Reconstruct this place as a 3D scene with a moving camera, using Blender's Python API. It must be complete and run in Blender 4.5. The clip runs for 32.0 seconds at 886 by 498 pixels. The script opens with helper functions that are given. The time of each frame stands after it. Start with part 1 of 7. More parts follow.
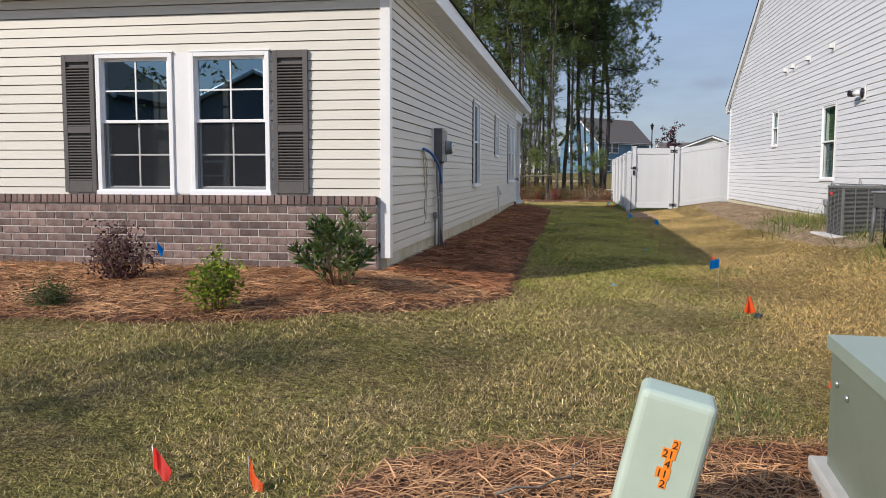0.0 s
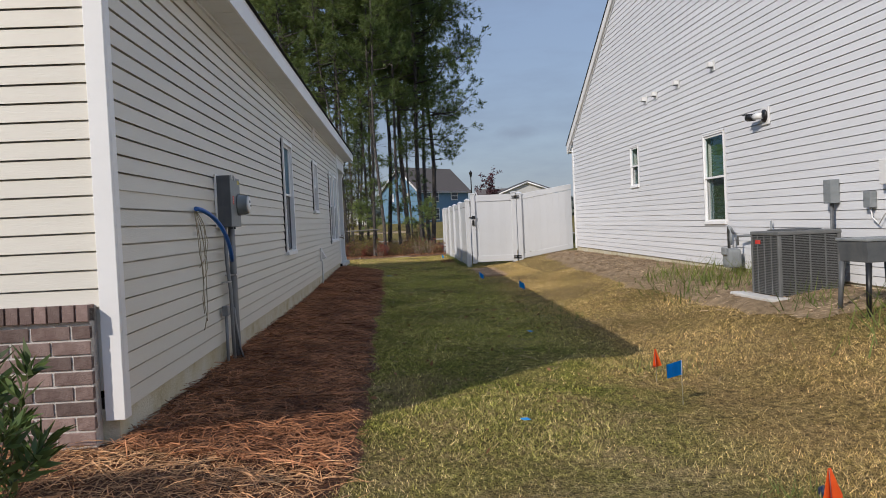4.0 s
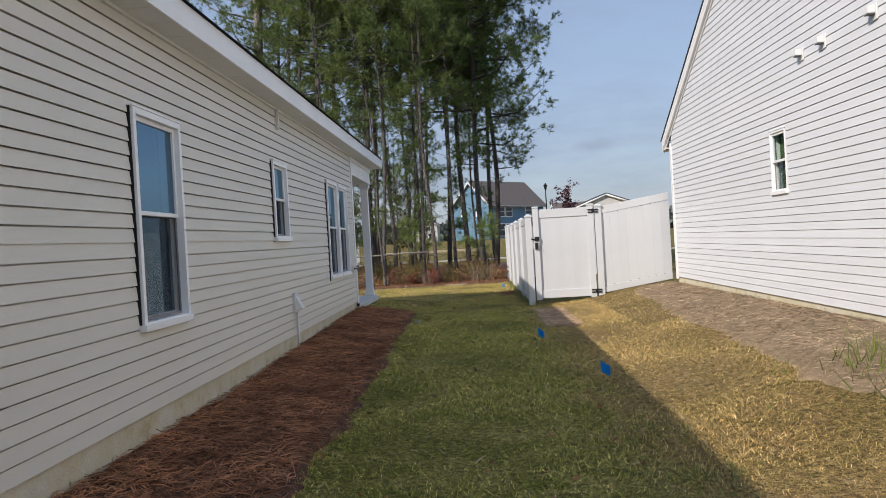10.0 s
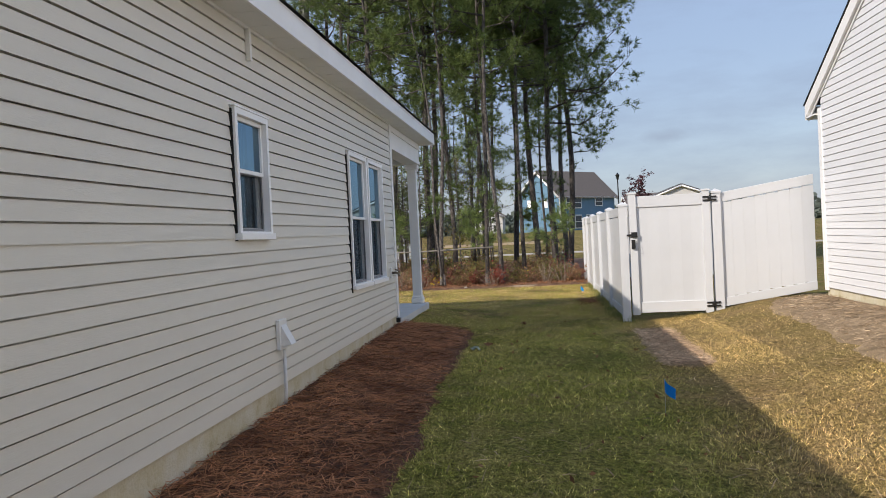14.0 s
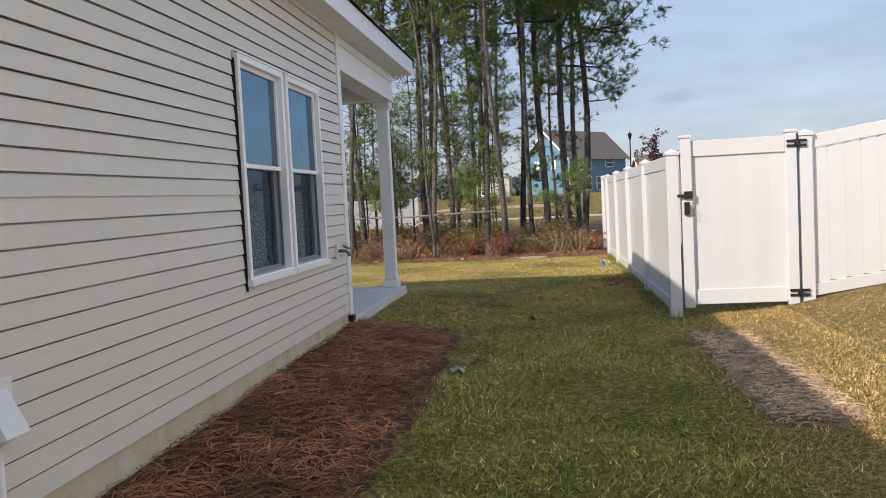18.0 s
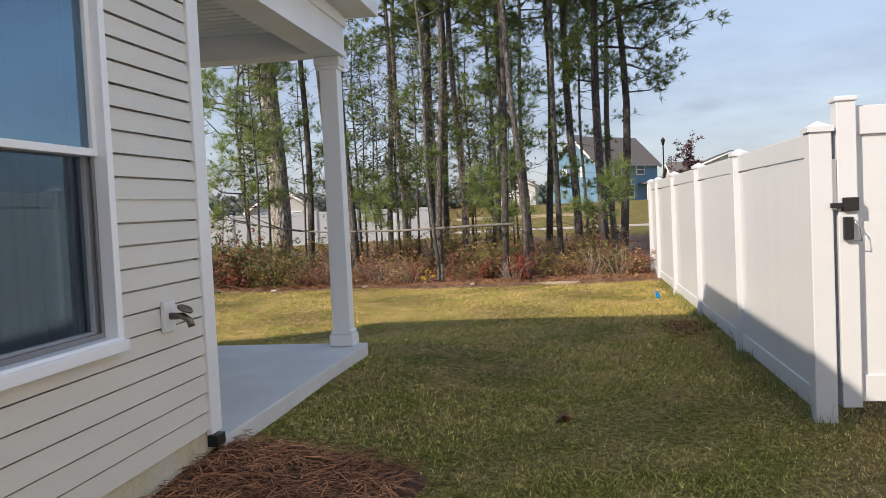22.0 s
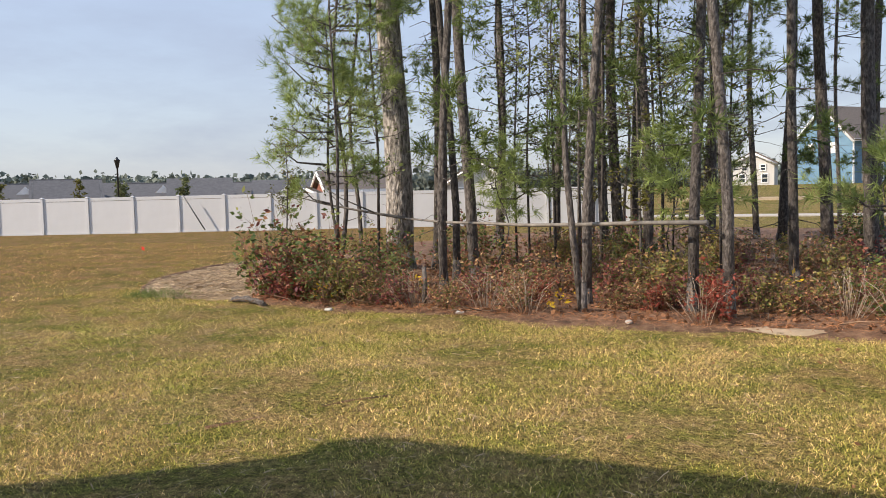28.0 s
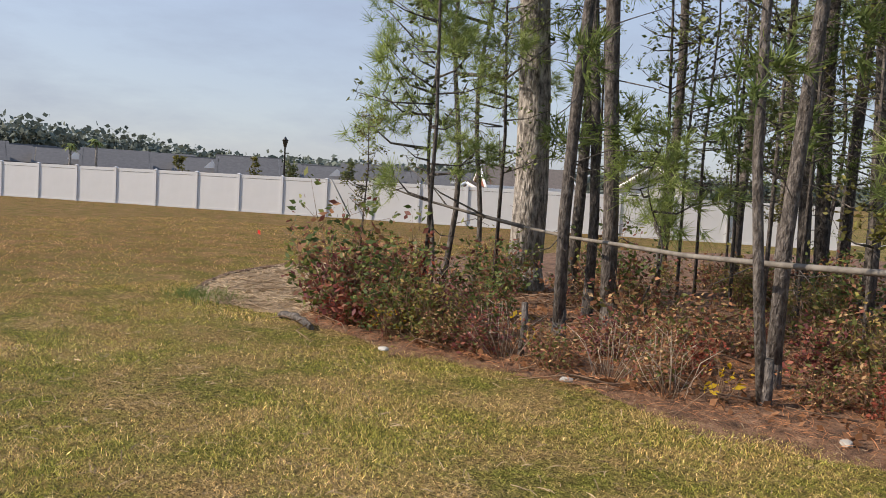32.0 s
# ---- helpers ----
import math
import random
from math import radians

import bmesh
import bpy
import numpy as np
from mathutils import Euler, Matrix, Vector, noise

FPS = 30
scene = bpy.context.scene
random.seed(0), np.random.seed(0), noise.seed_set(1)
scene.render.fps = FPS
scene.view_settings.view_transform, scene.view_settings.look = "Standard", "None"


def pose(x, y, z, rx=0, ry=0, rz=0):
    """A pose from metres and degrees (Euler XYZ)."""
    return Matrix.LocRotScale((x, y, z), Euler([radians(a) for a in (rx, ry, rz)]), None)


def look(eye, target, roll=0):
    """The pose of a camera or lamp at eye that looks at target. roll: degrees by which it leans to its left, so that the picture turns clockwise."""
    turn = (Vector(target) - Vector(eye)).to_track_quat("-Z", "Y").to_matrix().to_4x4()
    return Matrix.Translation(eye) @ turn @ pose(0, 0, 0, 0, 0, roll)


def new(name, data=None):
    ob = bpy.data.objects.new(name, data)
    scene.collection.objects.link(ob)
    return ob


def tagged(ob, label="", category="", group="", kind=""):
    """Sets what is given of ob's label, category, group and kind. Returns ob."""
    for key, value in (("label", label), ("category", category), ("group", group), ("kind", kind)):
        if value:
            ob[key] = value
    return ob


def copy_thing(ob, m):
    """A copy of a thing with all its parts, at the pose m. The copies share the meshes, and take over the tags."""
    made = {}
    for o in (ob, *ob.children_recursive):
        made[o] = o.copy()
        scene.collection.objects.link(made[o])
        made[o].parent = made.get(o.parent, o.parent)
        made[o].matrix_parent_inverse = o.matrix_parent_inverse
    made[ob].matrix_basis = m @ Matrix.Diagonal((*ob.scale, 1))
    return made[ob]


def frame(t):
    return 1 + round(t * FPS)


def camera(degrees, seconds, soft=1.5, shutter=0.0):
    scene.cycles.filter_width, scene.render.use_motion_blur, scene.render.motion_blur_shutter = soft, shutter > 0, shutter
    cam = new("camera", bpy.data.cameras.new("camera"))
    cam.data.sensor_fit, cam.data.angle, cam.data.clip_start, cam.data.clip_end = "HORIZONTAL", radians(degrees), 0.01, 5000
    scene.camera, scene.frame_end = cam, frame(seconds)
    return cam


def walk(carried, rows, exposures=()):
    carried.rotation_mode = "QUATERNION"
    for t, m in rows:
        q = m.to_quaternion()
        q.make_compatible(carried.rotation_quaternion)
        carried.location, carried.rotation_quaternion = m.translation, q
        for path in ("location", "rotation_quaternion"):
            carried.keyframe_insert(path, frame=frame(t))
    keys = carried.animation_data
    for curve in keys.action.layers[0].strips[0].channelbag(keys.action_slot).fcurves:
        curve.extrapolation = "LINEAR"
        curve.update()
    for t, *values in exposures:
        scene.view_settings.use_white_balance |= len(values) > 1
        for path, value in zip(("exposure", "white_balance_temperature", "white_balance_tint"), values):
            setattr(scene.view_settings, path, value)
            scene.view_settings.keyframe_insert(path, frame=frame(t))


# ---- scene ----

# ---------------------------------------------------------------- camera
cam = camera(56.6, 32.0, soft=0.9)
PATH = [
    (0, (1.829, -7.808, 1.006), (1.506, -5.842, 0.833), 0.2),
    (0.5, (1.838, -7.377, 1.049), (1.663, -5.39, 0.897), -2.4),
    (1, (1.783, -6.949, 1.028), (1.642, -4.956, 0.926), -2.7),
    (1.5, (1.754, -6.524, 1.046), (1.648, -4.528, 0.961), -2.5),
    (2, (1.772, -6.054, 1.058), (1.717, -4.057, 0.983), -3.0),
    (2.5, (1.633, -5.594, 1.072), (1.633, -3.596, 0.999), -2.9),
    (3, (1.588, -5.193, 1.102), (1.653, -3.195, 1.042), -3.0),
    (3.5, (1.535, -4.74, 1.12), (1.625, -2.742, 1.062), -2.9),
    (5.5, (1.374, -3.017, 1.201), (1.506, -1.022, 1.154), -2.1),
    (6, (1.479, -2.579, 1.224), (1.552, -0.581, 1.197), -2.4),
    (6.5, (1.508, -2.117, 1.232), (1.529, -0.117, 1.257), -2.5),
    (7, (1.595, -1.711, 1.252), (1.61, 0.288, 1.28), -2.4),
    (7.5, (1.74, -1.276, 1.269), (1.739, 0.724, 1.291), -2.6),
    (8, (1.809, -0.827, 1.274), (1.793, 1.172, 1.291), -2.8),
    (8.5, (1.958, -0.383, 1.269), (1.932, 1.617, 1.284), -2.9),
    (9, (2.089, 0.084, 1.252), (2.05, 2.084, 1.258), -3.2),
    (9.5, (2.165, 0.517, 1.297), (2.111, 2.516, 1.289), -3.0),
    (10, (2.251, 0.989, 1.31), (2.169, 2.987, 1.299), -3.3),
    (10.5, (2.284, 1.45, 1.297), (2.167, 3.446, 1.284), -3.2),
    (11, (2.292, 1.857, 1.305), (2.112, 3.848, 1.279), -2.4),
    (11.5, (2.292, 2.351, 1.306), (2.059, 4.337, 1.263), -2.3),
    (12, (2.212, 2.855, 1.326), (1.967, 4.839, 1.285), -2.0),
    (12.5, (2.145, 3.358, 1.351), (1.892, 5.342, 1.311), -2.1),
    (13, (2.104, 3.82, 1.339), (1.85, 5.803, 1.307), -2.7),
    (13.5, (2.065, 4.252, 1.379), (1.812, 6.236, 1.354), -2.6),
    (14, (2.069, 4.673, 1.39), (1.829, 6.658, 1.366), -2.8),
    (14.5, (2.014, 5.105, 1.362), (1.785, 7.092, 1.317), -2.6),
    (16.5, (2.013, 6.86, 1.353), (1.833, 8.85, 1.282), -2.6),
    (17, (1.974, 7.337, 1.332), (1.781, 9.326, 1.253), -3.0),
    (17.5, (1.962, 7.787, 1.344), (1.735, 9.772, 1.243), -3.0),
    (18, (1.975, 8.259, 1.368), (1.714, 10.238, 1.255), -2.9),
    (18.5, (1.919, 8.759, 1.364), (1.639, 10.734, 1.219), -2.9),
    (19, (1.921, 9.269, 1.362), (1.637, 11.243, 1.215), -2.9),
    (19.5, (1.89, 9.799, 1.353), (1.59, 11.771, 1.198), -3.6),
    (20, (1.838, 10.264, 1.405), (1.527, 12.233, 1.24), -3.5),
    (20.5, (1.847, 10.728, 1.425), (1.514, 12.694, 1.275), -3.5),
    (21, (1.812, 11.234, 1.397), (1.479, 13.201, 1.249), -2.7),
    (21.5, (1.84, 11.705, 1.405), (1.512, 13.675, 1.304), -2.6),
    (22, (1.854, 12.187, 1.38), (1.531, 14.159, 1.29), -2.7),
    (22.5, (1.907, 12.665, 1.407), (1.586, 14.638, 1.323), -2.1),
    (23, (1.988, 13.138, 1.431), (1.664, 15.111, 1.361), -2.3),
    (23.5, (1.987, 13.622, 1.415), (1.657, 15.593, 1.341), -2.5),
    (24, (2.017, 14.079, 1.425), (1.68, 16.049, 1.346), -2.3),
    (24.5, (2.025, 14.573, 1.435), (1.666, 16.539, 1.355), -2.1),
    (25, (2.025, 15.044, 1.463), (1.66, 17.009, 1.385), -1.6),
    (25.5, (2.113, 15.504, 1.477), (1.645, 17.447, 1.398), -2.0),
    (27.5, (1.905, 17.675, 1.481), (1.197, 19.541, 1.347), -1.3),
    (28, (1.844, 18.145, 1.463), (1.005, 19.956, 1.331), -1.3),
    (28.5, (1.838, 18.559, 1.433), (1.002, 20.371, 1.289), -1.3),
    (29, (1.81, 18.966, 1.441), (0.99, 20.784, 1.296), -0.9),
    (29.5, (1.766, 19.387, 1.45), (0.936, 21.201, 1.303), -0.6),
    (30, (1.662, 19.785, 1.423), (0.752, 21.556, 1.242), 0.5),
    (30.5, (1.574, 20.158, 1.425), (0.491, 21.824, 1.197), -0.3),
    (31, (1.396, 20.571, 1.43), (0.123, 22.096, 1.201), 0.2),
    (31.5, (1.135, 20.946, 1.46), (-0.131, 22.484, 1.286), 3.6),
    (32, (0.887, 21.356, 1.485), (-0.303, 22.958, 1.342), 3.2),
]
walk(cam, [(t, look(eye, target, roll)) for t, eye, target, roll in PATH], [(0, 0.78, 6410, 11), (1, 0.47, 6460, 11), (2, 0.53, 6410, 11), (3, 0.52, 6410, 11), (6, 0.6, 6460, 11), (7, 0.69, 6410, 11), (8, 0.84, 6460, 11), (9, 0.84, 6510, 11), (12, 1.01, 6610, 11), (13, 1.09, 6610, 11), (14, 0.97, 6660, 11), (17, 1.02, 6700, 12), (19, 1.24, 7000, 12), (20, 1.24, 7000, 12), (25, 1.24, 7150, 13), (28, 1.37, 7250, 13), (30.5, 1.35, 7250, 13), (32, 1.19, 7250, 13)])

# ---------------------------------------------------------------- light
SUN_TO = Vector((1.057, 1.04, -1.0)).normalized()
world = bpy.data.worlds.new("world")
scene.world = world
world.use_nodes = True
wn = world.node_tree
wn.nodes.clear()
w_out = wn.nodes.new("ShaderNodeOutputWorld")
w_bg = wn.nodes.new("ShaderNodeBackground")
w_sky = wn.nodes.new("ShaderNodeTexSky")
w_sky.sky_type = "NISHITA"
w_sky.sun_disc = False
w_sky.sun_elevation = math.asin(-SUN_TO.z)
w_sky.sun_rotation = math.atan2(-SUN_TO.x, -SUN_TO.y)
w_sky.air_density = 1.0
w_sky.dust_density = 0.9
w_sky.ozone_density = 1.5
w_bg.inputs["Strength"].default_value = 0.15
# thin high cloud: one soft noise in the sky, the same all round
w_tc = wn.nodes.new("ShaderNodeTexCoord")
w_map = wn.nodes.new("ShaderNodeMapping")
w_map.inputs["Scale"].default_value = (1.6, 1.6, 6.0)
w_noise = wn.nodes.new("ShaderNodeTexNoise")
w_noise.inputs["Scale"].default_value = 2.2
w_noise.inputs["Detail"].default_value = 7.0
w_noise.inputs["Roughness"].default_value = 0.6
w_ramp = wn.nodes.new("ShaderNodeMapRange")
w_ramp.inputs["From Min"].default_value = 0.42
w_ramp.inputs["From Max"].default_value = 0.80
w_ramp.inputs["To Min"].default_value = 0.82
w_ramp.inputs["To Max"].default_value = 0.97
w_mix = wn.nodes.new("ShaderNodeMixRGB")
# paler towards the horizon, bluer above
w_sep = wn.nodes.new("ShaderNodeSeparateXYZ")
w_high = wn.nodes.new("ShaderNodeMapRange")
w_high.inputs["From Max"].default_value = 0.75
w_blue = wn.nodes.new("ShaderNodeMixRGB")
w_blue.inputs["Color1"].default_value = (1.03, 1.22, 1.62, 1)
w_blue.inputs["Color2"].default_value = (1.15, 1.7, 2.75, 1)
wn.links.new(w_tc.outputs["Generated"], w_sep.inputs["Vector"])
wn.links.new(w_sep.outputs["Z"], w_high.inputs["Value"])
wn.links.new(w_high.outputs["Result"], w_blue.inputs["Fac"])
wn.links.new(w_blue.outputs["Color"], w_mix.inputs["Color2"])
wn.links.new(w_tc.outputs["Generated"], w_map.inputs["Vector"])
wn.links.new(w_map.outputs["Vector"], w_noise.inputs["Vector"])
wn.links.new(w_noise.outputs["Fac"], w_ramp.inputs["Value"])
wn.links.new(w_ramp.outputs["Result"], w_mix.inputs["Fac"])
wn.links.new(w_sky.outputs["Color"], w_mix.inputs["Color1"])
# the one small grey cloud low in the north
w_sub = wn.nodes.new("ShaderNodeVectorMath")
w_sub.operation = "SUBTRACT"
w_sub.inputs[1].default_value = (0.148, 0.983, 0.1065)
w_tilt = wn.nodes.new("ShaderNodeMapping")
w_tilt.inputs["Rotation"].default_value = (0, math.radians(12), 0)
w_tilt.inputs["Scale"].default_value = (30, 6, 95)
w_len = wn.nodes.new("ShaderNodeVectorMath")
w_len.operation = "LENGTH"
w_wisp = wn.nodes.new("ShaderNodeTexNoise")
w_wisp.inputs["Scale"].default_value = 42
w_wisp.inputs["Detail"].default_value = 5
w_sum = wn.nodes.new("ShaderNodeMath")
w_sum.operation = "ADD"
w_edge = wn.nodes.new("ShaderNodeMapRange")
w_edge.inputs["From Min"].default_value = 0.7
w_edge.inputs["From Max"].default_value = 1.45
w_edge.inputs["To Min"].default_value = 0.42
w_edge.inputs["To Max"].default_value = 0.0
w_grey = wn.nodes.new("ShaderNodeMixRGB")
w_grey.inputs["Color2"].default_value = (1.05, 1.25, 1.65, 1)
wn.links.new(w_tc.outputs["Generated"], w_sub.inputs[0])
wn.links.new(w_sub.outputs["Vector"], w_tilt.inputs["Vector"])
wn.links.new(w_tilt.outputs["Vector"], w_len.inputs[0])
wn.links.new(w_tc.outputs["Generated"], w_wisp.inputs["Vector"])
wn.links.new(w_len.outputs["Value"], w_sum.inputs[0])
wn.links.new(w_wisp.outputs["Fac"], w_sum.inputs[1])
wn.links.new(w_sum.outputs["Value"], w_edge.inputs["Value"])
wn.links.new(w_edge.outputs["Result"], w_grey.inputs["Fac"])
wn.links.new(w_mix.outputs["Color"], w_grey.inputs["Color1"])
wn.links.new(w_grey.outputs["Color"], w_bg.inputs["Color"])
wn.links.new(w_bg.outputs["Background"], w_out.inputs["Surface"])
sun = new("sun", bpy.data.lights.new("sun", "SUN"))
sun.data.energy = 2.46
sun.data.angle = radians(0.6)
sun.data.color = (1.0, 0.91, 0.80)
sun.rotation_euler = SUN_TO.to_track_quat("-Z", "Y").to_euler()
sun.location = (-20, -20, 30)

# ---------------------------------------------------------------- materials
def mat(name, color, rough=0.6, metal=0.0, spec=0.5):
    m = bpy.data.materials.new(name)
    m.use_nodes = True
    b = m.node_tree.nodes["Principled BSDF"]
    b.inputs["Base Color"].default_value = (*color, 1)
    b.inputs["Roughness"].default_value = rough
    b.inputs["Metallic"].default_value = metal
    b.inputs["Specular IOR Level"].default_value = spec
    return m


def vary(m, colors, scale=3.0, detail=6.0, per_object=0.0, per_island=0.0, bump=0.0, bump_scale=60.0, stretch=(1, 1, 1), rough_var=0.0, low=0.3, high=0.7, distance=0.01):
    """Noise between two or three colours at two scales, brightness by piece, and fine relief."""
    nt = m.node_tree
    b = nt.nodes["Principled BSDF"]
    tc = nt.nodes.new("ShaderNodeTexCoord")
    mp = nt.nodes.new("ShaderNodeMapping")
    mp.inputs["Scale"].default_value = stretch
    nt.links.new(tc.outputs["Object"], mp.inputs["Vector"])
    n1 = nt.nodes.new("ShaderNodeTexNoise")
    n1.inputs["Scale"].default_value = scale
    n1.inputs["Detail"].default_value = detail
    n1.inputs["Roughness"].default_value = 0.65
    nt.links.new(mp.outputs["Vector"], n1.inputs["Vector"])
    rp = nt.nodes.new("ShaderNodeValToRGB")
    rp.color_ramp.elements[0].position = low
    rp.color_ramp.elements[1].position = high
    rp.color_ramp.elements[0].color = (*colors[0], 1)
    rp.color_ramp.elements[1].color = (*colors[-1], 1)
    if len(colors) == 3:
        e = rp.color_ramp.elements.new((low + high) / 2)
        e.color = (*colors[1], 1)
    nt.links.new(n1.outputs["Fac"], rp.inputs["Fac"])
    out = rp.outputs["Color"]
    for amount, node, socket in ((per_object, "ShaderNodeObjectInfo", "Random"), (per_island, "ShaderNodeNewGeometry", "Random Per Island")):
        if amount:
            oi = nt.nodes.new(node)
            mr = nt.nodes.new("ShaderNodeMapRange")
            mr.inputs["To Min"].default_value = 1 - amount
            mr.inputs["To Max"].default_value = 1 + amount
            nt.links.new(oi.outputs[socket], mr.inputs["Value"])
            mx = nt.nodes.new("ShaderNodeVectorMath")
            mx.operation = "SCALE"
            nt.links.new(out, mx.inputs[0])
            nt.links.new(mr.outputs["Result"], mx.inputs["Scale"])
            out = mx.outputs["Vector"]
    nt.links.new(out, b.inputs["Base Color"])
    if bump:
        n2 = nt.nodes.new("ShaderNodeTexNoise")
        n2.inputs["Scale"].default_value = bump_scale
        n2.inputs["Detail"].default_value = 5.0
        nt.links.new(mp.outputs["Vector"], n2.inputs["Vector"])
        bp = nt.nodes.new("ShaderNodeBump")
        bp.inputs["Strength"].default_value = bump
        bp.inputs["Distance"].default_value = distance
        nt.links.new(n2.outputs["Fac"], bp.inputs["Height"])
        nt.links.new(bp.outputs["Normal"], b.inputs["Normal"])
        if rough_var:
            mr = nt.nodes.new("ShaderNodeMapRange")
            r = b.inputs["Roughness"].default_value
            mr.inputs["To Min"].default_value = max(0.05, r - rough_var)
            mr.inputs["To Max"].default_value = min(1.0, r + rough_var)
            nt.links.new(n1.outputs["Fac"], mr.inputs["Value"])
            nt.links.new(mr.outputs["Result"], b.inputs["Roughness"])
    return m


M = {}
M["siding"] = vary(mat("beige vinyl siding", (0.52, 0.49, 0.43), 0.45), [(0.63, 0.605, 0.535), (0.675, 0.648, 0.575)], 0.8, per_object=0.02, bump=0.12, bump_scale=25, stretch=(1, 1, 6), rough_var=0.1)
M["siding_w"] = vary(mat("white vinyl siding", (0.75, 0.75, 0.75), 0.45), [(0.67, 0.68, 0.70), (0.715, 0.725, 0.745)], 0.8, per_object=0.02, bump=0.12, bump_scale=25, stretch=(1, 1, 6), rough_var=0.1)
M["trim"] = vary(mat("white trim", (0.8, 0.8, 0.79), 0.4), [(0.78, 0.78, 0.775), (0.84, 0.84, 0.835)], 2.0, bump=0.08, bump_scale=30)
M["sash"] = vary(mat("white window vinyl", (0.86, 0.86, 0.86), 0.35), [(0.84, 0.845, 0.85), (0.88, 0.885, 0.89)], 2.0, bump=0.04, bump_scale=30)
M["screen_rim"] = vary(mat("grey screen rim", (0.2, 0.2, 0.2), 0.5), [(0.17, 0.17, 0.175), (0.23, 0.23, 0.235)], 4)
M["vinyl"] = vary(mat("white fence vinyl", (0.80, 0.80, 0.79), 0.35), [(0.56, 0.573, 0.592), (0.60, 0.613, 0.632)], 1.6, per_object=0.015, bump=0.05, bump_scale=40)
M["soffit"] = vary(mat("white soffit vinyl", (0.74, 0.74, 0.72), 0.5), [(0.70, 0.70, 0.68), (0.77, 0.77, 0.75)], 1.0, bump=0.06)
M["brick"] = vary(mat("brown grey brick", (0.25, 0.17, 0.15), 0.85), [(0.105, 0.07, 0.062), (0.17, 0.115, 0.10), (0.25, 0.185, 0.165)], 9.0, per_object=0.42, bump=0.6, bump_scale=120)
M["mortar"] = vary(mat("pale mortar", (0.5, 0.47, 0.43), 0.95), [(0.50, 0.47, 0.43), (0.62, 0.58, 0.54)], 30, bump=0.5, bump_scale=200)
M["concrete"] = vary(mat("concrete", (0.45, 0.44, 0.41), 0.9), [(0.36, 0.35, 0.32), (0.50, 0.49, 0.46)], 2.2, bump=0.25, bump_scale=90)
M["slab"] = vary(mat("new pale concrete", (0.6, 0.59, 0.57), 0.85), [(0.54, 0.53, 0.51), (0.66, 0.65, 0.625)], 1.4, bump=0.15, bump_scale=120)
M["found"] = vary(mat("stained foundation", (0.4, 0.37, 0.31), 0.95), [(0.34, 0.27, 0.14), (0.54, 0.49, 0.34), (0.60, 0.57, 0.47)], 3.5, bump=0.5, bump_scale=60, low=0.25, high=0.62)
M["shingle"] = vary(mat("dark shingle", (0.05, 0.05, 0.05), 0.95), [(0.03, 0.03, 0.032), (0.075, 0.072, 0.07)], 12, bump=0.5, bump_scale=150)
M["shingle_br"] = vary(mat("brown shingle", (0.13, 0.11, 0.10), 0.95), [(0.10, 0.085, 0.075), (0.16, 0.135, 0.12)], 6, bump=0.4, bump_scale=50)
M["shutter"] = vary(mat("grey brown shutter", (0.065, 0.06, 0.058), 0.5), [(0.085, 0.078, 0.075), (0.115, 0.105, 0.10)], 5, bump=0.1)
M["grey_metal"] = vary(mat("grey painted metal", (0.24, 0.26, 0.27), 0.45), [(0.19, 0.21, 0.22), (0.27, 0.29, 0.30)], 6, bump=0.05)
M["ac_grey"] = vary(mat("dark grey case", (0.12, 0.125, 0.125), 0.5), [(0.115, 0.12, 0.12), (0.16, 0.165, 0.165)], 6, bump=0.05)
M["dark_metal"] = vary(mat("dark grey metal", (0.09, 0.10, 0.11), 0.5), [(0.07, 0.08, 0.09), (0.12, 0.125, 0.13)], 8, bump=0.05)
M["steel"] = mat("bare steel", (0.55, 0.55, 0.55), 0.35, 0.9)
M["brass"] = mat("tarnished brass", (0.20, 0.17, 0.13), 0.45, 0.9)
M["conduit"] = vary(mat("grey conduit", (0.22, 0.23, 0.24), 0.5), [(0.18, 0.19, 0.2), (0.27, 0.28, 0.29)], 5, stretch=(1, 1, 0.3))
M["joint"] = mat("joint shade colour", (0.02, 0.019, 0.018), 0.9)
M["black"] = mat("black plastic", (0.012, 0.012, 0.013), 0.4)
M["white_pl"] = mat("white plastic", (0.75, 0.75, 0.74), 0.4)
M["blue_pl"] = mat("blue corrugated tube", (0.015, 0.11, 0.42), 0.4)
M["wire"] = mat("beige wire", (0.42, 0.37, 0.27), 0.6)
M["green_metal"] = vary(mat("grey green enamel", (0.17, 0.21, 0.16), 0.42), [(0.15, 0.185, 0.14), (0.19, 0.225, 0.175)], 3, bump=0.05)
M["green_lid"] = vary(mat("pale green enamel", (0.27, 0.34, 0.29), 0.4), [(0.25, 0.315, 0.265), (0.29, 0.355, 0.305)], 3, bump=0.05)
M["mint"] = vary(mat("pale mint plastic", (0.45, 0.55, 0.45), 0.5), [(0.42, 0.52, 0.42), (0.49, 0.58, 0.49)], 3, bump=0.06)
M["sticker"] = mat("orange sticker", (0.9, 0.25, 0.02), 0.5)
M["ink"] = mat("black ink", (0.01, 0.01, 0.01), 0.5)
M["flag_o"] = mat("orange marker flag", (0.9, 0.13, 0.01), 0.5)
M["flag_r"] = mat("red marker flag", (0.85, 0.05, 0.03), 0.5)
M["lid_blue"] = mat("dark blue plastic lid", (0.012, 0.02, 0.06), 0.5)
M["scrap_pale"] = mat("pale plastic film", (0.30, 0.36, 0.30), 0.5)
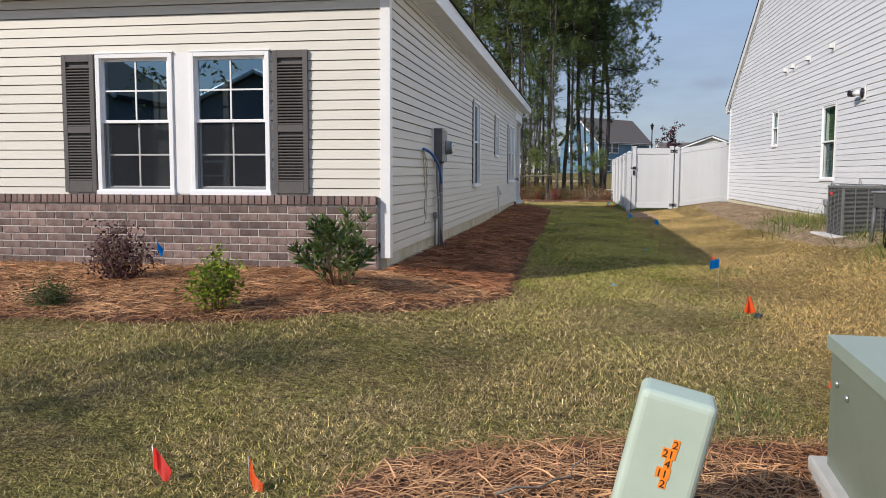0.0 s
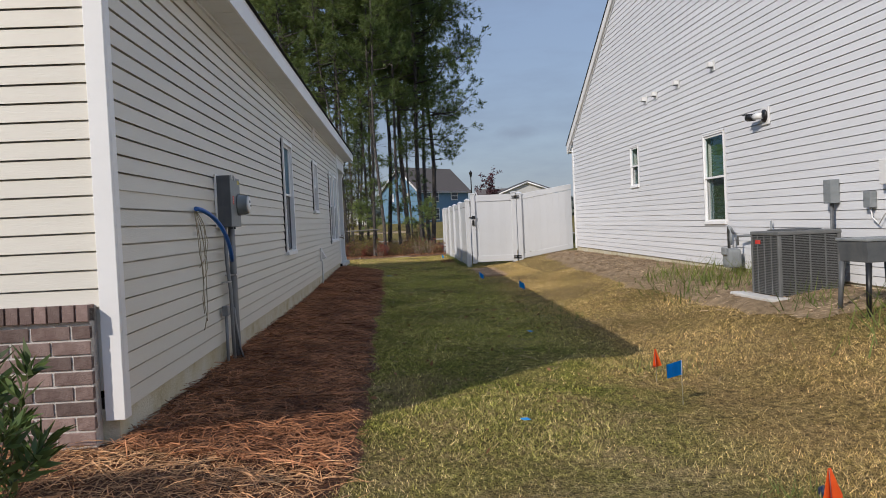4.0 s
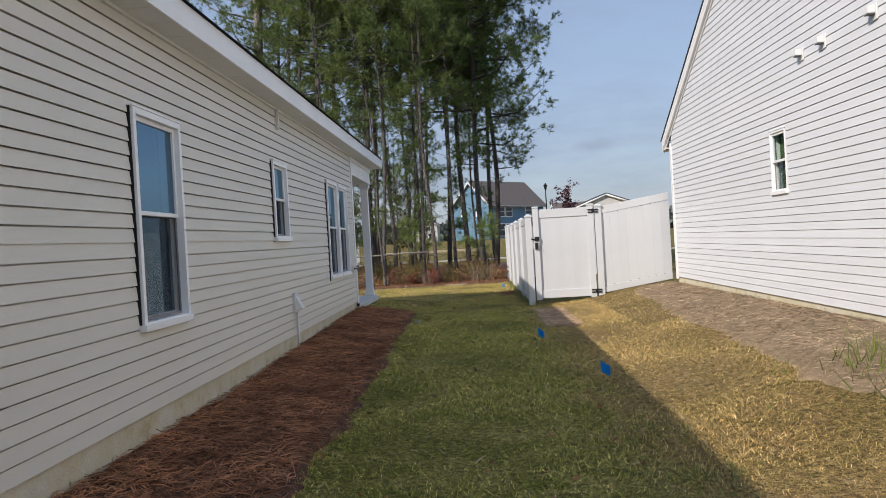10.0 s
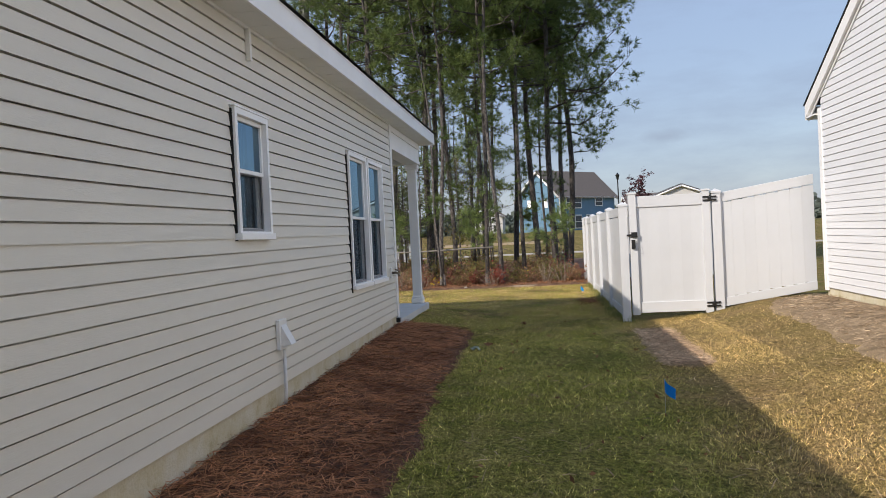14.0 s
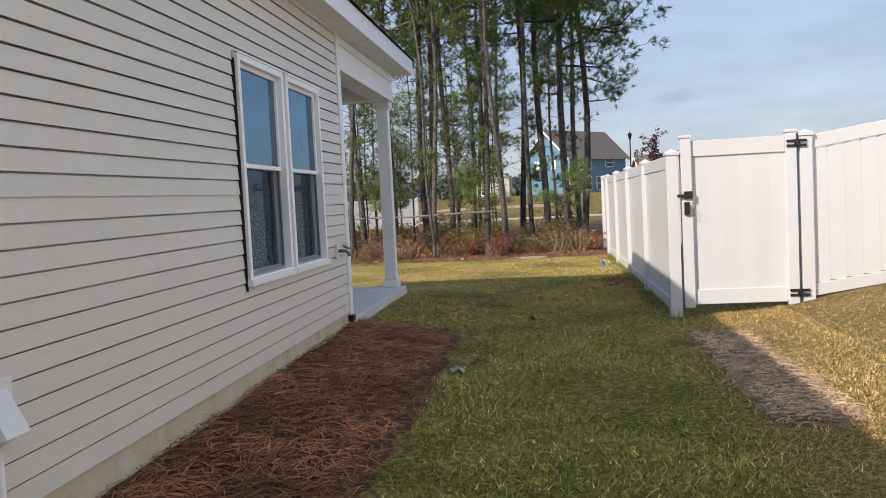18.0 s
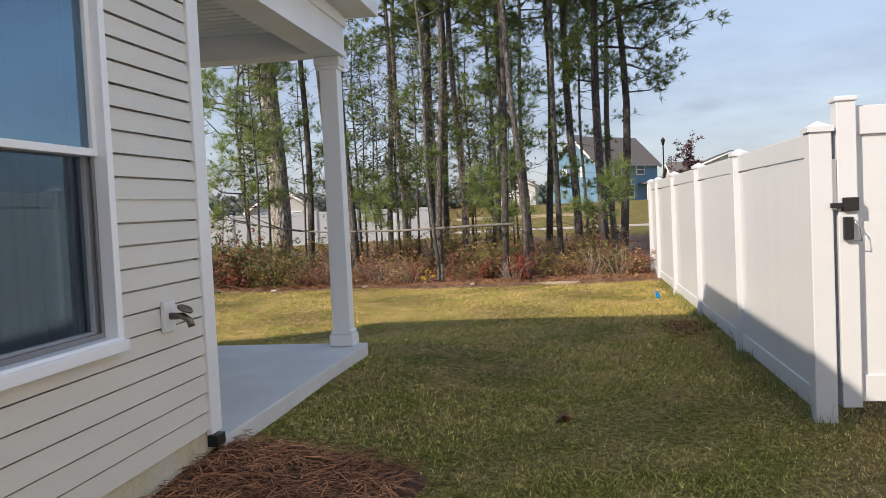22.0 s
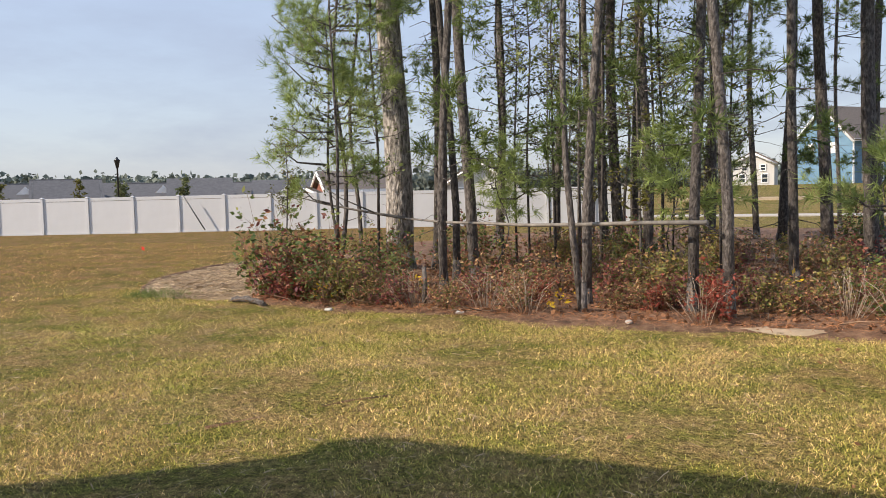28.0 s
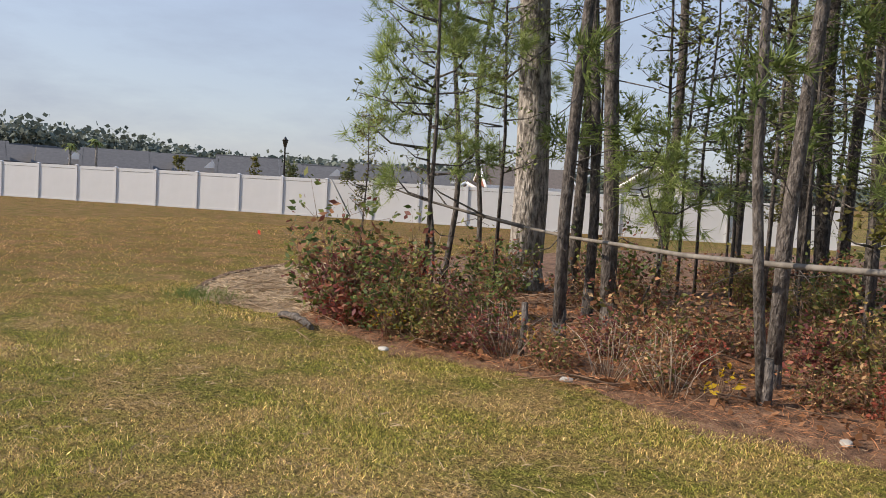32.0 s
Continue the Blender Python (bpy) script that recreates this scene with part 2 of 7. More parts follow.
M["red_label"] = mat("red warning label", (0.6, 0.05, 0.04), 0.5)
M["yellow_label"] = mat("yellow label", (0.6, 0.5, 0.1), 0.5)
M["bark"] = vary(mat("pine bark", (0.12, 0.09, 0.07), 0.95), [(0.043, 0.037, 0.034), (0.095, 0.083, 0.076), (0.185, 0.167, 0.153)], 13, per_object=0.3, bump=1.0, bump_scale=26, stretch=(2.2, 2.2, 0.9), distance=0.04, low=0.36, high=0.64)
M["bark_pale"] = vary(mat("pale bark", (0.2, 0.17, 0.14), 0.95), [(0.075, 0.068, 0.062), (0.25, 0.23, 0.21), (0.45, 0.42, 0.39)], 8, per_object=0.2, bump=1.0, bump_scale=16, stretch=(2.2, 2.2, 0.7), distance=0.06, low=0.38, high=0.62)
M["twig"] = vary(mat("dry twigs", (0.15, 0.11, 0.08), 0.9), [(0.10, 0.06, 0.04), (0.30, 0.20, 0.13)], 4, per_island=0.3)
M["twig_pale"] = vary(mat("pale dry stems", (0.4, 0.33, 0.26), 0.9), [(0.26, 0.20, 0.15), (0.52, 0.44, 0.36)], 4, per_island=0.25)
M["rail_wood"] = vary(mat("weathered pole", (0.3, 0.26, 0.21), 0.9), [(0.10, 0.09, 0.08), (0.25, 0.23, 0.205)], 9, bump=0.8, bump_scale=30)


def leafy(name, colors, rough=0.55, spread=0.35, trans=0.35, scale=0.6):
    m = vary(mat(name, colors[0], rough, 0, 0.3), colors, scale, per_island=spread, low=0.35, high=0.65)
    nt = m.node_tree
    b = nt.nodes["Principled BSDF"]
    tr = nt.nodes.new("ShaderNodeBsdfTranslucent")
    mx = nt.nodes.new("ShaderNodeMixShader")
    mx.inputs["Fac"].default_value = trans
    src = b.inputs["Base Color"].links[0].from_socket
    nt.links.new(src, tr.inputs["Color"])
    nt.links.new(b.outputs["BSDF"], mx.inputs[1])
    nt.links.new(tr.outputs["BSDF"], mx.inputs[2])
    nt.links.new(mx.outputs["Shader"], nt.nodes["Material Output"].inputs["Surface"])
    return m


def leaf_mix(name, cols):
    """Autumn leaves of several colours, one colour a leaf."""
    m = leafy(name, [cols[0], cols[1]], 0.6, 0.4)
    nt = m.node_tree
    ge = nt.nodes.new("ShaderNodeNewGeometry")
    rp = nt.nodes.new("ShaderNodeValToRGB")
    rp.color_ramp.interpolation = "CONSTANT"
    rp.color_ramp.elements[0].color = (*cols[0], 1)
    rp.color_ramp.elements[1].position = 1 / len(cols)
    rp.color_ramp.elements[1].color = (*cols[1], 1)
    for k, c in enumerate(cols[2:]):
        rp.color_ramp.elements.new((k + 2) / len(cols)).color = (*c, 1)
    nt.links.new(ge.outputs["Random Per Island"], rp.inputs["Fac"])
    for n in nt.nodes:
        if n.bl_idname == "ShaderNodeBsdfPrincipled":
            nt.links.new(rp.outputs["Color"], n.inputs["Base Color"])
        if n.bl_idname == "ShaderNodeBsdfTranslucent":
            nt.links.new(rp.outputs["Color"], n.inputs["Color"])
    return m


M["flag_b"] = leafy("blue marker flag", [(0.012, 0.36, 0.85), (0.018, 0.42, 0.92)], 0.45, 0.1)
M["mix_rust"] = leaf_mix("rusty mixed leaves", [(0.290, 0.138, 0.072), (0.435, 0.217, 0.116), (0.160, 0.160, 0.051), (0.232, 0.087, 0.065), (0.551, 0.362, 0.189), (0.116, 0.145, 0.043)])
M["mix_green"] = leaf_mix("green mixed leaves", [(0.080, 0.123, 0.036), (0.145, 0.189, 0.051), (0.232, 0.246, 0.072), (0.319, 0.160, 0.087), (0.102, 0.145, 0.051), (0.189, 0.072, 0.058)])
M["mix_plum"] = leaf_mix("plum mixed leaves", [(0.246, 0.072, 0.065), (0.145, 0.051, 0.058), (0.377, 0.131, 0.087), (0.131, 0.145, 0.051), (0.290, 0.145, 0.102), (0.189, 0.065, 0.072)])
M["mix_olive"] = leaf_mix("olive mixed leaves", [(0.189, 0.189, 0.058), (0.290, 0.261, 0.072), (0.131, 0.160, 0.043), (0.406, 0.290, 0.102), (0.217, 0.131, 0.072)])
M["needles"] = leafy("pine needles", [(0.092, 0.14, 0.043), (0.22, 0.275, 0.09)], 0.5, 0.5, 0.5, 0.35)
M["needles_y"] = leafy("young pine needles", [(0.19, 0.265, 0.075), (0.35, 0.415, 0.15)], 0.5, 0.4, 0.4, 0.35)
M["leaf_green"] = leafy("dull green leaves", [(0.085, 0.105, 0.045), (0.17, 0.19, 0.08)], 0.5, 0.5)
M["leaf_olive"] = leafy("olive yellow leaves", [(0.10, 0.11, 0.03), (0.22, 0.19, 0.05)], 0.55, 0.5)
M["leaf_brown"] = leafy("rusty brown leaves", [(0.20, 0.095, 0.05), (0.36, 0.19, 0.10)], 0.7, 0.5)
M["leaf_red"] = leafy("red autumn leaves", [(0.22, 0.045, 0.035), (0.34, 0.10, 0.06)], 0.6, 0.5)
M["leaf_yellow"] = leafy("yellow leaves", [(0.55, 0.36, 0.02), (0.65, 0.45, 0.04)], 0.6, 0.3)
M["leaf_plum"] = leafy("plum leaves", [(0.06, 0.022, 0.03), (0.13, 0.06, 0.07)], 0.5, 0.5)
M["leaf_lime"] = leafy("bright green leaves", [(0.12, 0.17, 0.05), (0.24, 0.28, 0.10)], 0.5, 0.4)
M["leaf_shrub"] = leafy("glossy green leaves", [(0.06, 0.105, 0.03), (0.16, 0.21, 0.075)], 0.35, 0.5)
M["leaf_fresh"] = leafy("fresh yellow-green leaves", [(0.12, 0.20, 0.018), (0.30, 0.36, 0.04)], 0.4, 0.5)
M["leaf_juniper"] = leafy("dark juniper needles", [(0.025, 0.07, 0.018), (0.06, 0.13, 0.03)], 0.5, 0.5)
M["weed"] = leafy("long weeds", [(0.12, 0.19, 0.05), (0.32, 0.29, 0.11)], 0.6, 0.3)
M["weed_green"] = leafy("green weeds", [(0.075, 0.135, 0.025), (0.25, 0.26, 0.07)], 0.5, 0.45)
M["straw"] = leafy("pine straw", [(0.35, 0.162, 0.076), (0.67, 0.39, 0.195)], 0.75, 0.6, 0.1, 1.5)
# darker and redder than the straw of the front bed
M["straw_side"] = leafy("dark reddish pine straw", [(0.19, 0.075, 0.035), (0.55, 0.255, 0.122)], 0.75, 0.6, 0.1, 1.5)
M["straw_tan"] = leafy("bleached straw", [(0.26, 0.18, 0.11), (0.54, 0.41, 0.27)], 0.8, 0.5, 0.1, 1.5)
M["straw_pale"] = leafy("pale straw", [(0.40, 0.27, 0.17), (0.72, 0.53, 0.35)], 0.8, 0.5, 0.1, 1.5)
# base kept dark: the shade between loose needles is put into its colour
M["straw_bed"] = vary(mat("packed pine straw", (0.2, 0.09, 0.05), 0.95), [(0.035, 0.015, 0.008), (0.115, 0.047, 0.024), (0.26, 0.115, 0.055)], 14, bump=1.0, bump_scale=70, distance=0.04, detail=10)
M["litter"] = vary(mat("leaf litter", (0.15, 0.09, 0.05), 0.95), [(0.05, 0.027, 0.016), (0.17, 0.09, 0.052), (0.34, 0.20, 0.125)], 7, bump=1.0, bump_scale=50, distance=0.04, detail=10)
M["sand"] = vary(mat("pale sand", (0.5, 0.4, 0.3), 0.95), [(0.30, 0.23, 0.15), (0.45, 0.36, 0.26)], 4, bump=0.5, bump_scale=60)
M["mulch"] = vary(mat("dry straw mulch", (0.3, 0.22, 0.17), 0.95), [(0.17, 0.12, 0.065), (0.42, 0.30, 0.18)], 6, bump=1.0, bump_scale=60, distance=0.03, detail=10)


def ground_material():
    """Short lawn: green sod by the house, browner turf beyond, straw tints at several scales."""
    m = bpy.data.materials.new("lawn")
    m.use_nodes = True
    nt = m.node_tree
    b = nt.nodes["Principled BSDF"]
    b.inputs["Roughness"].default_value = 0.95
    b.inputs["Specular IOR Level"].default_value = 0.1
    # half gain: ground colour carries the shade under the blades
    lawn_color(nt, b, 0.5)
    tc = nt.nodes.new("ShaderNodeTexCoord")
    n2 = nt.nodes.new("ShaderNodeTexNoise")
    n2.inputs["Scale"].default_value = 45
    n2.inputs["Detail"].default_value = 8
    nt.links.new(tc.outputs["Object"], n2.inputs["Vector"])
    # thatch: pale bits, plus gap shade between the blades put into the colour
    n3 = nt.nodes.new("ShaderNodeTexNoise")
    n3.inputs["Scale"].default_value = 110
    n3.inputs["Detail"].default_value = 4
    nt.links.new(tc.outputs["Object"], n3.inputs["Vector"])
    mr = nt.nodes.new("ShaderNodeMapRange")
    mr.inputs["From Min"].default_value = 0.35
    mr.inputs["From Max"].default_value = 0.65
    mr.inputs["To Min"].default_value = 0.35
    mr.inputs["To Max"].default_value = 1.7
    nt.links.new(n3.outputs["Fac"], mr.inputs["Value"])
    sc = nt.nodes.new("ShaderNodeVectorMath")
    sc.operation = "SCALE"
    nt.links.new(b.inputs["Base Color"].links[0].from_socket, sc.inputs[0])
    nt.links.new(mr.outputs["Result"], sc.inputs["Scale"])
    nt.links.new(sc.outputs["Vector"], b.inputs["Base Color"])
    bp = nt.nodes.new("ShaderNodeBump")
    bp.inputs["Strength"].default_value = 1.0
    bp.inputs["Distance"].default_value = 0.05
    nt.links.new(n2.outputs["Fac"], bp.inputs["Height"])
    nt.links.new(bp.outputs["Normal"], b.inputs["Normal"])
    return m


def lawn_color(nt, b, gain, island=0.0):
    N, L = nt.nodes.new, nt.links.new
    tc = N("ShaderNodeTexCoord")
    sep = N("ShaderNodeSeparateXYZ")
    L(tc.outputs["Object"], sep.inputs["Vector"])
    warp = N("ShaderNodeTexNoise")
    warp.inputs["Scale"].default_value = 0.7
    warp.inputs["Detail"].default_value = 4
    L(tc.outputs["Object"], warp.inputs["Vector"])

    def math2(op, a, c, clamp=False):
        n = N("ShaderNodeMath")
        n.operation = op
        n.use_clamp = clamp
        for i, v in enumerate((a, c)):
            if isinstance(v, (int, float)):
                n.inputs[i].default_value = v
            else:
                L(v, n.inputs[i])
        return n.outputs["Value"]

    wob = math2("MULTIPLY", math2("SUBTRACT", warp.outputs["Fac"], 0.5), 1.0)
    # sod strip between the houses, up to the boundary line and to the back of the porch
    fx = math2("SUBTRACT", 3.45, math2("ADD", sep.outputs["X"], wob))
    fx = math2("MULTIPLY", fx, 1.6, True)
    fy = math2("SUBTRACT", 20.0, math2("ADD", sep.outputs["Y"], math2("MULTIPLY", wob, 6.0)))
    fy = math2("MULTIPLY", fy, 0.16, True)
    sod = math2("MULTIPLY", fx, fy)
    big = N("ShaderNodeTexNoise")
    big.inputs["Scale"].default_value = 0.55
    big.inputs["Detail"].default_value = 8
    big.inputs["Roughness"].default_value = 0.7
    L(tc.outputs["Object"], big.inputs["Vector"])
    fine = N("ShaderNodeTexNoise")
    fine.inputs["Scale"].default_value = 16
    fine.inputs["Detail"].default_value = 9
    fine.inputs["Roughness"].default_value = 0.75
    L(tc.outputs["Object"], fine.inputs["Vector"])
    mixv = math2("ADD", math2("MULTIPLY", big.outputs["Fac"], 0.4), math2("MULTIPLY", fine.outputs["Fac"], 0.6))
    if island:
        ge = N("ShaderNodeNewGeometry")
        mixv = math2("ADD", mixv, math2("MULTIPLY", math2("SUBTRACT", ge.outputs["Random Per Island"], 0.5), island))
    ramps = []
    for cols in (LAWN_DRY, LAWN_SOD, LAWN_FRONT):
        r = N("ShaderNodeValToRGB")
        r.color_ramp.elements[0].position = 0.33
        r.color_ramp.elements[1].position = 0.68
        r.color_ramp.elements[0].color = (*[c * gain for c in cols[0]], 1)
        r.color_ramp.elements[1].color = (*[c * gain for c in cols[2]], 1)
        e = r.color_ramp.elements.new(0.5)
        e.color = (*[c * gain for c in cols[1]], 1)
        L(mixv, r.inputs["Fac"])
        ramps.append(r)
    mx = N("ShaderNodeMixRGB")
    L(sod, mx.inputs["Fac"])
    L(ramps[0].outputs["Color"], mx.inputs["Color1"])
    front = N("ShaderNodeMixRGB")
    L(math2("MULTIPLY", math2("SUBTRACT", 3.2, math2("ADD", sep.outputs["Y"], math2("MULTIPLY", wob, 3.0))), 0.5, True), front.inputs["Fac"])
    L(ramps[1].outputs["Color"], front.inputs["Color1"])
    L(ramps[2].outputs["Color"], front.inputs["Color2"])
    L(front.outputs["Color"], mx.inputs["Color2"])
    # greener and barer patches a hand or two across
    patch = N("ShaderNodeTexNoise")
    patch.inputs["Scale"].default_value = 1.7
    patch.inputs["Detail"].default_value = 9
    patch.inputs["Roughness"].default_value = 0.72
    L(tc.outputs["Object"], patch.inputs["Vector"])
    green = N("ShaderNodeMapRange")
    green.inputs["From Min"].default_value = 0.41
    green.inputs["From Max"].default_value = 0.60
    green.inputs["To Max"].default_value = 0.88
    pf = patch.outputs["Fac"]
    if island:
        ge3 = N("ShaderNodeNewGeometry")
        pf = math2("ADD", pf, math2("MULTIPLY", math2("SUBTRACT", math2("FRACT", math2("MULTIPLY", ge3.outputs["Random Per Island"], 41.7), 0.0), 0.5), 0.4))
    L(pf, green.inputs["Value"])
    gm = N("ShaderNodeMixRGB")
    # the lot line and the front are drier
    dry = math2("MULTIPLY", math2("SUBTRACT", sep.outputs["X"], math2("ADD", 2.9, wob)), 1.3, True)
    lot = math2("MULTIPLY", math2("SUBTRACT", 19.0, sep.outputs["Y"]), 0.5, True)
    keep = math2("SUBTRACT", 1.0, math2("MULTIPLY", math2("MULTIPLY", dry, lot), 0.75))
    fr = math2("MULTIPLY", math2("SUBTRACT", 1.5, sep.outputs["Y"]), 0.4, True)
    keep = math2("MULTIPLY", keep, math2("SUBTRACT", 1.0, math2("MULTIPLY", fr, 0.5)))
    L(math2("MULTIPLY", green.outputs["Result"], keep), gm.inputs["Fac"])
    L(mx.outputs["Color"], gm.inputs["Color1"])
    gm.inputs["Color2"].default_value = (0.225 * gain, 0.24 * gain, 0.04 * gain, 1)
    # browner turf on the far lots
    fl = N("ShaderNodeMixRGB")
    L(math2("MULTIPLY", math2("SUBTRACT", -5.0, math2("ADD", sep.outputs["X"], math2("MULTIPLY", wob, 3.0))), 0.12, True), fl.inputs["Fac"])
    L(gm.outputs["Color"], fl.inputs["Color1"])
    dim = N("ShaderNodeMixRGB")
    dim.blend_type = "MULTIPLY"
    dim.inputs["Fac"].default_value = 1.0
    L(gm.outputs["Color"], dim.inputs["Color1"])
    dim.inputs["Color2"].default_value = (0.97, 0.80, 0.85, 1)
    L(dim.outputs["Color"], fl.inputs["Color2"])
    out = fl.outputs["Color"]
    if island:
        ge2 = N("ShaderNodeNewGeometry")
        lum = N("ShaderNodeMapRange")
        lum.inputs["To Min"].default_value = 1.45
        lum.inputs["To Max"].default_value = 0.3
        scr = math2("FRACT", math2("MULTIPLY", ge2.outputs["Random Per Island"], 17.3), 0.0)
        L(scr, lum.inputs["Value"])
        sc = N("ShaderNodeVectorMath")
        sc.operation = "SCALE"
        L(out, sc.inputs[0])
        L(lum.outputs["Result"], sc.inputs["Scale"])
        out = sc.outputs["Vector"]
    # clumps a few fingers across
    cl = N("ShaderNodeTexNoise")
    cl.inputs["Scale"].default_value = 24
    cl.inputs["Detail"].default_value = 3
    cl.inputs["Roughness"].default_value = 0.65
    L(tc.outputs["Object"], cl.inputs["Vector"])
    cr = N("ShaderNodeMapRange")
    cr.inputs["From Min"].default_value = 0.34
    cr.inputs["From Max"].default_value = 0.66
    cr.inputs["To Min"].default_value = 0.5
    cr.inputs["To Max"].default_value = 1.5
    L(cl.outputs["Fac"], cr.inputs["Value"])
    cs_ = N("ShaderNodeVectorMath")
    cs_.operation = "SCALE"
    L(out, cs_.inputs[0])
    L(cr.outputs["Result"], cs_.inputs["Scale"])
    out = cs_.outputs["Vector"]
    L(out, b.inputs["Base Color"])
    return out


LAWN_DRY = [(0.235, 0.16, 0.05), (0.47, 0.325, 0.138), (0.59, 0.43, 0.212)]
LAWN_FRONT = [(0.17, 0.135, 0.047), (0.36, 0.27, 0.118), (0.60, 0.465, 0.255)]
LAWN_SOD = [(0.20, 0.185, 0.042), (0.44, 0.385, 0.11), (0.72, 0.60, 0.235)]
M["lawn"] = ground_material()


def blade_material():
    m = bpy.data.materials.new("grass blades")
    m.use_nodes = True
    nt = m.node_tree
    b = nt.nodes["Principled BSDF"]
    b.inputs["Roughness"].default_value = 0.7
    b.inputs["Specular IOR Level"].default_value = 0.2
    src = lawn_color(nt, b, 1.78, 0.55)
    tr = nt.nodes.new("ShaderNodeBsdfTranslucent")
    mx = nt.nodes.new("ShaderNodeMixShader")
    mx.inputs["Fac"].default_value = 0.15
    nt.links.new(src, tr.inputs["Color"])
    nt.links.new(b.outputs["BSDF"], mx.inputs[1])
    nt.links.new(tr.outputs["BSDF"], mx.inputs[2])
    nt.links.new(mx.outputs["Shader"], nt.nodes["Material Output"].inputs["Surface"])
    return m


M["blade"] = blade_material()


def glass_material(name, tint, ior):
    """A pane: mirror by Fresnel over clear tinted glass."""
    m = bpy.data.materials.new(name)
    m.use_nodes = True
    nt = m.node_tree
    nt.nodes.remove(nt.nodes["Principled BSDF"])
    tp = nt.nodes.new("ShaderNodeBsdfTransparent")
    tp.inputs["Color"].default_value = (*tint, 1)
    gl = nt.nodes.new("ShaderNodeBsdfGlossy")
    gl.inputs["Roughness"].default_value = 0.01
    # blue of the reflected sky is put into the mirror tint
    gl.inputs["Color"].default_value = (0.52, 0.79, 1.0, 1)
    fr = nt.nodes.new("ShaderNodeFresnel")
    fr.inputs["IOR"].default_value = ior
    mx = nt.nodes.new("ShaderNodeMixShader")
    nt.links.new(fr.outputs["Fac"], mx.inputs["Fac"])
    nt.links.new(tp.outputs["BSDF"], mx.inputs[1])
    nt.links.new(gl.outputs["BSDF"], mx.inputs[2])
    nt.links.new(mx.outputs["Shader"], nt.nodes["Material Output"].inputs["Surface"])
    return m


M["glass"] = glass_material("window glass", (0.30, 0.34, 0.35), 3.6)
M["glass_clear"] = glass_material("clear window glass", (0.62, 0.7, 0.66), 1.6)
M["glass_far"] = mat("far window glass", (0.03, 0.04, 0.05), 0.08)


def screen_material():
    """Fine insect mesh: dark threads over clear gaps."""
    m = bpy.data.materials.new("insect screen")
    m.use_nodes = True
    nt = m.node_tree
    b = nt.nodes["Principled BSDF"]
    b.inputs["Base Color"].default_value = (0.022, 0.023, 0.026, 1)
    b.inputs["Roughness"].default_value = 0.8
    tp = nt.nodes.new("ShaderNodeBsdfTransparent")
    mx = nt.nodes.new("ShaderNodeMixShader")
    mx.inputs["Fac"].default_value = 0.6
    nt.links.new(b.outputs["BSDF"], mx.inputs[1])
    nt.links.new(tp.outputs["BSDF"], mx.inputs[2])
    nt.links.new(mx.outputs["Shader"], nt.nodes["Material Output"].inputs["Surface"])
    return m


M["screen"] = screen_material()
# dimness of the unlit rooms is put into this wall colour
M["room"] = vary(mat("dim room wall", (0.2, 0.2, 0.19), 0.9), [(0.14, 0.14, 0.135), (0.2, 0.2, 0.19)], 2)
M["curtain"] = leafy("pale curtain", [(0.55, 0.56, 0.57), (0.66, 0.67, 0.68)], 0.8, 0.1)
M["curtain_g"] = vary(mat("green blind", (0.10, 0.22, 0.07), 0.7), [(0.055, 0.11, 0.045), (0.085, 0.16, 0.065)], 3)

# ---------------------------------------------------------------- mesh helpers
def put_mesh(name, bm, material=None):
    me = bpy.data.meshes.new(name)
    bm.to_mesh(me)
    bm.free()
    if material is not None:
        me.materials.append(material)
    return me


def part(name, bm, material, parent, label="", m=None):
    """One mesh object under a thing or a part."""
    me = bm if isinstance(bm, bpy.types.Mesh) else put_mesh(name, bm, material)
    ob = new(name, me)
    ob.parent = parent
    if m is not None:
        ob.matrix_basis = m
    if label:
        ob["label"] = label
    return ob


def thing(name, label, category, m=None, group="", kind="", bm=None, material=None):
    """A top-level thing: an Empty at its base, or a mesh when bm is given."""
    ob = new(name, put_mesh(name, bm, material) if bm is not None else None)
    if m is not None:
        ob.matrix_basis = m
    return tagged(ob, label, category, group, kind)


def box(bm, x0, y0, z0, x1, y1, z1, bevel=0.0):
    """A box between two corners, with worn edges when bevel is given."""
    r = bmesh.ops.create_cube(bm, size=1.0, matrix=Matrix.Translation(((x0 + x1) / 2, (y0 + y1) / 2, (z0 + z1) / 2)) @ Matrix.Diagonal((abs(x1 - x0), abs(y1 - y0), abs(z1 - z0), 1)))
    if bevel:
        es = list({e for v in r["verts"] for e in v.link_edges})
        bmesh.ops.bevel(bm, geom=es, offset=bevel, segments=2, profile=0.6, affect="EDGES")
    return bm


def boxes(*rows, bevel=0.0):
    bm = bmesh.new()
    for r in rows:
        box(bm, *r, bevel=bevel)
    return bm


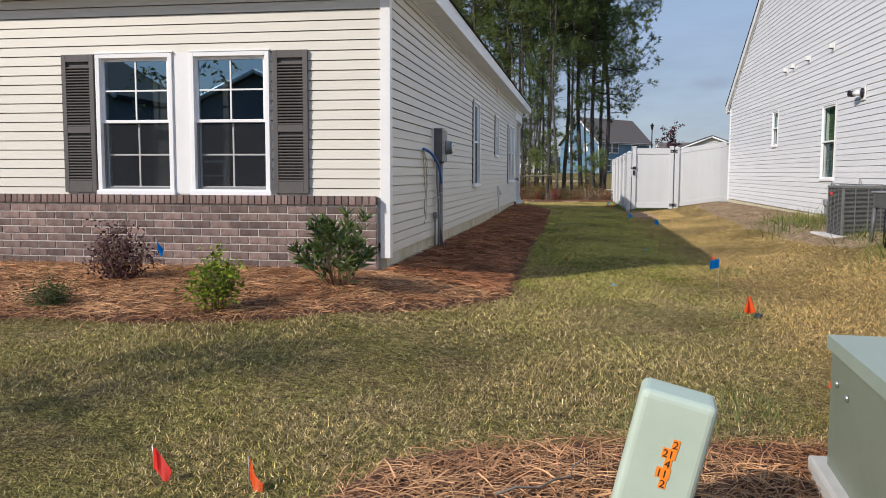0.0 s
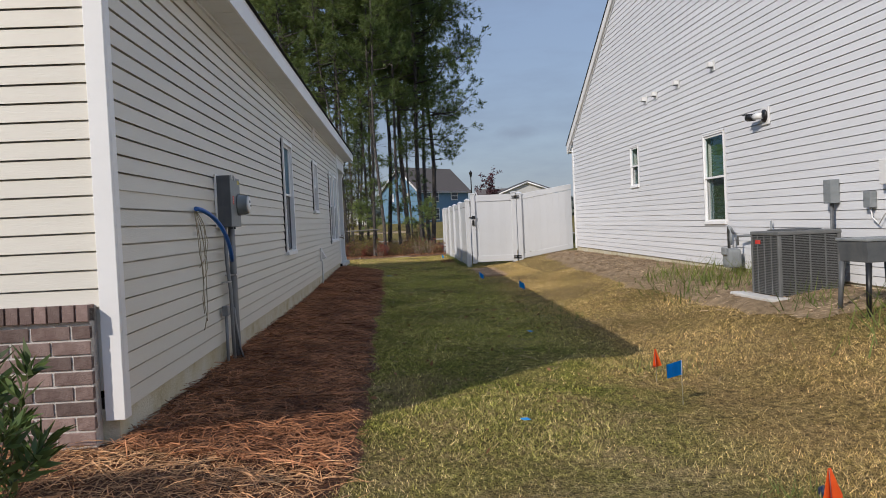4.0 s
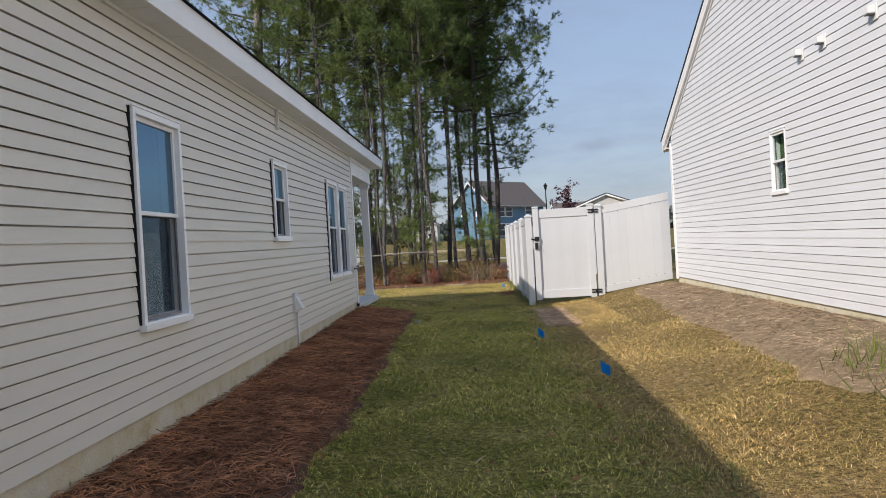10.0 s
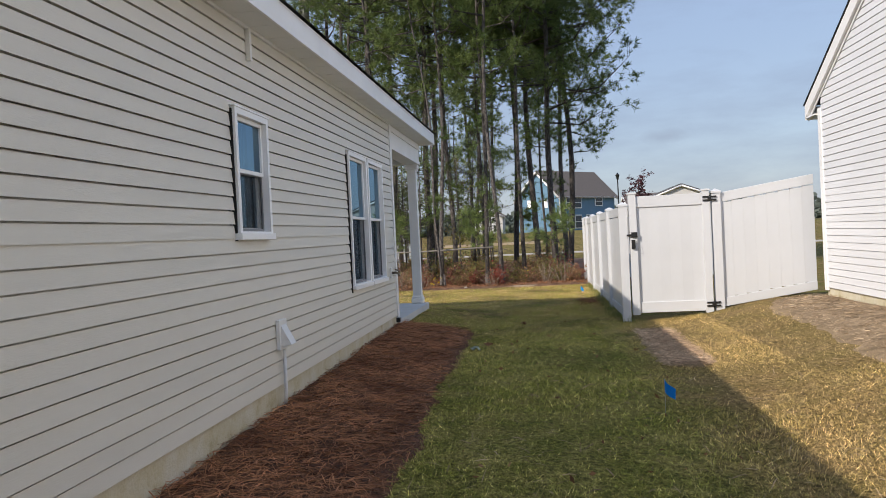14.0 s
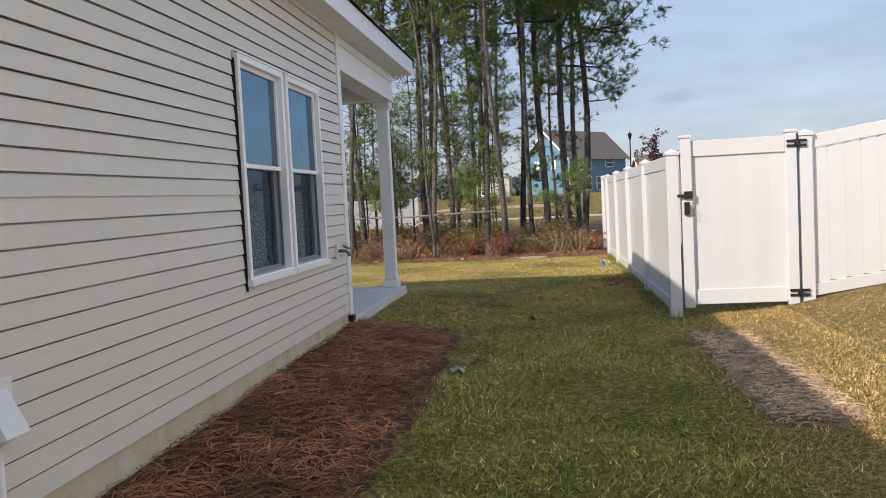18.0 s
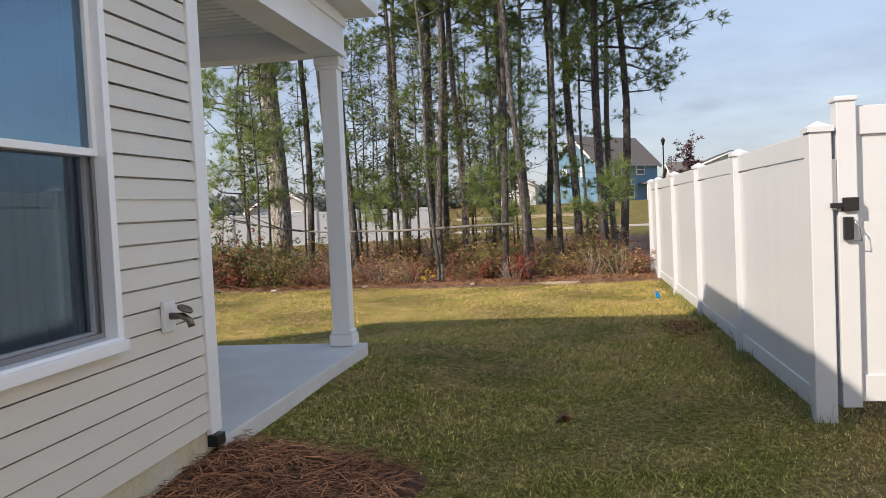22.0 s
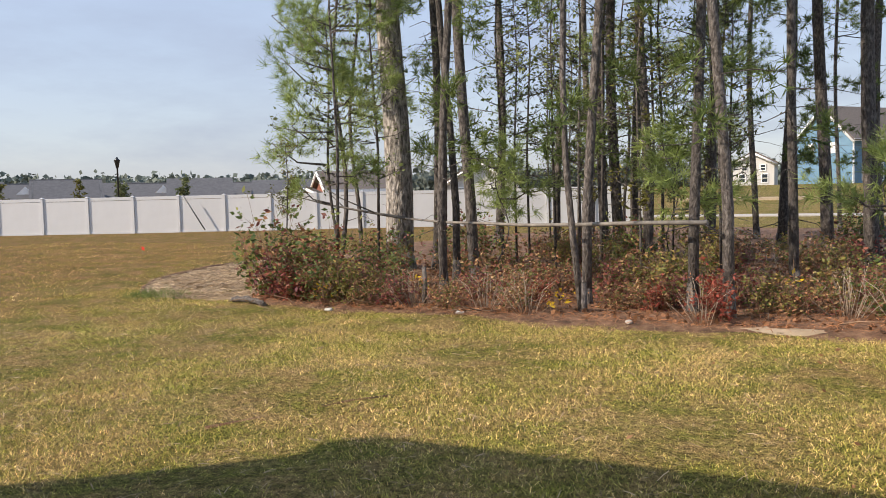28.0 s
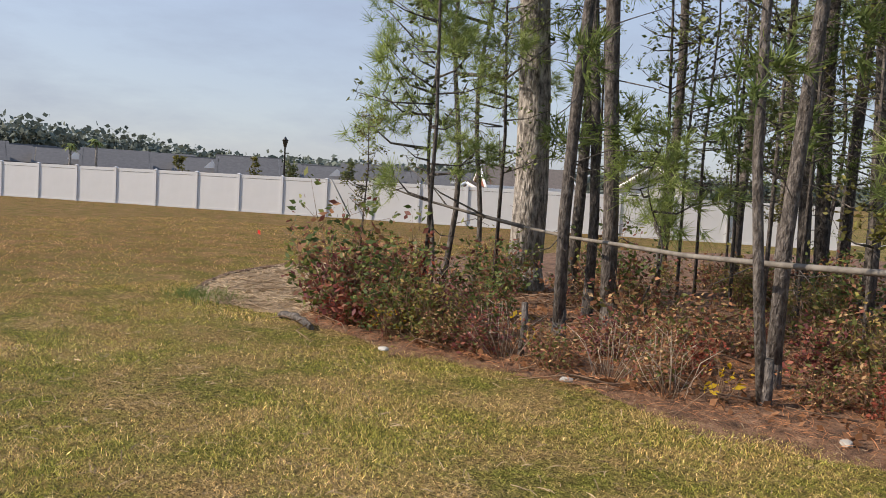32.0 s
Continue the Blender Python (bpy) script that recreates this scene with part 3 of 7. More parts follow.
def rod(bm, pts, radius, sides=8, taper=None):
    """A round bar along points; radius may change to taper."""
    pts = [Vector(p) for p in pts]
    rings = []
    up = Vector((0, 0, 1))
    for i, p in enumerate(pts):
        d = (pts[min(i + 1, len(pts) - 1)] - pts[max(i - 1, 0)]).normalized()
        a = d.cross(up if abs(d.z) < 0.95 else Vector((1, 0, 0))).normalized()
        b = d.cross(a).normalized()
        r = radius if taper is None else radius + (taper - radius) * i / max(1, len(pts) - 1)
        rings.append([bm.verts.new(p + (a * math.cos(k * math.tau / sides) + b * math.sin(k * math.tau / sides)) * r) for k in range(sides)])
    for r0, r1 in zip(rings, rings[1:]):
        for k in range(sides):
            bm.faces.new((r0[k], r0[(k + 1) % sides], r1[(k + 1) % sides], r1[k])).smooth = True
    bm.faces.new(rings[0][::-1])
    bm.faces.new(rings[-1])
    return bm


def lathe(bm, profile, sides=20, m=Matrix.Identity(4)):
    rings = [[bm.verts.new(m @ Vector((r * math.cos(k * math.tau / sides), r * math.sin(k * math.tau / sides), z))) for k in range(sides)] for r, z in profile]
    for r0, r1 in zip(rings, rings[1:]):
        for k in range(sides):
            bm.faces.new((r0[k], r0[(k + 1) % sides], r1[(k + 1) % sides], r1[k])).smooth = True
    bm.faces.new(rings[0][::-1])
    bm.faces.new(rings[-1])
    return bm


def prism(bm, outline, z0, z1, m=Matrix.Identity(4)):
    """An upright prism over a plan outline, counter-clockwise."""
    lo = [bm.verts.new(m @ Vector((x, y, z0))) for x, y in outline]
    hi = [bm.verts.new(m @ Vector((x, y, z1))) for x, y in outline]
    n = len(lo)
    for i in range(n):
        bm.faces.new((lo[i], lo[(i + 1) % n], hi[(i + 1) % n], hi[i]))
    bm.faces.new(lo[::-1])
    bm.faces.new(hi)
    return bm


def sheet(name, verts, faces, material):
    """A mesh straight from arrays: verts (n, 3), faces (m, k)."""
    me = bpy.data.meshes.new(name)
    verts, faces = np.asarray(verts, np.float32), np.asarray(faces, np.int32)
    m, k = faces.shape
    me.vertices.add(len(verts))
    me.vertices.foreach_set("co", verts.ravel())
    me.loops.add(m * k)
    me.loops.foreach_set("vertex_index", faces.ravel())
    me.polygons.add(m)
    me.polygons.foreach_set("loop_start", np.arange(0, m * k, k, dtype=np.int32))
    me.polygons.foreach_set("loop_total", np.full(m, k, np.int32))
    me.update(calc_edges=True)
    me.materials.append(material)
    return me


def smooth(a, b, v):
    t = np.clip((np.asarray(v, float) - a) / (b - a), 0, 1)
    return t * t * (3 - 2 * t)


def ground_z(x, y):
    """The lie of the land: a shallow swale between the two houses, falling to the street."""
    base = -0.46 + 0.32 * smooth(-9.5, -0.5, y) + 0.09 * smooth(-1.0, 5.0, y) + 0.05 * smooth(5.0, 12.0, y)
    bank = (1 - smooth(-0.2, 1.5, x)) * (1 - smooth(18.5, 22.0, y)) * smooth(-4.5, -0.3, y)
    side = (0.085 + 0.115 * smooth(7.0, 16.0, y) - base) * bank
    far = (0.29 - base) * smooth(3.6, 5.9, x) * (1 - smooth(17.6, 21.0, y)) * smooth(-6.0, 2.0, y)
    back = 1.7 * smooth(60, 112, y)
    return base + side + far + back


def gz(x, y):
    return float(ground_z(x, y))

# ---------------------------------------------------------------- ground
def outline_inside(px, py, poly):
    inside = np.zeros(px.shape, bool)
    n = len(poly)
    for i in range(n):
        (x0, y0), (x1, y1) = poly[i], poly[(i + 1) % n]
        hit = ((y0 > py) != (y1 > py)) & (px < (x1 - x0) * (py - y0) / ((y1 - y0) or 1e-9) + x0)
        inside ^= hit
    return inside


BED_SIDE = [(0.0, -0.2), (1.15, -0.2), (1.12, 1.4), (1.1, 3.0), (1.08, 6.0), (1.1, 9.0), (1.04, 12.0), (0.96, 16.3), (0.0, 16.3)]
BED_FRONT = [(-7.0, 0.0), (-7.0, -2.8), (-2.4, -2.42), (-1.1, -2.33), (-0.3, -2.14), (0.5, -1.55), (0.88, -0.85), (1.17, 0.0)]
BED_ISLE = [(0.72, -8.0), (0.66, -5.9), (0.80, -5.1), (0.98, -4.5), (1.25, -4.2), (1.8, -4.0), (2.4, -3.92), (2.95, -3.88), (3.9, -4.0), (4.6, -5.2), (4.6, -8.0)]
WOODS = [(-5.7, 27.75), (-4.6, 27.5), (-3.6, 27.22), (-2.2, 27.25), (-0.7, 27.1), (0.55, 26.85), (1.6, 27.0), (2.6, 26.95), (3.25, 27.3), (6.5, 28.5), (7.5, 38.0), (4.0, 48.0), (-5.0, 50.0), (-9.0, 43.0), (-9.8, 35.0), (-7.3, 31.0)]
CIRCLE = [(-5.6, 27.7), (-6.9, 27.5), (-8.0, 27.95), (-9.3, 29.6), (-10.05, 31.8), (-10.3, 33.7), (-10.0, 35.0), (-7.4, 34.0), (-6.2, 30.0)]
MULCH_STRIP = [(3.27, 13.1), (3.72, 13.1), (3.70, 16.15), (3.28, 16.12)]
MULCH_WALL = [(5.0, 2.5), (6.2, 2.5), (6.2, 17.2), (5.3, 17.2), (4.95, 12.0), (4.8, 7.0)]

gx = np.unique(np.concatenate([np.linspace(-900, -60, 15), np.linspace(-60, -14, 24), np.arange(-14, 12, 0.25), np.linspace(12, 60, 25), np.linspace(60, 900, 15)]))
gy = np.unique(np.concatenate([np.linspace(-700, -40, 12), np.linspace(-40, -12, 12), np.arange(-12, 38, 0.25), np.linspace(38, 130, 50), np.linspace(130, 1600, 16)]))
GX, GY = np.meshgrid(gx, gy)
GZ = ground_z(GX, GY) + 0.012 * np.sin(GX * 2.1 + 0.7 * np.sin(GY * 1.3)) * np.sin(GY * 1.7)
idx = np.arange(GX.size).reshape(GX.shape)
quads = np.stack([idx[:-1, :-1], idx[:-1, 1:], idx[1:, 1:], idx[1:, :-1]], -1).reshape(-1, 4)
ground_me = sheet("ground", np.stack([GX, GY, GZ], -1).reshape(-1, 3), quads, M["lawn"])
ground = new("ground", ground_me)
tagged(ground, "short mown lawn, green sod by the house and browner turf beyond", "lawn", kind="structure")


def bed(name, poly, material, label, category, lift=0.03, step=0.12, seed=1):
    """A mound of loose cover over the ground inside an outline."""
    xs, ys = [p[0] for p in poly], [p[1] for p in poly]
    ax, ay = np.arange(min(xs) - step, max(xs) + 2 * step, step), np.arange(min(ys) - step, max(ys) + 2 * step, step)
    X, Y = np.meshgrid(ax, ay)
    rng = np.random.default_rng(seed)
    Xj, Yj = X + rng.uniform(-0.3, 0.3, X.shape) * step, Y + rng.uniform(-0.3, 0.3, Y.shape) * step
    ins = outline_inside(Xj, Yj, poly)
    soft = ins.astype(float)
    for _ in range(2):
        p = np.pad(soft, 1, mode="edge")
        soft = (p[:-2, 1:-1] + p[2:, 1:-1] + p[1:-1, :-2] + p[1:-1, 2:] + p[1:-1, 1:-1]) / 5
    Z = ground_z(Xj, Yj) + 0.014 - 0.05 + (lift + 0.05) * np.clip(soft * 1.7, 0, 1) + rng.uniform(-0.008, 0.008, X.shape)
    use = (soft[:-1, :-1] > 0.02) & (soft[1:, 1:] > 0.02) & (soft[1:, :-1] > 0.02) & (soft[:-1, 1:] > 0.02)
    ix = np.arange(X.size).reshape(X.shape)
    q = np.stack([ix[:-1, :-1], ix[:-1, 1:], ix[1:, 1:], ix[1:, :-1]], -1)[use]
    me = sheet(name, np.stack([Xj, Yj, Z], -1).reshape(-1, 3), q, material)
    me.polygons.foreach_set("use_smooth", np.ones(len(me.polygons), bool))
    return tagged(new(name, me), label, category, kind="structure")


bed("mulch_bed", BED_SIDE, M["straw_bed"], "bed of brown pine straw along the house wall", "mulch bed", seed=1)
bed("mulch_bed", BED_FRONT, M["straw_bed"], "sunlit bed of pine straw before the brick wall", "mulch bed", lift=0.008, seed=2)
bed("mulch_bed", BED_ISLE, M["straw_bed"], "round bed of pine straw around the green utility boxes", "mulch bed", lift=0.012, seed=3)
bed("forest_floor", WOODS, M["litter"], "brown leaf litter and pine straw under the trees", "forest floor", lift=0.05, step=0.3, seed=4)
bed("bare_patch", CIRCLE, M["mulch"], "bare straw patch beside the bushes", "bare ground", lift=0.0, step=0.2, seed=5)
bed("mulch_strip", MULCH_STRIP, M["mulch"], "narrow strip of dry straw in the lawn", "straw", lift=0.012, step=0.1, seed=6)
bed("mulch_strip", MULCH_WALL, M["mulch"], "dry mulch along the white house", "mulch bed", lift=0.015, step=0.15, seed=7)
bed("sand_patch", [(1.0, 27.0), (1.35, 26.88), (1.95, 26.9), (2.5, 27.08), (1.9, 27.25), (1.15, 27.15)], M["sand"], "pale patch of sand at the edge of the trees", "sand", lift=0.025, step=0.08, seed=8)

# ---------------------------------------------------------------- walls of lap siding
LAP = 0.095
YE = 16.07


def spans(u0, u1, z0, z1, holes):
    """The stretches of u0..u1 that no hole covers in z0..z1."""
    cut = sorted((max(u0, a), min(u1, b)) for a, b, c, d in holes if c < z1 - 1e-6 and d > z0 + 1e-6 and a < u1 and b > u0)
    out, at = [], u0
    for a, b in cut:
        if a > at + 1e-6:
            out.append((at, a))
        at = max(at, b)
    if at < u1 - 1e-6:
        out.append((at, u1))
    return out


def wall_core(bm, place, u0, u1, z0, z1, holes, thick=0.15):
    levels = sorted({z0, z1, *[min(max(v, z0), z1) for h in holes for v in h[2:]]})
    for a, b in zip(levels, levels[1:]):
        for s, e in spans(u0, u1, a, b, holes):
            p, q = place(s, -thick, a), place(e, -0.03, b)
            box(bm, min(p[0], q[0]), min(p[1], q[1]), a, max(p[0], q[0]), max(p[1], q[1]), b)
    return bm


def siding(parent, place, z0, z1, holes, ua, ub, material, lap=LAP, out=0.021, lock=0.0088):
    """Courses of lap siding, each an object; ua and ub give the ends at a height."""
    z = z0
    while z < z1 - 0.01:
        top = min(z + lap, z1)
        levels = sorted({z, top, *[v for h in holes for v in h[2:] if z < v < top]})
        bm = bmesh.new()

        def depth(v):
            return out - (out - 0.011) * (v - z) / lap

        for a, b in zip(levels, levels[1:]):
            lo, hi = min(ua(a), ua(b)), max(ub(a), ub(b))
            for s, e in spans(lo, hi, a, b, holes):
                sa, sb, ea, eb = max(s, ua(a)), max(s, ua(b)), min(e, ub(a)), min(e, ub(b))
                if ea - sa < 0.01:
                    continue
                # each course ends in a narrow locking groove under the next one
                cap = b - (lock if b == top and b - a > 0.02 else 0.0)
                v = [bm.verts.new(place(u, d, w)) for u, d, w in ((sa, depth(a), a), (ea, depth(a), a), (eb, depth(cap), cap), (sb, depth(cap), cap))]
                bm.faces.new(v)
                if cap < b:
                    g = [bm.verts.new(place(u, -0.02, w)) for u, w in ((sb, cap - 0.004), (eb, cap - 0.004), (eb, b), (sb, b))]
                    bm.faces.new((v[3], v[2], g[1], g[0]))
                    bm.faces.new(g)
                if a == z:
                    # back under the lip to the wall
                    w = [bm.verts.new(place(u, -0.02, a + 0.004)) for u in (sa, ea)]
                    bm.faces.new((v[1], v[0], w[0], w[1]))
        if len(bm.faces):
            bmesh.ops.recalc_face_normals(bm, faces=bm.faces)
            part("siding_board", bm, material, parent)
        else:
            bm.free()
        z = top


def side_place(u, d, z):
    return Vector((d, u, z))


def side_lap(u, d, z):
    """The courses rise a little towards the back, as the house has settled."""
    return Vector((d, u, z + 0.006 * (u - 8.0)))


def front_place(u, d, z):
    return Vector((u, -d, z))


NX = 6.1


def nb_place(u, d, z):
    return Vector((NX - d, u, z))


def nb_lap(u, d, z):
    return Vector((NX - d, u, z + 0.006 * (u - 9.8)))


def rise(bm):
    """The eaves rise a little towards the back, too."""
    for v in bm.verts:
        v.co.z += 0.008 * (v.co.y - 8.0)
    return bm


def glass_sheet(x0, x1, y, z0, z1):
    """One clear sheet in its sash, facing out."""
    bm = bmesh.new()
    bm.faces.new([bm.verts.new(p) for p in ((x0, y, z0), (x1, y, z0), (x1, y, z1), (x0, y, z1))])
    return bm


def window(name, label, m, w, h, mid, cols=0, screen=True, blind=None, room=1.6, curtain=False):
    """A single-hung window: casing, two sashes with panes, insect screen, sill and the dim room behind it. Local x to the right, y inwards."""
    win = thing(name, label, "window", m, kind="structure")
    c, o = (0.028, 0.026) if blind else (0.045, 0.05)
    glass = M["glass_clear"] if blind else M["glass"]
    part("window_frame", boxes((-w / 2, -o, 0, -w / 2 + c, 0.11, h), (w / 2 - c, -o, 0, w / 2, 0.11, h), (-w / 2 + c, -o, h - c, w / 2 - c, 0.11, h), (-w / 2 + c, -o, 0, w / 2 - c, 0.11, c), bevel=0.004), M["sash"], win)
    part("drip_cap", boxes((-w / 2 - 0.012, -o - 0.006, h, w / 2 + 0.012, -0.004, h + 0.012), bevel=0.002), M["sash"], win)
    part("window_sill", boxes((-w / 2 - 0.012, -o - 0.016, -0.014, w / 2 + 0.012, -0.004, 0.032), bevel=0.004), M["sash"], win)
    x0, x1 = -w / 2 + c, w / 2 - c
    s = 0.03
    for nm, a, b, y in (("upper_sash", mid, h - c, -0.012), ("lower_sash", c, mid + 0.03, 0.03)):
        sash = part(nm, boxes((x0, y, a, x0 + s, y + 0.035, b), (x1 - s, y, a, x1, y + 0.035, b), (x0 + s, y, b - s, x1 - s, y + 0.035, b), (x0 + s, y, a, x1 - s, y + 0.035, a + s), bevel=0.003), M["sash"], win)
        pane = part("pane", glass_sheet(x0 + s - 0.005, x1 - s + 0.005, y + 0.017, a + s - 0.005, b - s + 0.005), glass, sash)
        pane.visible_shadow = False
        if cols:
            bars = bmesh.new()
            mx, mz = (x0 + x1) / 2, (a + b) / 2
            box(bars, mx - 0.008, y + 0.008, a + s, mx + 0.008, y + 0.014, b - s)
            box(bars, x0 + s, y + 0.0085, mz - 0.008, mx - 0.008, y + 0.0135, mz + 0.008)
            box(bars, mx + 0.008, y + 0.0085, mz - 0.008, x1 - s, y + 0.0135, mz + 0.008)
            part("muntin", bars, M["trim"], sash)
    if screen:
        fr = part("screen_frame", boxes((x0 + 0.003, 0.004, c + 0.002, x0 + 0.022, 0.016, mid), (x1 - 0.022, 0.004, c + 0.002, x1 - 0.003, 0.016, mid), (x0 + 0.022, 0.004, c + 0.002, x1 - 0.022, 0.016, c + 0.022)), M["sash"] if blind else M["screen_rim"], win)
        sc = part("insect_screen", glass_sheet(x0 + 0.022, x1 - 0.022, 0.0095, c + 0.022, mid - 0.001), M["screen"], fr)
        sc.visible_shadow = False
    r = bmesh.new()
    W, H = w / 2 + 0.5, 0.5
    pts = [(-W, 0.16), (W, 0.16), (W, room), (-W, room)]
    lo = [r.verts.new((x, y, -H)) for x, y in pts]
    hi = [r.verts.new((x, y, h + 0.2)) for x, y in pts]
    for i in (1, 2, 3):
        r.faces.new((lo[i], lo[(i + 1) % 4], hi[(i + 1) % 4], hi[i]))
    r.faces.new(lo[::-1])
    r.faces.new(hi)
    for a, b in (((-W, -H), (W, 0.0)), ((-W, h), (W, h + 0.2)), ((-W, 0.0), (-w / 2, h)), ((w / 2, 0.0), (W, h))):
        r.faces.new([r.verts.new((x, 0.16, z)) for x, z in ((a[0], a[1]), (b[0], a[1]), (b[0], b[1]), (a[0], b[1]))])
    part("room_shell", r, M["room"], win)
    if curtain:
        cu = bmesh.new()
        n = 60
        rows = [[cu.verts.new((x0 + 0.02 + (x1 - x0 - 0.04) * i / n, 0.24 + 0.022 * math.sin(i * 0.95) + 0.012 * math.sin(i * 0.37), z)) for z in (-0.4, h)] for i in range(n + 1) if i < 22 or i > 38]
        for a, b in zip(rows, rows[1:]):
            if b[0].co.x - a[0].co.x < 0.1:
                cu.faces.new((a[0], b[0], b[1], a[1])).smooth = True
        bmesh.ops.solidify(cu, geom=list(cu.faces), thickness=0.002)
        part("curtain", cu, M["curtain"], win, "pale sheer curtain in folds")
    if blind:
        n = int((h - 2 * c) / 0.05)
        for i in range(n):
            z = c + 0.03 + i * 0.05
            part("blind_slat", boxes((x0 + 0.012, 0.095, z, x1 - 0.012, 0.10, z + 0.045)), blind, win, m=pose(0, 0, 0))
    return win


# own house: side wall on x = 0, front wall on y = 0
SB, ST = 0.31, 3.07
HOLES_SIDE = [(6.31, 7.18, 0.86, 2.34), (10.04, 10.72, 1.465, 2.36), (13.34, 15.22, 0.90, 2.39)]
wall_side = thing("wall_east", "beige lap siding wall of the house in its own shade", "house wall", kind="structure", bm=wall_core(bmesh.new(), side_place, -0.0, YE, SB + 0.06, ST + 0.06, HOLES_SIDE), material=M["siding"])
siding(wall_side, side_lap, SB, ST, [(a - 0.02, b + 0.012, c - 0.009 - 0.006 * ((a + b) / 2 - 8), d + 0.009 - 0.006 * ((a + b) / 2 - 8)) for a, b, c, d in HOLES_SIDE], lambda z: 0.07, lambda z: YE - 0.09, M["siding"])
for a, b, c, d in HOLES_SIDE:
    tilt = 0.006 * ((a + b) / 2 - 8)
    # shade in the joint, put in as a solid dark strip beside the casing
    part("joint_shade", boxes((0.0, a - 0.011, c - 0.006 - tilt, 0.030, a - 0.001, d - tilt)), M["joint"], wall_side, "dark strip for the shade in the joint beside the window")
fb = bmesh.new()
box(fb, -0.2, 0.0, -0.6, -0.006, YE, SB + 0.012)
for v in fb.verts:
    v.co.z += 0.006 * (v.co.y - 8.0) if v.co.z > 0 else 0.0
thing("foundation", "stained concrete foundation under the siding", "foundation", kind="structure", bm=fb, material=M["found"])
HOLES_FRONT = [(-3.02, -1.175, 0.835, 2.235)]
FB, FT = 0.82, 3.08
wall_front = thing("wall_south", "beige lap siding front wall in sunlight", "house wall", kind="structure", bm=wall_core(bmesh.new(), front_place, -12.0, -0.15, 0.1, FT + 0.05, HOLES_FRONT, 0.15), material=M["siding"])
siding(wall_front, front_place, 0.805, FT, HOLES_FRONT, lambda z: -12.0, lambda z: -0.065, M["siding"], LAP, 0.022)
rear = bmesh.new()
box(rear, -12.0, YE - 0.15, 0.0, -0.15, YE, ST)
box(rear, -3.95, YE, 0.0, -3.8, 18.9, ST)
box(rear, -12.0, 0.15, 0.0, -11.85, YE - 0.15, ST)
thing("wall_north", "beige rear walls of the house", "house wall", kind="structure", bm=rear, material=M["siding"])
# corner posts
for nm, rows in (("corner_trim", ((-0.065, -0.034, 0.22, 0.034, 0.0, 2.91), (0.0, 0.0, 0.22, 0.034, 0.07, 2.91))), ("corner_trim", ((0.0, YE - 0.09, SB + 0.02, 0.03, YE + 0.03, ST - 0.03), (-0.12, YE, SB + 0.02, 0.0, YE + 0.03, ST - 0.03)))):
    bm = boxes(*rows, bevel=0.004)
    thing(nm, "white vinyl corner trim of the house", "trim", kind="structure", bm=bm, material=M["trim"])
# roof: hip over the house and over the porch, fascia and soffit
def hip(bm, x0, x1, y0, y1, z, rise):
    w = min(x1 - x0, y1 - y0) / 2
    top = z + w * rise
    if y1 - y0 > x1 - x0:
        r0, r1 = ((x0 + x1) / 2, y0 + w), ((x0 + x1) / 2, y1 - w)
        c = [bm.verts.new(p) for p in ((x0, y0, z), (x1, y0, z), (x1, y1, z), (x0, y1, z))]
        a, b = bm.verts.new((*r0, top)), bm.verts.new((*r1, top))
        for f in ((c[0], c[1], a), (c[1], c[2], b, a), (c[2], c[3], b), (c[3], c[0], a, b)):
            bm.faces.new(f)
    else:
        r0, r1 = (x0 + w, (y0 + y1) / 2), (x1 - w, (y0 + y1) / 2)
        c = [bm.verts.new(p) for p in ((x0, y0, z), (x1, y0, z), (x1, y1, z), (x0, y1, z))]
        a, b = bm.verts.new((*r0, top)), bm.verts.new((*r1, top))
        for f in ((c[0], c[1], b, a), (c[1], c[2], b), (c[2], c[3], a, b), (c[3], c[0], a)):
            bm.faces.new(f)
    return bm


EX, EZ = 0.27, 2.963
PX0, PY1 = -3.8, 19.05
rb = bmesh.new()
hip(rb, -12.35, EX + 0.03, -0.35, 16.45, EZ + 0.19, 0.45)
hip(rb, PX0 - 0.3, EX + 0.03, 11.0, PY1 + 0.03, EZ + 0.192, 0.45)
bmesh.ops.solidify(rb, geom=list(rb.faces), thickness=0.025)
rise(rb)
thing("roof", "dark hazed grey shingle roof of the beige house", "roof", kind="structure", bm=rb, material=M["shingle"])
fa = bmesh.new()
box(fa, EX - 0.02, -0.33, EZ, EX, PY1, EZ + 0.185)
box(fa, PX0 - 0.28, PY1 - 0.02, EZ, EX - 0.02, PY1, EZ + 0.185)
box(fa, -12.3, -0.33, EZ, EX - 0.02, -0.31, EZ + 0.185)
box(fa, -12.3, 16.4, EZ, PX0 - 0.28, 16.42, EZ + 0.185)
box(fa, PX0 - 0.28, 16.42, EZ, PX0 - 0.26, PY1 - 0.02, EZ + 0.185)
thing("fascia", "white fascia board along the eave", "fascia", kind="structure", bm=rise(fa), material=M["trim"])
so = bmesh.new()
box(so, 0.0, -0.31, EZ + 0.01, EX - 0.02, PY1 - 0.02, EZ + 0.03)
box(so, -12.3, -0.31, EZ + 0.01, 0.0, 0.0, EZ + 0.03)
box(so, PX0 - 0.26, 18.9, EZ + 0.01, 0.0, PY1 - 0.02, EZ + 0.03)
box(so, -12.3, YE, EZ + 0.01, PX0, 16.4, EZ + 0.03)
for i in range(50):
    y = -0.2 + i * 0.38
    box(so, 0.03, y, EZ + 0.008, EX - 0.025, y + 0.006, EZ + 0.01)
box(so, 0.0, 0.08, EZ - 0.012, 0.036, YE - 0.1, EZ + 0.01)
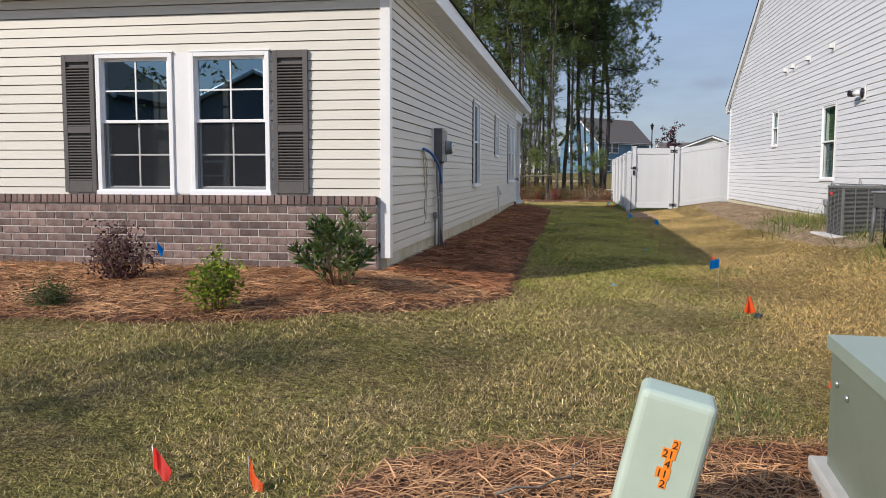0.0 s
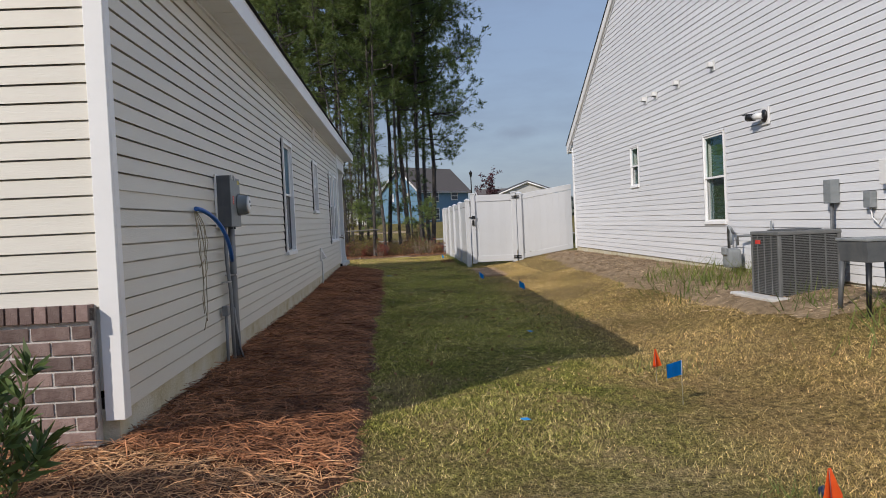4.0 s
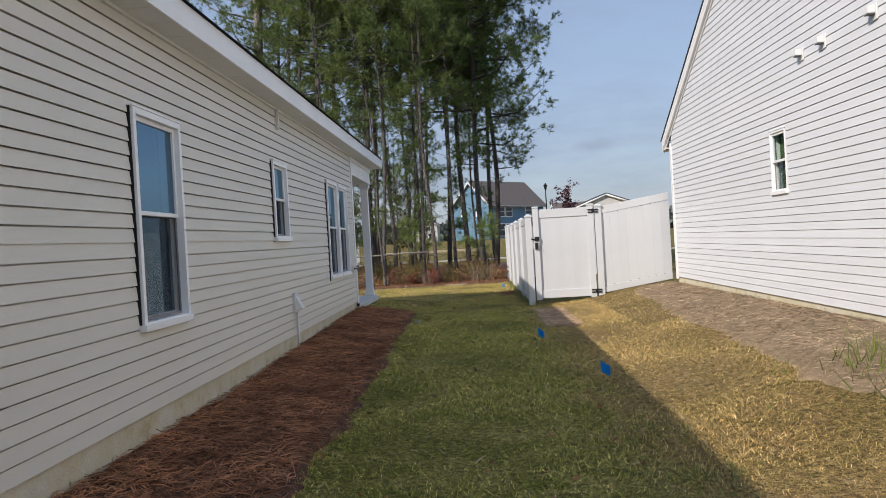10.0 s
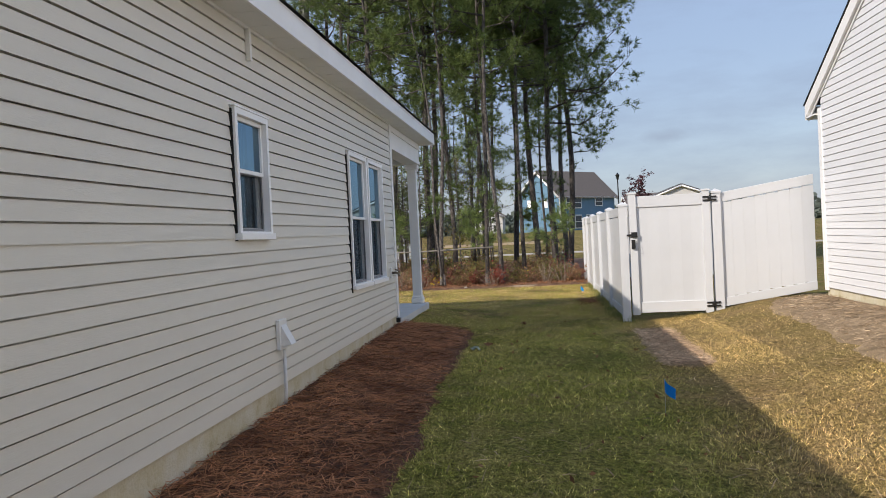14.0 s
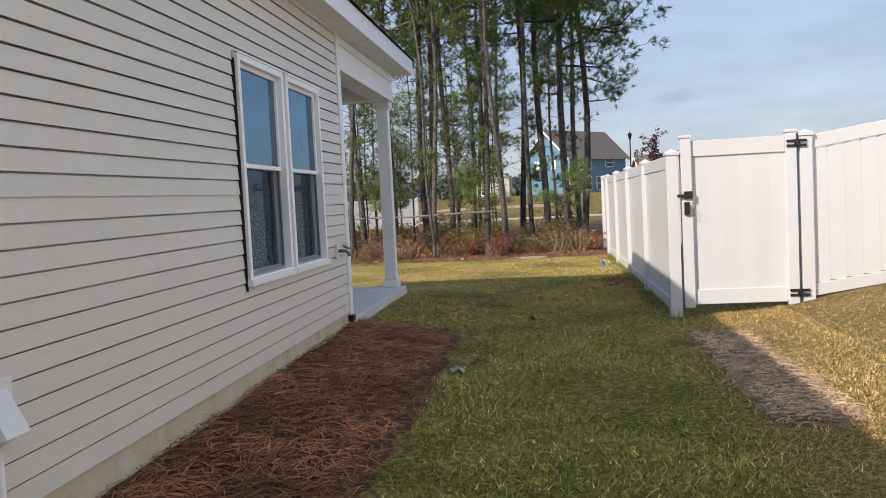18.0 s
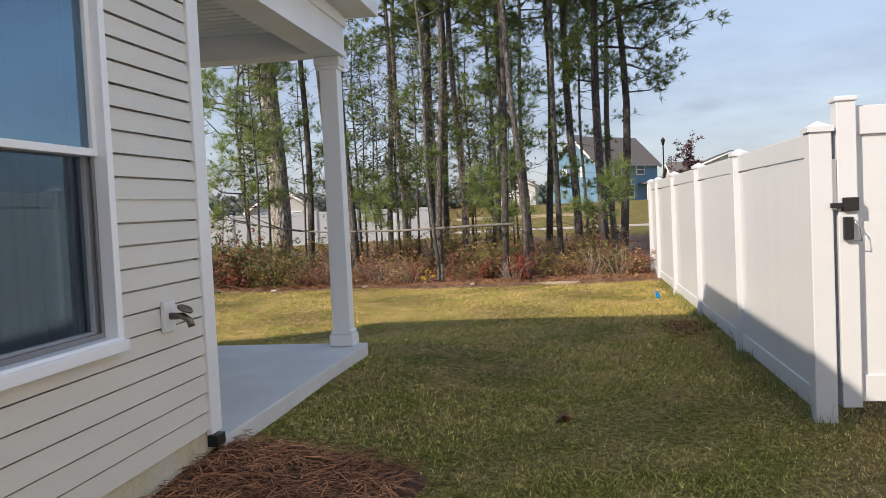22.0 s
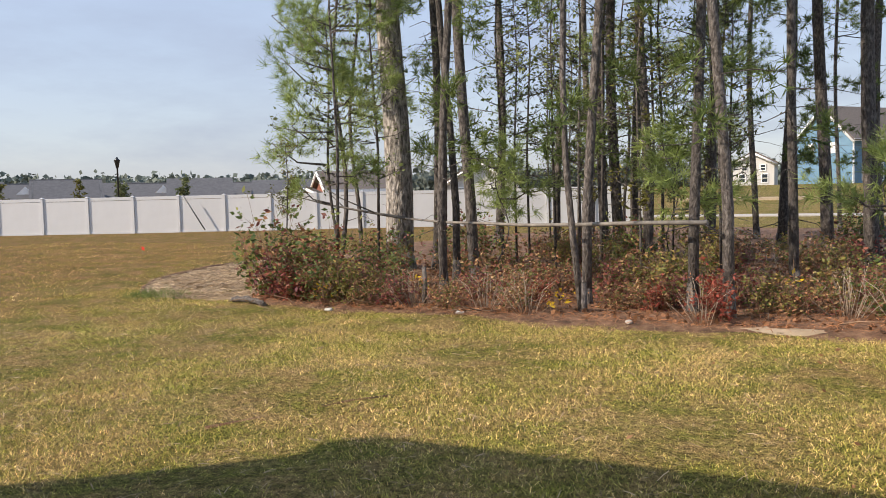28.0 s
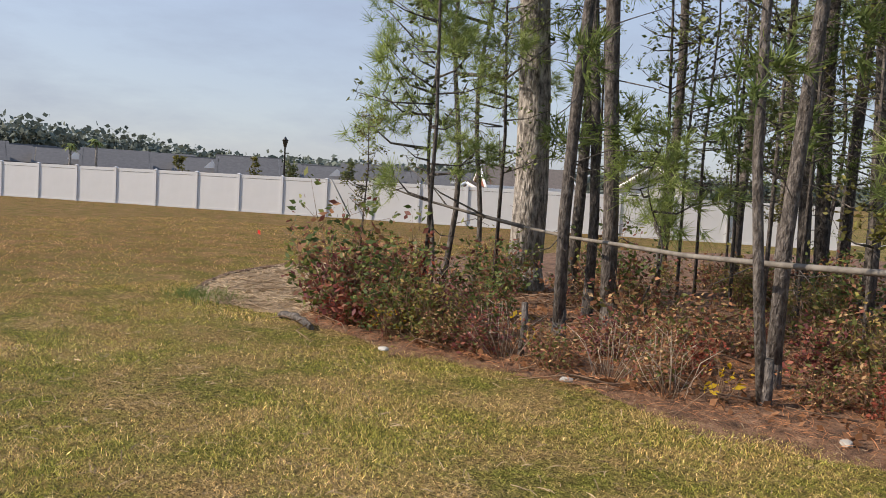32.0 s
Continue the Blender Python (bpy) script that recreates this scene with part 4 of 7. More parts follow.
thing("soffit", "white vinyl soffit under the eave", "soffit", kind="structure", bm=rise(so), material=M["soffit"])
# porch: slab, beam, ceiling, column
pb = bmesh.new()
box(pb, PX0, YE + 0.035, -0.2, 0.04, 19.03, 0.29, bevel=0.012)
thing("porch_slab", "pale concrete porch slab at the back corner", "porch", kind="structure", bm=pb, material=M["slab"])
bb = bmesh.new()
BZ = 2.71
box(bb, -0.24, YE + 0.035, BZ, 0.0, 18.9, 3.15)
box(bb, PX0, 18.66, BZ, -0.24, 18.9, 3.15)
box(bb, 0.0, YE + 0.035, 2.95, 0.02, 18.92, 3.028)
box(bb, 0.0, YE + 0.035, BZ - 0.005, 0.012, 18.91, BZ + 0.04)
box(bb, PX0, 18.9, 2.95, 0.0, 18.92, 3.04)
box(bb, -0.256, YE + 0.035, 2.86, -0.24, 18.66, 2.91)
thing("porch_beam", "white wrapped porch beam above the column", "beam", kind="structure", bm=bb, material=M["trim"])
pc = bmesh.new()
box(pc, PX0, YE, 2.91, -0.24, 18.66, 2.93)
for i in range(22):
    box(pc, PX0, 16.15 + i * 0.112, 2.905, -0.24, 16.16 + i * 0.112, 2.91)
thing("ceiling", "white beadboard porch ceiling", "ceiling", kind="structure", bm=pc, material=M["soffit"])
col = thing("porch_column", "square white porch column on the slab corner", "column", pose(-0.137, 18.925, 0.29))
part("shaft", boxes((-0.075, -0.075, 0.0, 0.075, 0.075, 2.42), bevel=0.006), M["trim"], col)
part("base_moulding", boxes((-0.102, -0.102, 0.0, 0.102, 0.102, 0.10), (-0.09, -0.09, 0.10, 0.09, 0.09, 0.135), bevel=0.012), M["trim"], col)
part("capital", boxes((-0.11, -0.11, 2.345, 0.11, 0.11, 2.42), (-0.095, -0.095, 2.315, 0.095, 0.095, 2.345), bevel=0.01), M["trim"], col)
# windows of the beige house
window("window_1", "white single-hung window with a screened lower sash", pose(0, 6.745, 0.86, rz=90), 0.87, 1.48, 0.765)
window("window_2", "small white single-hung window in the beige wall", pose(0, 10.38, 1.465, rz=90), 0.68, 0.895, 0.455)
for y in (13.795, 14.765):
    window("window_3", "white twin single-hung window in the beige wall", pose(0, y, 0.90, rz=90), 0.905, 1.49, 0.76, room=2.2, curtain=True)
thing("window_post", "beige strip of siding between the twin windows", "trim", kind="structure", bm=boxes((-0.1, 14.2525, 0.90, 0.012, 14.3075, 2.39)), material=M["siding"])
for x in (-2.605, -1.59):
    window("window_4", "white front window with muntins reflecting houses opposite", pose(x, 0, 0.835, rz=0), 0.83, 1.40, 0.71, cols=2)
thing("window_post", "white post between the twin front windows", "trim", kind="structure", bm=boxes((-2.188, -0.028, 0.835, -2.007, 0.1, 2.235)), material=M["trim"])
# white neighbouring house: gable wall on x = NX
NB, NY = 0.394, 17.04
RS = 0.525


RIDGE_Y, EAVE_Y = 6.0, 17.5


def rake_z(y):
    """The underside of the rake at y."""
    return 2.90 + RS * (EAVE_Y - RIDGE_Y - abs(y - RIDGE_Y))


HOLES_NB = [(7.06, 7.89, 0.985, 2.30), (11.2, 11.73, 1.71, 2.50)]
NF = -5.0
nbw = thing("wall_west", "white lap siding gable wall of the next house in sunlight", "house wall", kind="structure", bm=wall_core(bmesh.new(), nb_place, NF, NY, NB + 0.06, 3.0, HOLES_NB), material=M["siding_w"])
gb = bmesh.new()
tri = [gb.verts.new(p) for p in ((NX, NF, 3.0), (NX, NY, 3.0), (NX, RIDGE_Y, rake_z(RIDGE_Y) - 0.05))]
tri2 = [gb.verts.new(v.co + Vector((0.15, 0, 0))) for v in tri]
gb.faces.new(tri)
gb.faces.new(tri2[::-1])
for i in range(3):
    gb.faces.new((tri[i], tri2[i], tri2[(i + 1) % 3], tri[(i + 1) % 3]))
part("gable", gb, M["siding_w"], nbw)


def nb_lo(z):
    return max(NF, RIDGE_Y - (rake_z(RIDGE_Y) - z) / RS)


def nb_hi(z):
    return min(NY - 0.08, RIDGE_Y + (rake_z(RIDGE_Y) - z) / RS)


siding(nbw, nb_lap, NB, 9.2, [(a - 0.014, b + 0.014, c - 0.008 - 0.006 * ((a + b) / 2 - 9.8), d + 0.008 - 0.006 * ((a + b) / 2 - 9.8)) for a, b, c, d in HOLES_NB], nb_lo, nb_hi, M["siding_w"], 0.0932, 0.019, 0.0075)
nf = boxes((NX + 0.006, NF, -0.3, NX + 0.2, NY, NB + 0.012))
for v in nf.verts:
    v.co.z += 0.006 * (v.co.y - 9.8) if v.co.z > 0 else 0.0
thing("foundation", "concrete foundation of the white house", "foundation", kind="structure", bm=nf, material=M["found"])
thing("wall_west_rest", "plain white walls closing the next house", "house wall", kind="structure", bm=boxes((NX + 0.15, NY - 0.15, 0.2, 18.0, NY, 3.0), (NX + 0.15, NF, 0.2, 18.0, NF + 0.15, 3.0), (17.85, NF + 0.15, 0.2, 18.0, NY - 0.15, 3.0)), material=M["siding_w"])
thing("corner_trim", "white corner trim of the next house", "trim", kind="structure", bm=boxes((NX - 0.03, NY - 0.09, NB, NX, NY + 0.03, 3.0), (NX, NY, NB, NX + 0.09, NY + 0.03, 3.0), bevel=0.004), material=M["trim"])
nr = bmesh.new()
for a, b in ((EAVE_Y, RIDGE_Y), (2 * RIDGE_Y - EAVE_Y, RIDGE_Y)):
    za, zb = rake_z(a) + 0.2, rake_z(b) + 0.2
    q = [nr.verts.new(p) for p in ((NX - 0.095, a, za), (NX - 0.095, b, zb), (18.2, b, zb), (18.2, a, za))]
    nr.faces.new(q if a > b else q[::-1])
bmesh.ops.solidify(nr, geom=list(nr.faces), thickness=0.035)
thing("roof", "dark shingle roof of the white house", "roof", kind="structure", bm=nr, material=M["shingle"])
nt_ = bmesh.new()
for x0, x1, dz0, dz1 in ((NX - 0.075, NX - 0.022, 0.0, 0.185), (NX - 0.034, NX - 0.021, -0.045, 0.0)):
    for a in (EAVE_Y - 0.03, 2 * RIDGE_Y - EAVE_Y + 0.03):
        q = []
        for x in (x0, x1):
            q.append([nt_.verts.new((x, y, rake_z(y) + dz)) for y, dz in ((a, dz0), (RIDGE_Y, dz0), (RIDGE_Y, dz1), (a, dz1))])
        A, B = q
        nt_.faces.new(A), nt_.faces.new(B[::-1])
        for i in range(4):
            nt_.faces.new((A[i], B[i], B[(i + 1) % 4], A[(i + 1) % 4]))
bmesh.ops.recalc_face_normals(nt_, faces=nt_.faces)
box(nt_, NX - 0.073, EAVE_Y - 0.05, 2.89, 18.0, EAVE_Y - 0.02, 3.08)
box(nt_, NX - 0.07, NY + 0.03, 2.91, 18.0, EAVE_Y - 0.05, 2.93)
thing("fascia", "white rake board and eave of the white house", "fascia", kind="structure", bm=nt_, material=M["trim"])
window("window_5", "white window of the next house with green blinds", pose(NX, 7.475, 0.985, rz=-90), 0.80, 1.315, 0.655, blind=M["curtain_g"])
window("window_6", "small white window of the next house", pose(NX, 11.465, 1.71, rz=-90), 0.53, 0.79, 0.39, blind=M["curtain_g"])

# ---------------------------------------------------------------- fence
def post_mesh(h=1.80, w=0.127):
    bm = boxes((-w / 2, -w / 2, -0.1, w / 2, w / 2, h - 0.04), bevel=0.006)
    c = w / 2 + 0.012
    box(bm, -c, -c, h - 0.05, c, c, h - 0.02)
    base = [bm.verts.new(p) for p in ((-c, -c, h - 0.02), (c, -c, h - 0.02), (c, c, h - 0.02), (-c, c, h - 0.02))]
    tip = bm.verts.new((0, 0, h + 0.02))
    for i in range(4):
        bm.faces.new((base[i], base[(i + 1) % 4], tip))
    return put_mesh("post", bm, M["vinyl"])


POST = post_mesh()


def fence_run(label, pts, boards, first_post=True, last_post=True, z=None, slope=0.0):
    """Vinyl privacy fence through plan points: posts, rails, tongue-and-groove boards."""
    fen = thing("fence", label, "fence", pose(pts[0][0], pts[0][1], 0))
    o = Vector((pts[0][0], pts[0][1], 0))
    for i, (x, y) in enumerate(pts):
        if (i or first_post) and (i < len(pts) - 1 or last_post):
            a = math.atan2(pts[min(i + 1, len(pts) - 1)][1] - pts[max(i - 1, 0)][1], pts[min(i + 1, len(pts) - 1)][0] - pts[max(i - 1, 0)][0])
            part("post", POST, None, fen, m=Matrix.Translation(Vector((x, y, gz(x, y) if z is None else z)) - o) @ Matrix.Rotation(a, 4, "Z"))
    for (x0, y0), (x1, y1) in zip(pts, pts[1:]):
        ln, a = math.hypot(x1 - x0, y1 - y0) - 0.12, math.atan2(y1 - y0, x1 - x0)
        zz = min(gz(x0, y0), gz(x1, y1)) if z is None else z
        m = Matrix.Translation(Vector(((x0 + x1) / 2, (y0 + y1) / 2, zz)) - o) @ Matrix.Rotation(a, 4, "Z")
        for nm, lo, hi in (("top_rail", 1.61, 1.755), ("bottom_rail", 0.04, 0.17)):
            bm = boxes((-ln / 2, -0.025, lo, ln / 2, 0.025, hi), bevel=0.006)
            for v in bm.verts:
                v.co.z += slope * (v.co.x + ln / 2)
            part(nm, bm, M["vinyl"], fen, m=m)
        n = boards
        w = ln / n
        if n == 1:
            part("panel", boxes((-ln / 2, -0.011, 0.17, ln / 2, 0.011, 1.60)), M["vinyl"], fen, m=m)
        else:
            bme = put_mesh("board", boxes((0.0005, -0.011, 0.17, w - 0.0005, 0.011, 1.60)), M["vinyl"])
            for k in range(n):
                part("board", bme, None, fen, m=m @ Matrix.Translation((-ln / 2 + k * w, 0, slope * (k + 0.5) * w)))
    return fen


FX = 3.30
fence_run("white vinyl privacy fence running back along the lawn", [(FX, 17.46), (FX, 19.88), (FX, 22.32), (FX, 24.76), (FX, 27.2), (FX - 0.02, 28.3)], 13)
fence_run("short white fence panel between the gate and the white house", [(4.68, 17.46), (6.15, 17.46)], 8, last_post=False, slope=0.15)
fence_run("white vinyl fence behind the trees", [(FX - 0.02, 28.3), (5.7, 28.3), (8.1, 28.3)], 1, first_post=False)
gate = thing("fence_gate", "closed white vinyl fence gate with black hinges", "gate", pose(FX + 0.09, 17.45, gz(4, 17.4)))
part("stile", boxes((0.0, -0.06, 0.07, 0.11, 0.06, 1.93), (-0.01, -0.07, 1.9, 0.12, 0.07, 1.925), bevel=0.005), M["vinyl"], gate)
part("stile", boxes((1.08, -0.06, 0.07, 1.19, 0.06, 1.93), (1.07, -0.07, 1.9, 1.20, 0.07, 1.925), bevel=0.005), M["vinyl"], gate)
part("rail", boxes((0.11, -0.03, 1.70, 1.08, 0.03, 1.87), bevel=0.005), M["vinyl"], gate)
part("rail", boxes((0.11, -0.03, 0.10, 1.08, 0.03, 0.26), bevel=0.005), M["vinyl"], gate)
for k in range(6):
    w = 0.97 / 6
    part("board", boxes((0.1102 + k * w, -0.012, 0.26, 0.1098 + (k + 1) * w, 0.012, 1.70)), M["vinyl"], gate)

# far fence across the back lots, in line with its gate
d_far = Vector((9.91, 4.30)).normalized()
far_pts = [tuple(Vector((-27.1, 46.68)) + d_far * 2.12 * k) for k in range(-16, 12)]
fence_run("long white vinyl fence across the far lawn", far_pts, 1, z=-0.08)

# ---------------------------------------------------------------- trees
rng = np.random.default_rng(11)


def needle_mesh(name, tufts, length, per, width, seed, material):
    """Needle tufts: thin triangles that spray out from twig ends. tufts: rows of x, y, z, direction."""
    r = np.random.default_rng(seed)
    n = len(tufts)
    c = np.repeat(tufts[:, :3], per, 0)
    d = np.repeat(tufts[:, 3:6], per, 0) * 0.6 + r.normal(0, 0.55, (n * per, 3)) + np.array([0, 0, 0.15])
    d /= np.linalg.norm(d, axis=1, keepdims=True)
    L = length * r.uniform(0.6, 1.15, (n * per, 1))
    s = np.cross(d, r.normal(0, 1, d.shape))
    s /= np.linalg.norm(s, axis=1, keepdims=True)
    base = c + r.normal(0, length * 0.09, c.shape)
    v = np.stack([base - s * width, base + s * width, base + d * L], 1).reshape(-1, 3)
    return sheet(name, v, np.arange(len(v)).reshape(-1, 3), material)


def pine(name, h, r0, seed, crown_from, spread, tuft_n, material, lean=0.0, per=15, low=0, needle=0.20, bark="bark", rate=2.0, fine=0.0095):
    """A tall pine: tapering bent trunk, bare dead limbs below, pom-poms of needles at the ends of the limbs above."""
    r = np.random.default_rng(seed)
    tree = thing(name, "tall pine with a bare trunk and ragged needle crown", "tree")
    n = 12
    ph = r.uniform(0, 6.28, 2)
    pts = [(lean * h * (i / n) ** 1.3 + 0.09 * math.sin(i * 0.9 + ph[0]) - 0.09 * math.sin(ph[0]), 0.09 * math.sin(i * 0.8 + ph[1]) - 0.09 * math.sin(ph[1]), h * i / n - 0.1 * (i == 0)) for i in range(n + 1)]
    bm = bmesh.new()
    rod(bm, [(0, 0, -0.1), (0, 0, 0.10), (0, 0, 0.4)], r0 * 1.45, 10, r0 * 0.98)
    rod(bm, pts, r0, 10, r0 * 0.3)
    part("trunk", bm, M[bark], tree)
    lb = bmesh.new()
    tufts = []

    def trunk_at(z):
        f = min(max(z / h * n, 0), n - 0.001)
        i = int(f)
        return Vector(pts[i]).lerp(Vector(pts[i + 1]), f - i)

    limb_n = int(h * rate)
    for k in range(limb_n):
        z = h * (crown_from + (1 - crown_from) * ((k + r.uniform(0, 1)) / limb_n) ** 0.75)
        f = (z / h - crown_from) / (1 - crown_from)
        L = spread * (0.45 + 0.9 * math.sin(math.pi * min(1, 0.18 + 0.78 * f))) * r.uniform(0.4, 1.15) * (1.05 - 0.55 * f)
        L *= 0.45 + 0.55 * min(1.0, 5 * f)
        a = r.uniform(0, math.tau)
        up = r.uniform(-0.10, 0.40) + 0.35 * f
        p0 = trunk_at(z)
        d = Vector((math.cos(a), math.sin(a), up))
        mid = p0 + d * L * 0.55 + Vector((0, 0, -0.10 * L))
        end = p0 + d * L + Vector((0, 0, 0.12 * L))
        rod(lb, [p0, mid, end], 0.010 + 0.013 * L, 5, 0.006)
        for j in range(1 + int(tuft_n * L * (0.75 + 1.5 * f))):
            t = 1.0 if j == 0 else r.uniform(0.45, 1.0)
            q = (p0.lerp(mid, t / 0.55) if t < 0.55 else mid.lerp(end, (t - 0.55) / 0.45))
            off = Vector(r.normal(0, 0.12 + 0.11 * L, 3))
            off.z = abs(off.z) * 0.6 - 0.05
            e = q + off
            rod(lb, [q, q.lerp(e, 0.6) + Vector((0, 0, -0.03)), e], 0.008, 3, 0.004)
            for _ in range(8):
                o2 = Vector(r.normal(0, 0.115, 3))
                dd = (off * 0.5 + o2 + d * 0.15).normalized()
                tufts.append((*(e + o2), *dd))
    for k in range(low):
        z = h * r.uniform(0.06, crown_from + 0.1)
        p0, a = trunk_at(z), r.uniform(0, math.tau)
        L = r.uniform(0.2, 0.9)
        d = Vector((math.cos(a), math.sin(a), r.uniform(-0.3, 0.4)))
        e = p0 + d * L + Vector((0, 0, -0.1))
        rod(lb, [p0, p0 + d * L * 0.5 + Vector(r.normal(0, 0.05, 3)), e], 0.008, 4, 0.003)
        if z > 1.8 and r.random() < 0.36:
            for q in (e, p0.lerp(e, 0.65)):
                for _ in range(6):
                    o2 = Vector(r.normal(0, 0.1, 3))
                    tufts.append((*(q + o2), *(o2 + d * 0.1).normalized()))
    tagged(part("branchwork", lb, M[bark], tree), kind="stuff")
    tagged(part("crown", needle_mesh("crown", np.array(tufts), needle, per, fine, seed + 1, material), None, tree), kind="stuff")
    return tree


def broad(name, label, h, r0, seed, leaves, leaf, material, bark, spread=1.3):
    """A slender young broadleaf tree: trunk, forked limbs, loose small leaves."""
    r = np.random.default_rng(seed)
    tree = thing(name, label, "tree")
    bm = bmesh.new()
    rod(bm, [(0, 0, -0.1), (0.05, 0.03, h * 0.4), (-0.04, 0.06, h * 0.75), (0.02, 0, h)], r0, 7, r0 * 0.3)
    part("trunk", bm, bark, tree)
    lb = bmesh.new()
    cs = []
    for k in range(int(h * 7)):
        z = h * r.uniform(0.3, 1.0)
        a = r.uniform(0, math.tau)
        L = spread * r.uniform(0.3, 1.0) * (1.15 - 0.7 * z / h)
        d = Vector((math.cos(a), math.sin(a), r.uniform(0.1, 0.8)))
        p0 = Vector((0, 0, z))
        rod(lb, [p0, p0 + d * L * 0.5 + Vector((0, 0, -0.05)), p0 + d * L], 0.012, 4, 0.003)
        for j in range(3):
            q = p0 + d * L * r.uniform(0.35, 1.0)
            e = q + Vector(r.normal(0, 0.13 * spread, 3))
            rod(lb, [q, e], 0.004, 3, 0.002)
            for _ in range(leaves // 3):
                cs.append(q.lerp(e, r.uniform(0.2, 1.1)) + Vector(r.normal(0, 0.045 * spread ** 0.5, 3)))
    tagged(part("branchwork", lb, bark, tree), kind="stuff")
    tagged(part("foliage", leaf_mesh("foliage", np.array([tuple(c) for c in cs]), leaf, seed + 3, material), None, tree), kind="stuff")
    return tree


def leaf_mesh(name, c, size, seed, material, droop=0.0, slim=0.5, d=None):
    """Small folded leaves, each a kite of four points, turned at random."""
    r = np.random.default_rng(seed)
    n = len(c)
    if d is None:
        d = r.normal(0, 1, (n, 3))
        d[:, 2] = d[:, 2] * 0.6 - droop
    d /= np.linalg.norm(d, axis=1, keepdims=True)
    s = np.cross(d, r.normal(0, 1, (n, 3)))
    s /= np.linalg.norm(s, axis=1, keepdims=True)
    u = np.cross(d, s)
    L = size * r.uniform(0.55, 1.25, (n, 1))
    mid = c + d * L * 0.45
    v = np.stack([c, mid + s * L * slim * 0.5 + u * L * 0.06, c + d * L, mid - s * L * slim * 0.5 + u * L * 0.06], 1).reshape(-1, 3)
    return sheet(name, v, np.arange(len(v)).reshape(-1, 4), material)


def bush(name, label, w, h, n, leaf, seed, material, stems=14, category="bush", slim=0.5, bare=0.0, twig="twig"):
    """A shrub: several thin stems from the base with leaves along them, uneven outline."""
    r = np.random.default_rng(seed)
    b = thing(name, label, category)
    bm = bmesh.new()
    cs = []
    for k in range(stems):
        a, out = r.uniform(0, math.tau), r.uniform(0.1, 1.0)
        H = h * r.uniform(0.55, 1.05)
        base = Vector((0.12 * w * math.cos(a) * out, 0.12 * w * math.sin(a) * out, -0.04))
        tip = Vector((w * 0.5 * math.cos(a) * out, w * 0.5 * math.sin(a) * out, H * (1 - 0.3 * out)))
        mid = base.lerp(tip, 0.5) + Vector(r.normal(0, 0.05 * w, 3)) + Vector((0, 0, 0.08 * h))
        rod(bm, [base, mid, tip], 0.004 + 0.003 * h, 4, 0.0015)
        for j in range(max(1, n // stems)):
            t = r.uniform(bare, 1.0)
            p = base.lerp(mid, t * 2) if t < 0.5 else mid.lerp(tip, t * 2 - 1)
            if j % 7 == 0:
                hub = p + Vector(r.normal(0, 0.075 * w + 0.03, 3))
                rod(bm, [p, hub], 0.003, 3, 0.0015)
            q = hub + Vector(r.normal(0, 0.035, 3))
            if q.z > 0.02:
                cs.append(tuple(q))
    tagged(part("stemwork", bm, M[twig], b), kind="stuff")
    if cs:
        tagged(part("foliage", leaf_mesh("foliage", np.array(cs), leaf, seed + 5, material, slim=slim), None, b), kind="stuff")
    return b


PINES = [pine("pine_tree", 16.5, 0.088, 21, 0.33, 1.75, 2.7, M["needles"], 0.008, low=26, rate=3.1),
         pine("pine_tree", 18.0, 0.115, 22, 0.33, 2.1, 2.5, M["needles"], -0.012, low=26, rate=3.1),
         pine("pine_tree", 15.0, 0.064, 23, 0.34, 1.4, 2.6, M["needles"], 0.015, low=26, rate=2.9),
         pine("pine_tree", 15.5, 0.108, 24, 0.25, 2.65, 3.8, M["needles"], 0.0, low=5, rate=4.8),
         pine("pine_tree", 17.5, 0.28, 25, 0.40, 2.4, 2.6, M["needles"], 0.0, low=8, rate=2.8, bark="bark_pale")]
PINE_WORDS = ["tall straight pine with dark furrowed bark", "tall stout pine with a bare trunk", "slender pine with a thin bare trunk and ragged needles", "pine with wide spreading limbs at the edge of the woods", "old thick pine with pale ridged bark"]
for p, words in zip(PINES, PINE_WORDS):
    tagged(p, words, "tree", "pines behind the lawn")
SPOTS = [(-0.83, 28.15, 2, 10), (0.50, 27.75, 2, 40), (0.92, 27.50, 2, 170), (-4.85, 32.3, 0, 80), (-2.85, 29.4, 0, 200), (-2.95, 28.5, 2, 310), (-1.75, 33.0, 0, 250), (-1.9, 34.8, 1, 20), (-0.85, 32.2, 0, 120), (0.05, 33.3, 2, 65), (0.97, 38.6, 1, 140), (1.52, 29.5, 2, 230), (1.93, 34.8, 1, 300), (2.5, 31.6, 3, 20), (3.0, 33.6, 3, 150), (-5.56, 32.12, 4, 0), (-5.95, 38.5, 1, 215), (-3.6, 36.0, 0, 330), (-2.15, 37.5, 1, 95), (0.2, 42.0, 0, 185), (3.2, 42.5, 1, 15), (-4.4, 42.0, 1, 270), (-1.3, 44.0, 0, 45), (-3.55, 30.3, 2, 140), (-0.35, 36.0, 2, 290), (2.3, 46.0, 2, 200)]
used = [False] * len(PINES)
for x, y, v, a in SPOTS:
    m = pose(x, y, gz(x, y), rz=a)
    if not used[v]:
        PINES[v].matrix_basis, used[v] = m, True
    else:
        copy_thing(PINES[v], m)
# a thin pine that leans across the one behind it
lean_pine = pine("pine_tree", 11.0, 0.042, 26, 0.36, 1.0, 1.5, M["needles"], -0.075, low=10)
tagged(lean_pine, "thin pine leaning sideways at the edge of the lawn", "tree", "pines behind the lawn")
lean_pine.matrix_basis = pose(-0.70, 27.5, gz(-0.7, 27.5), rz=8)
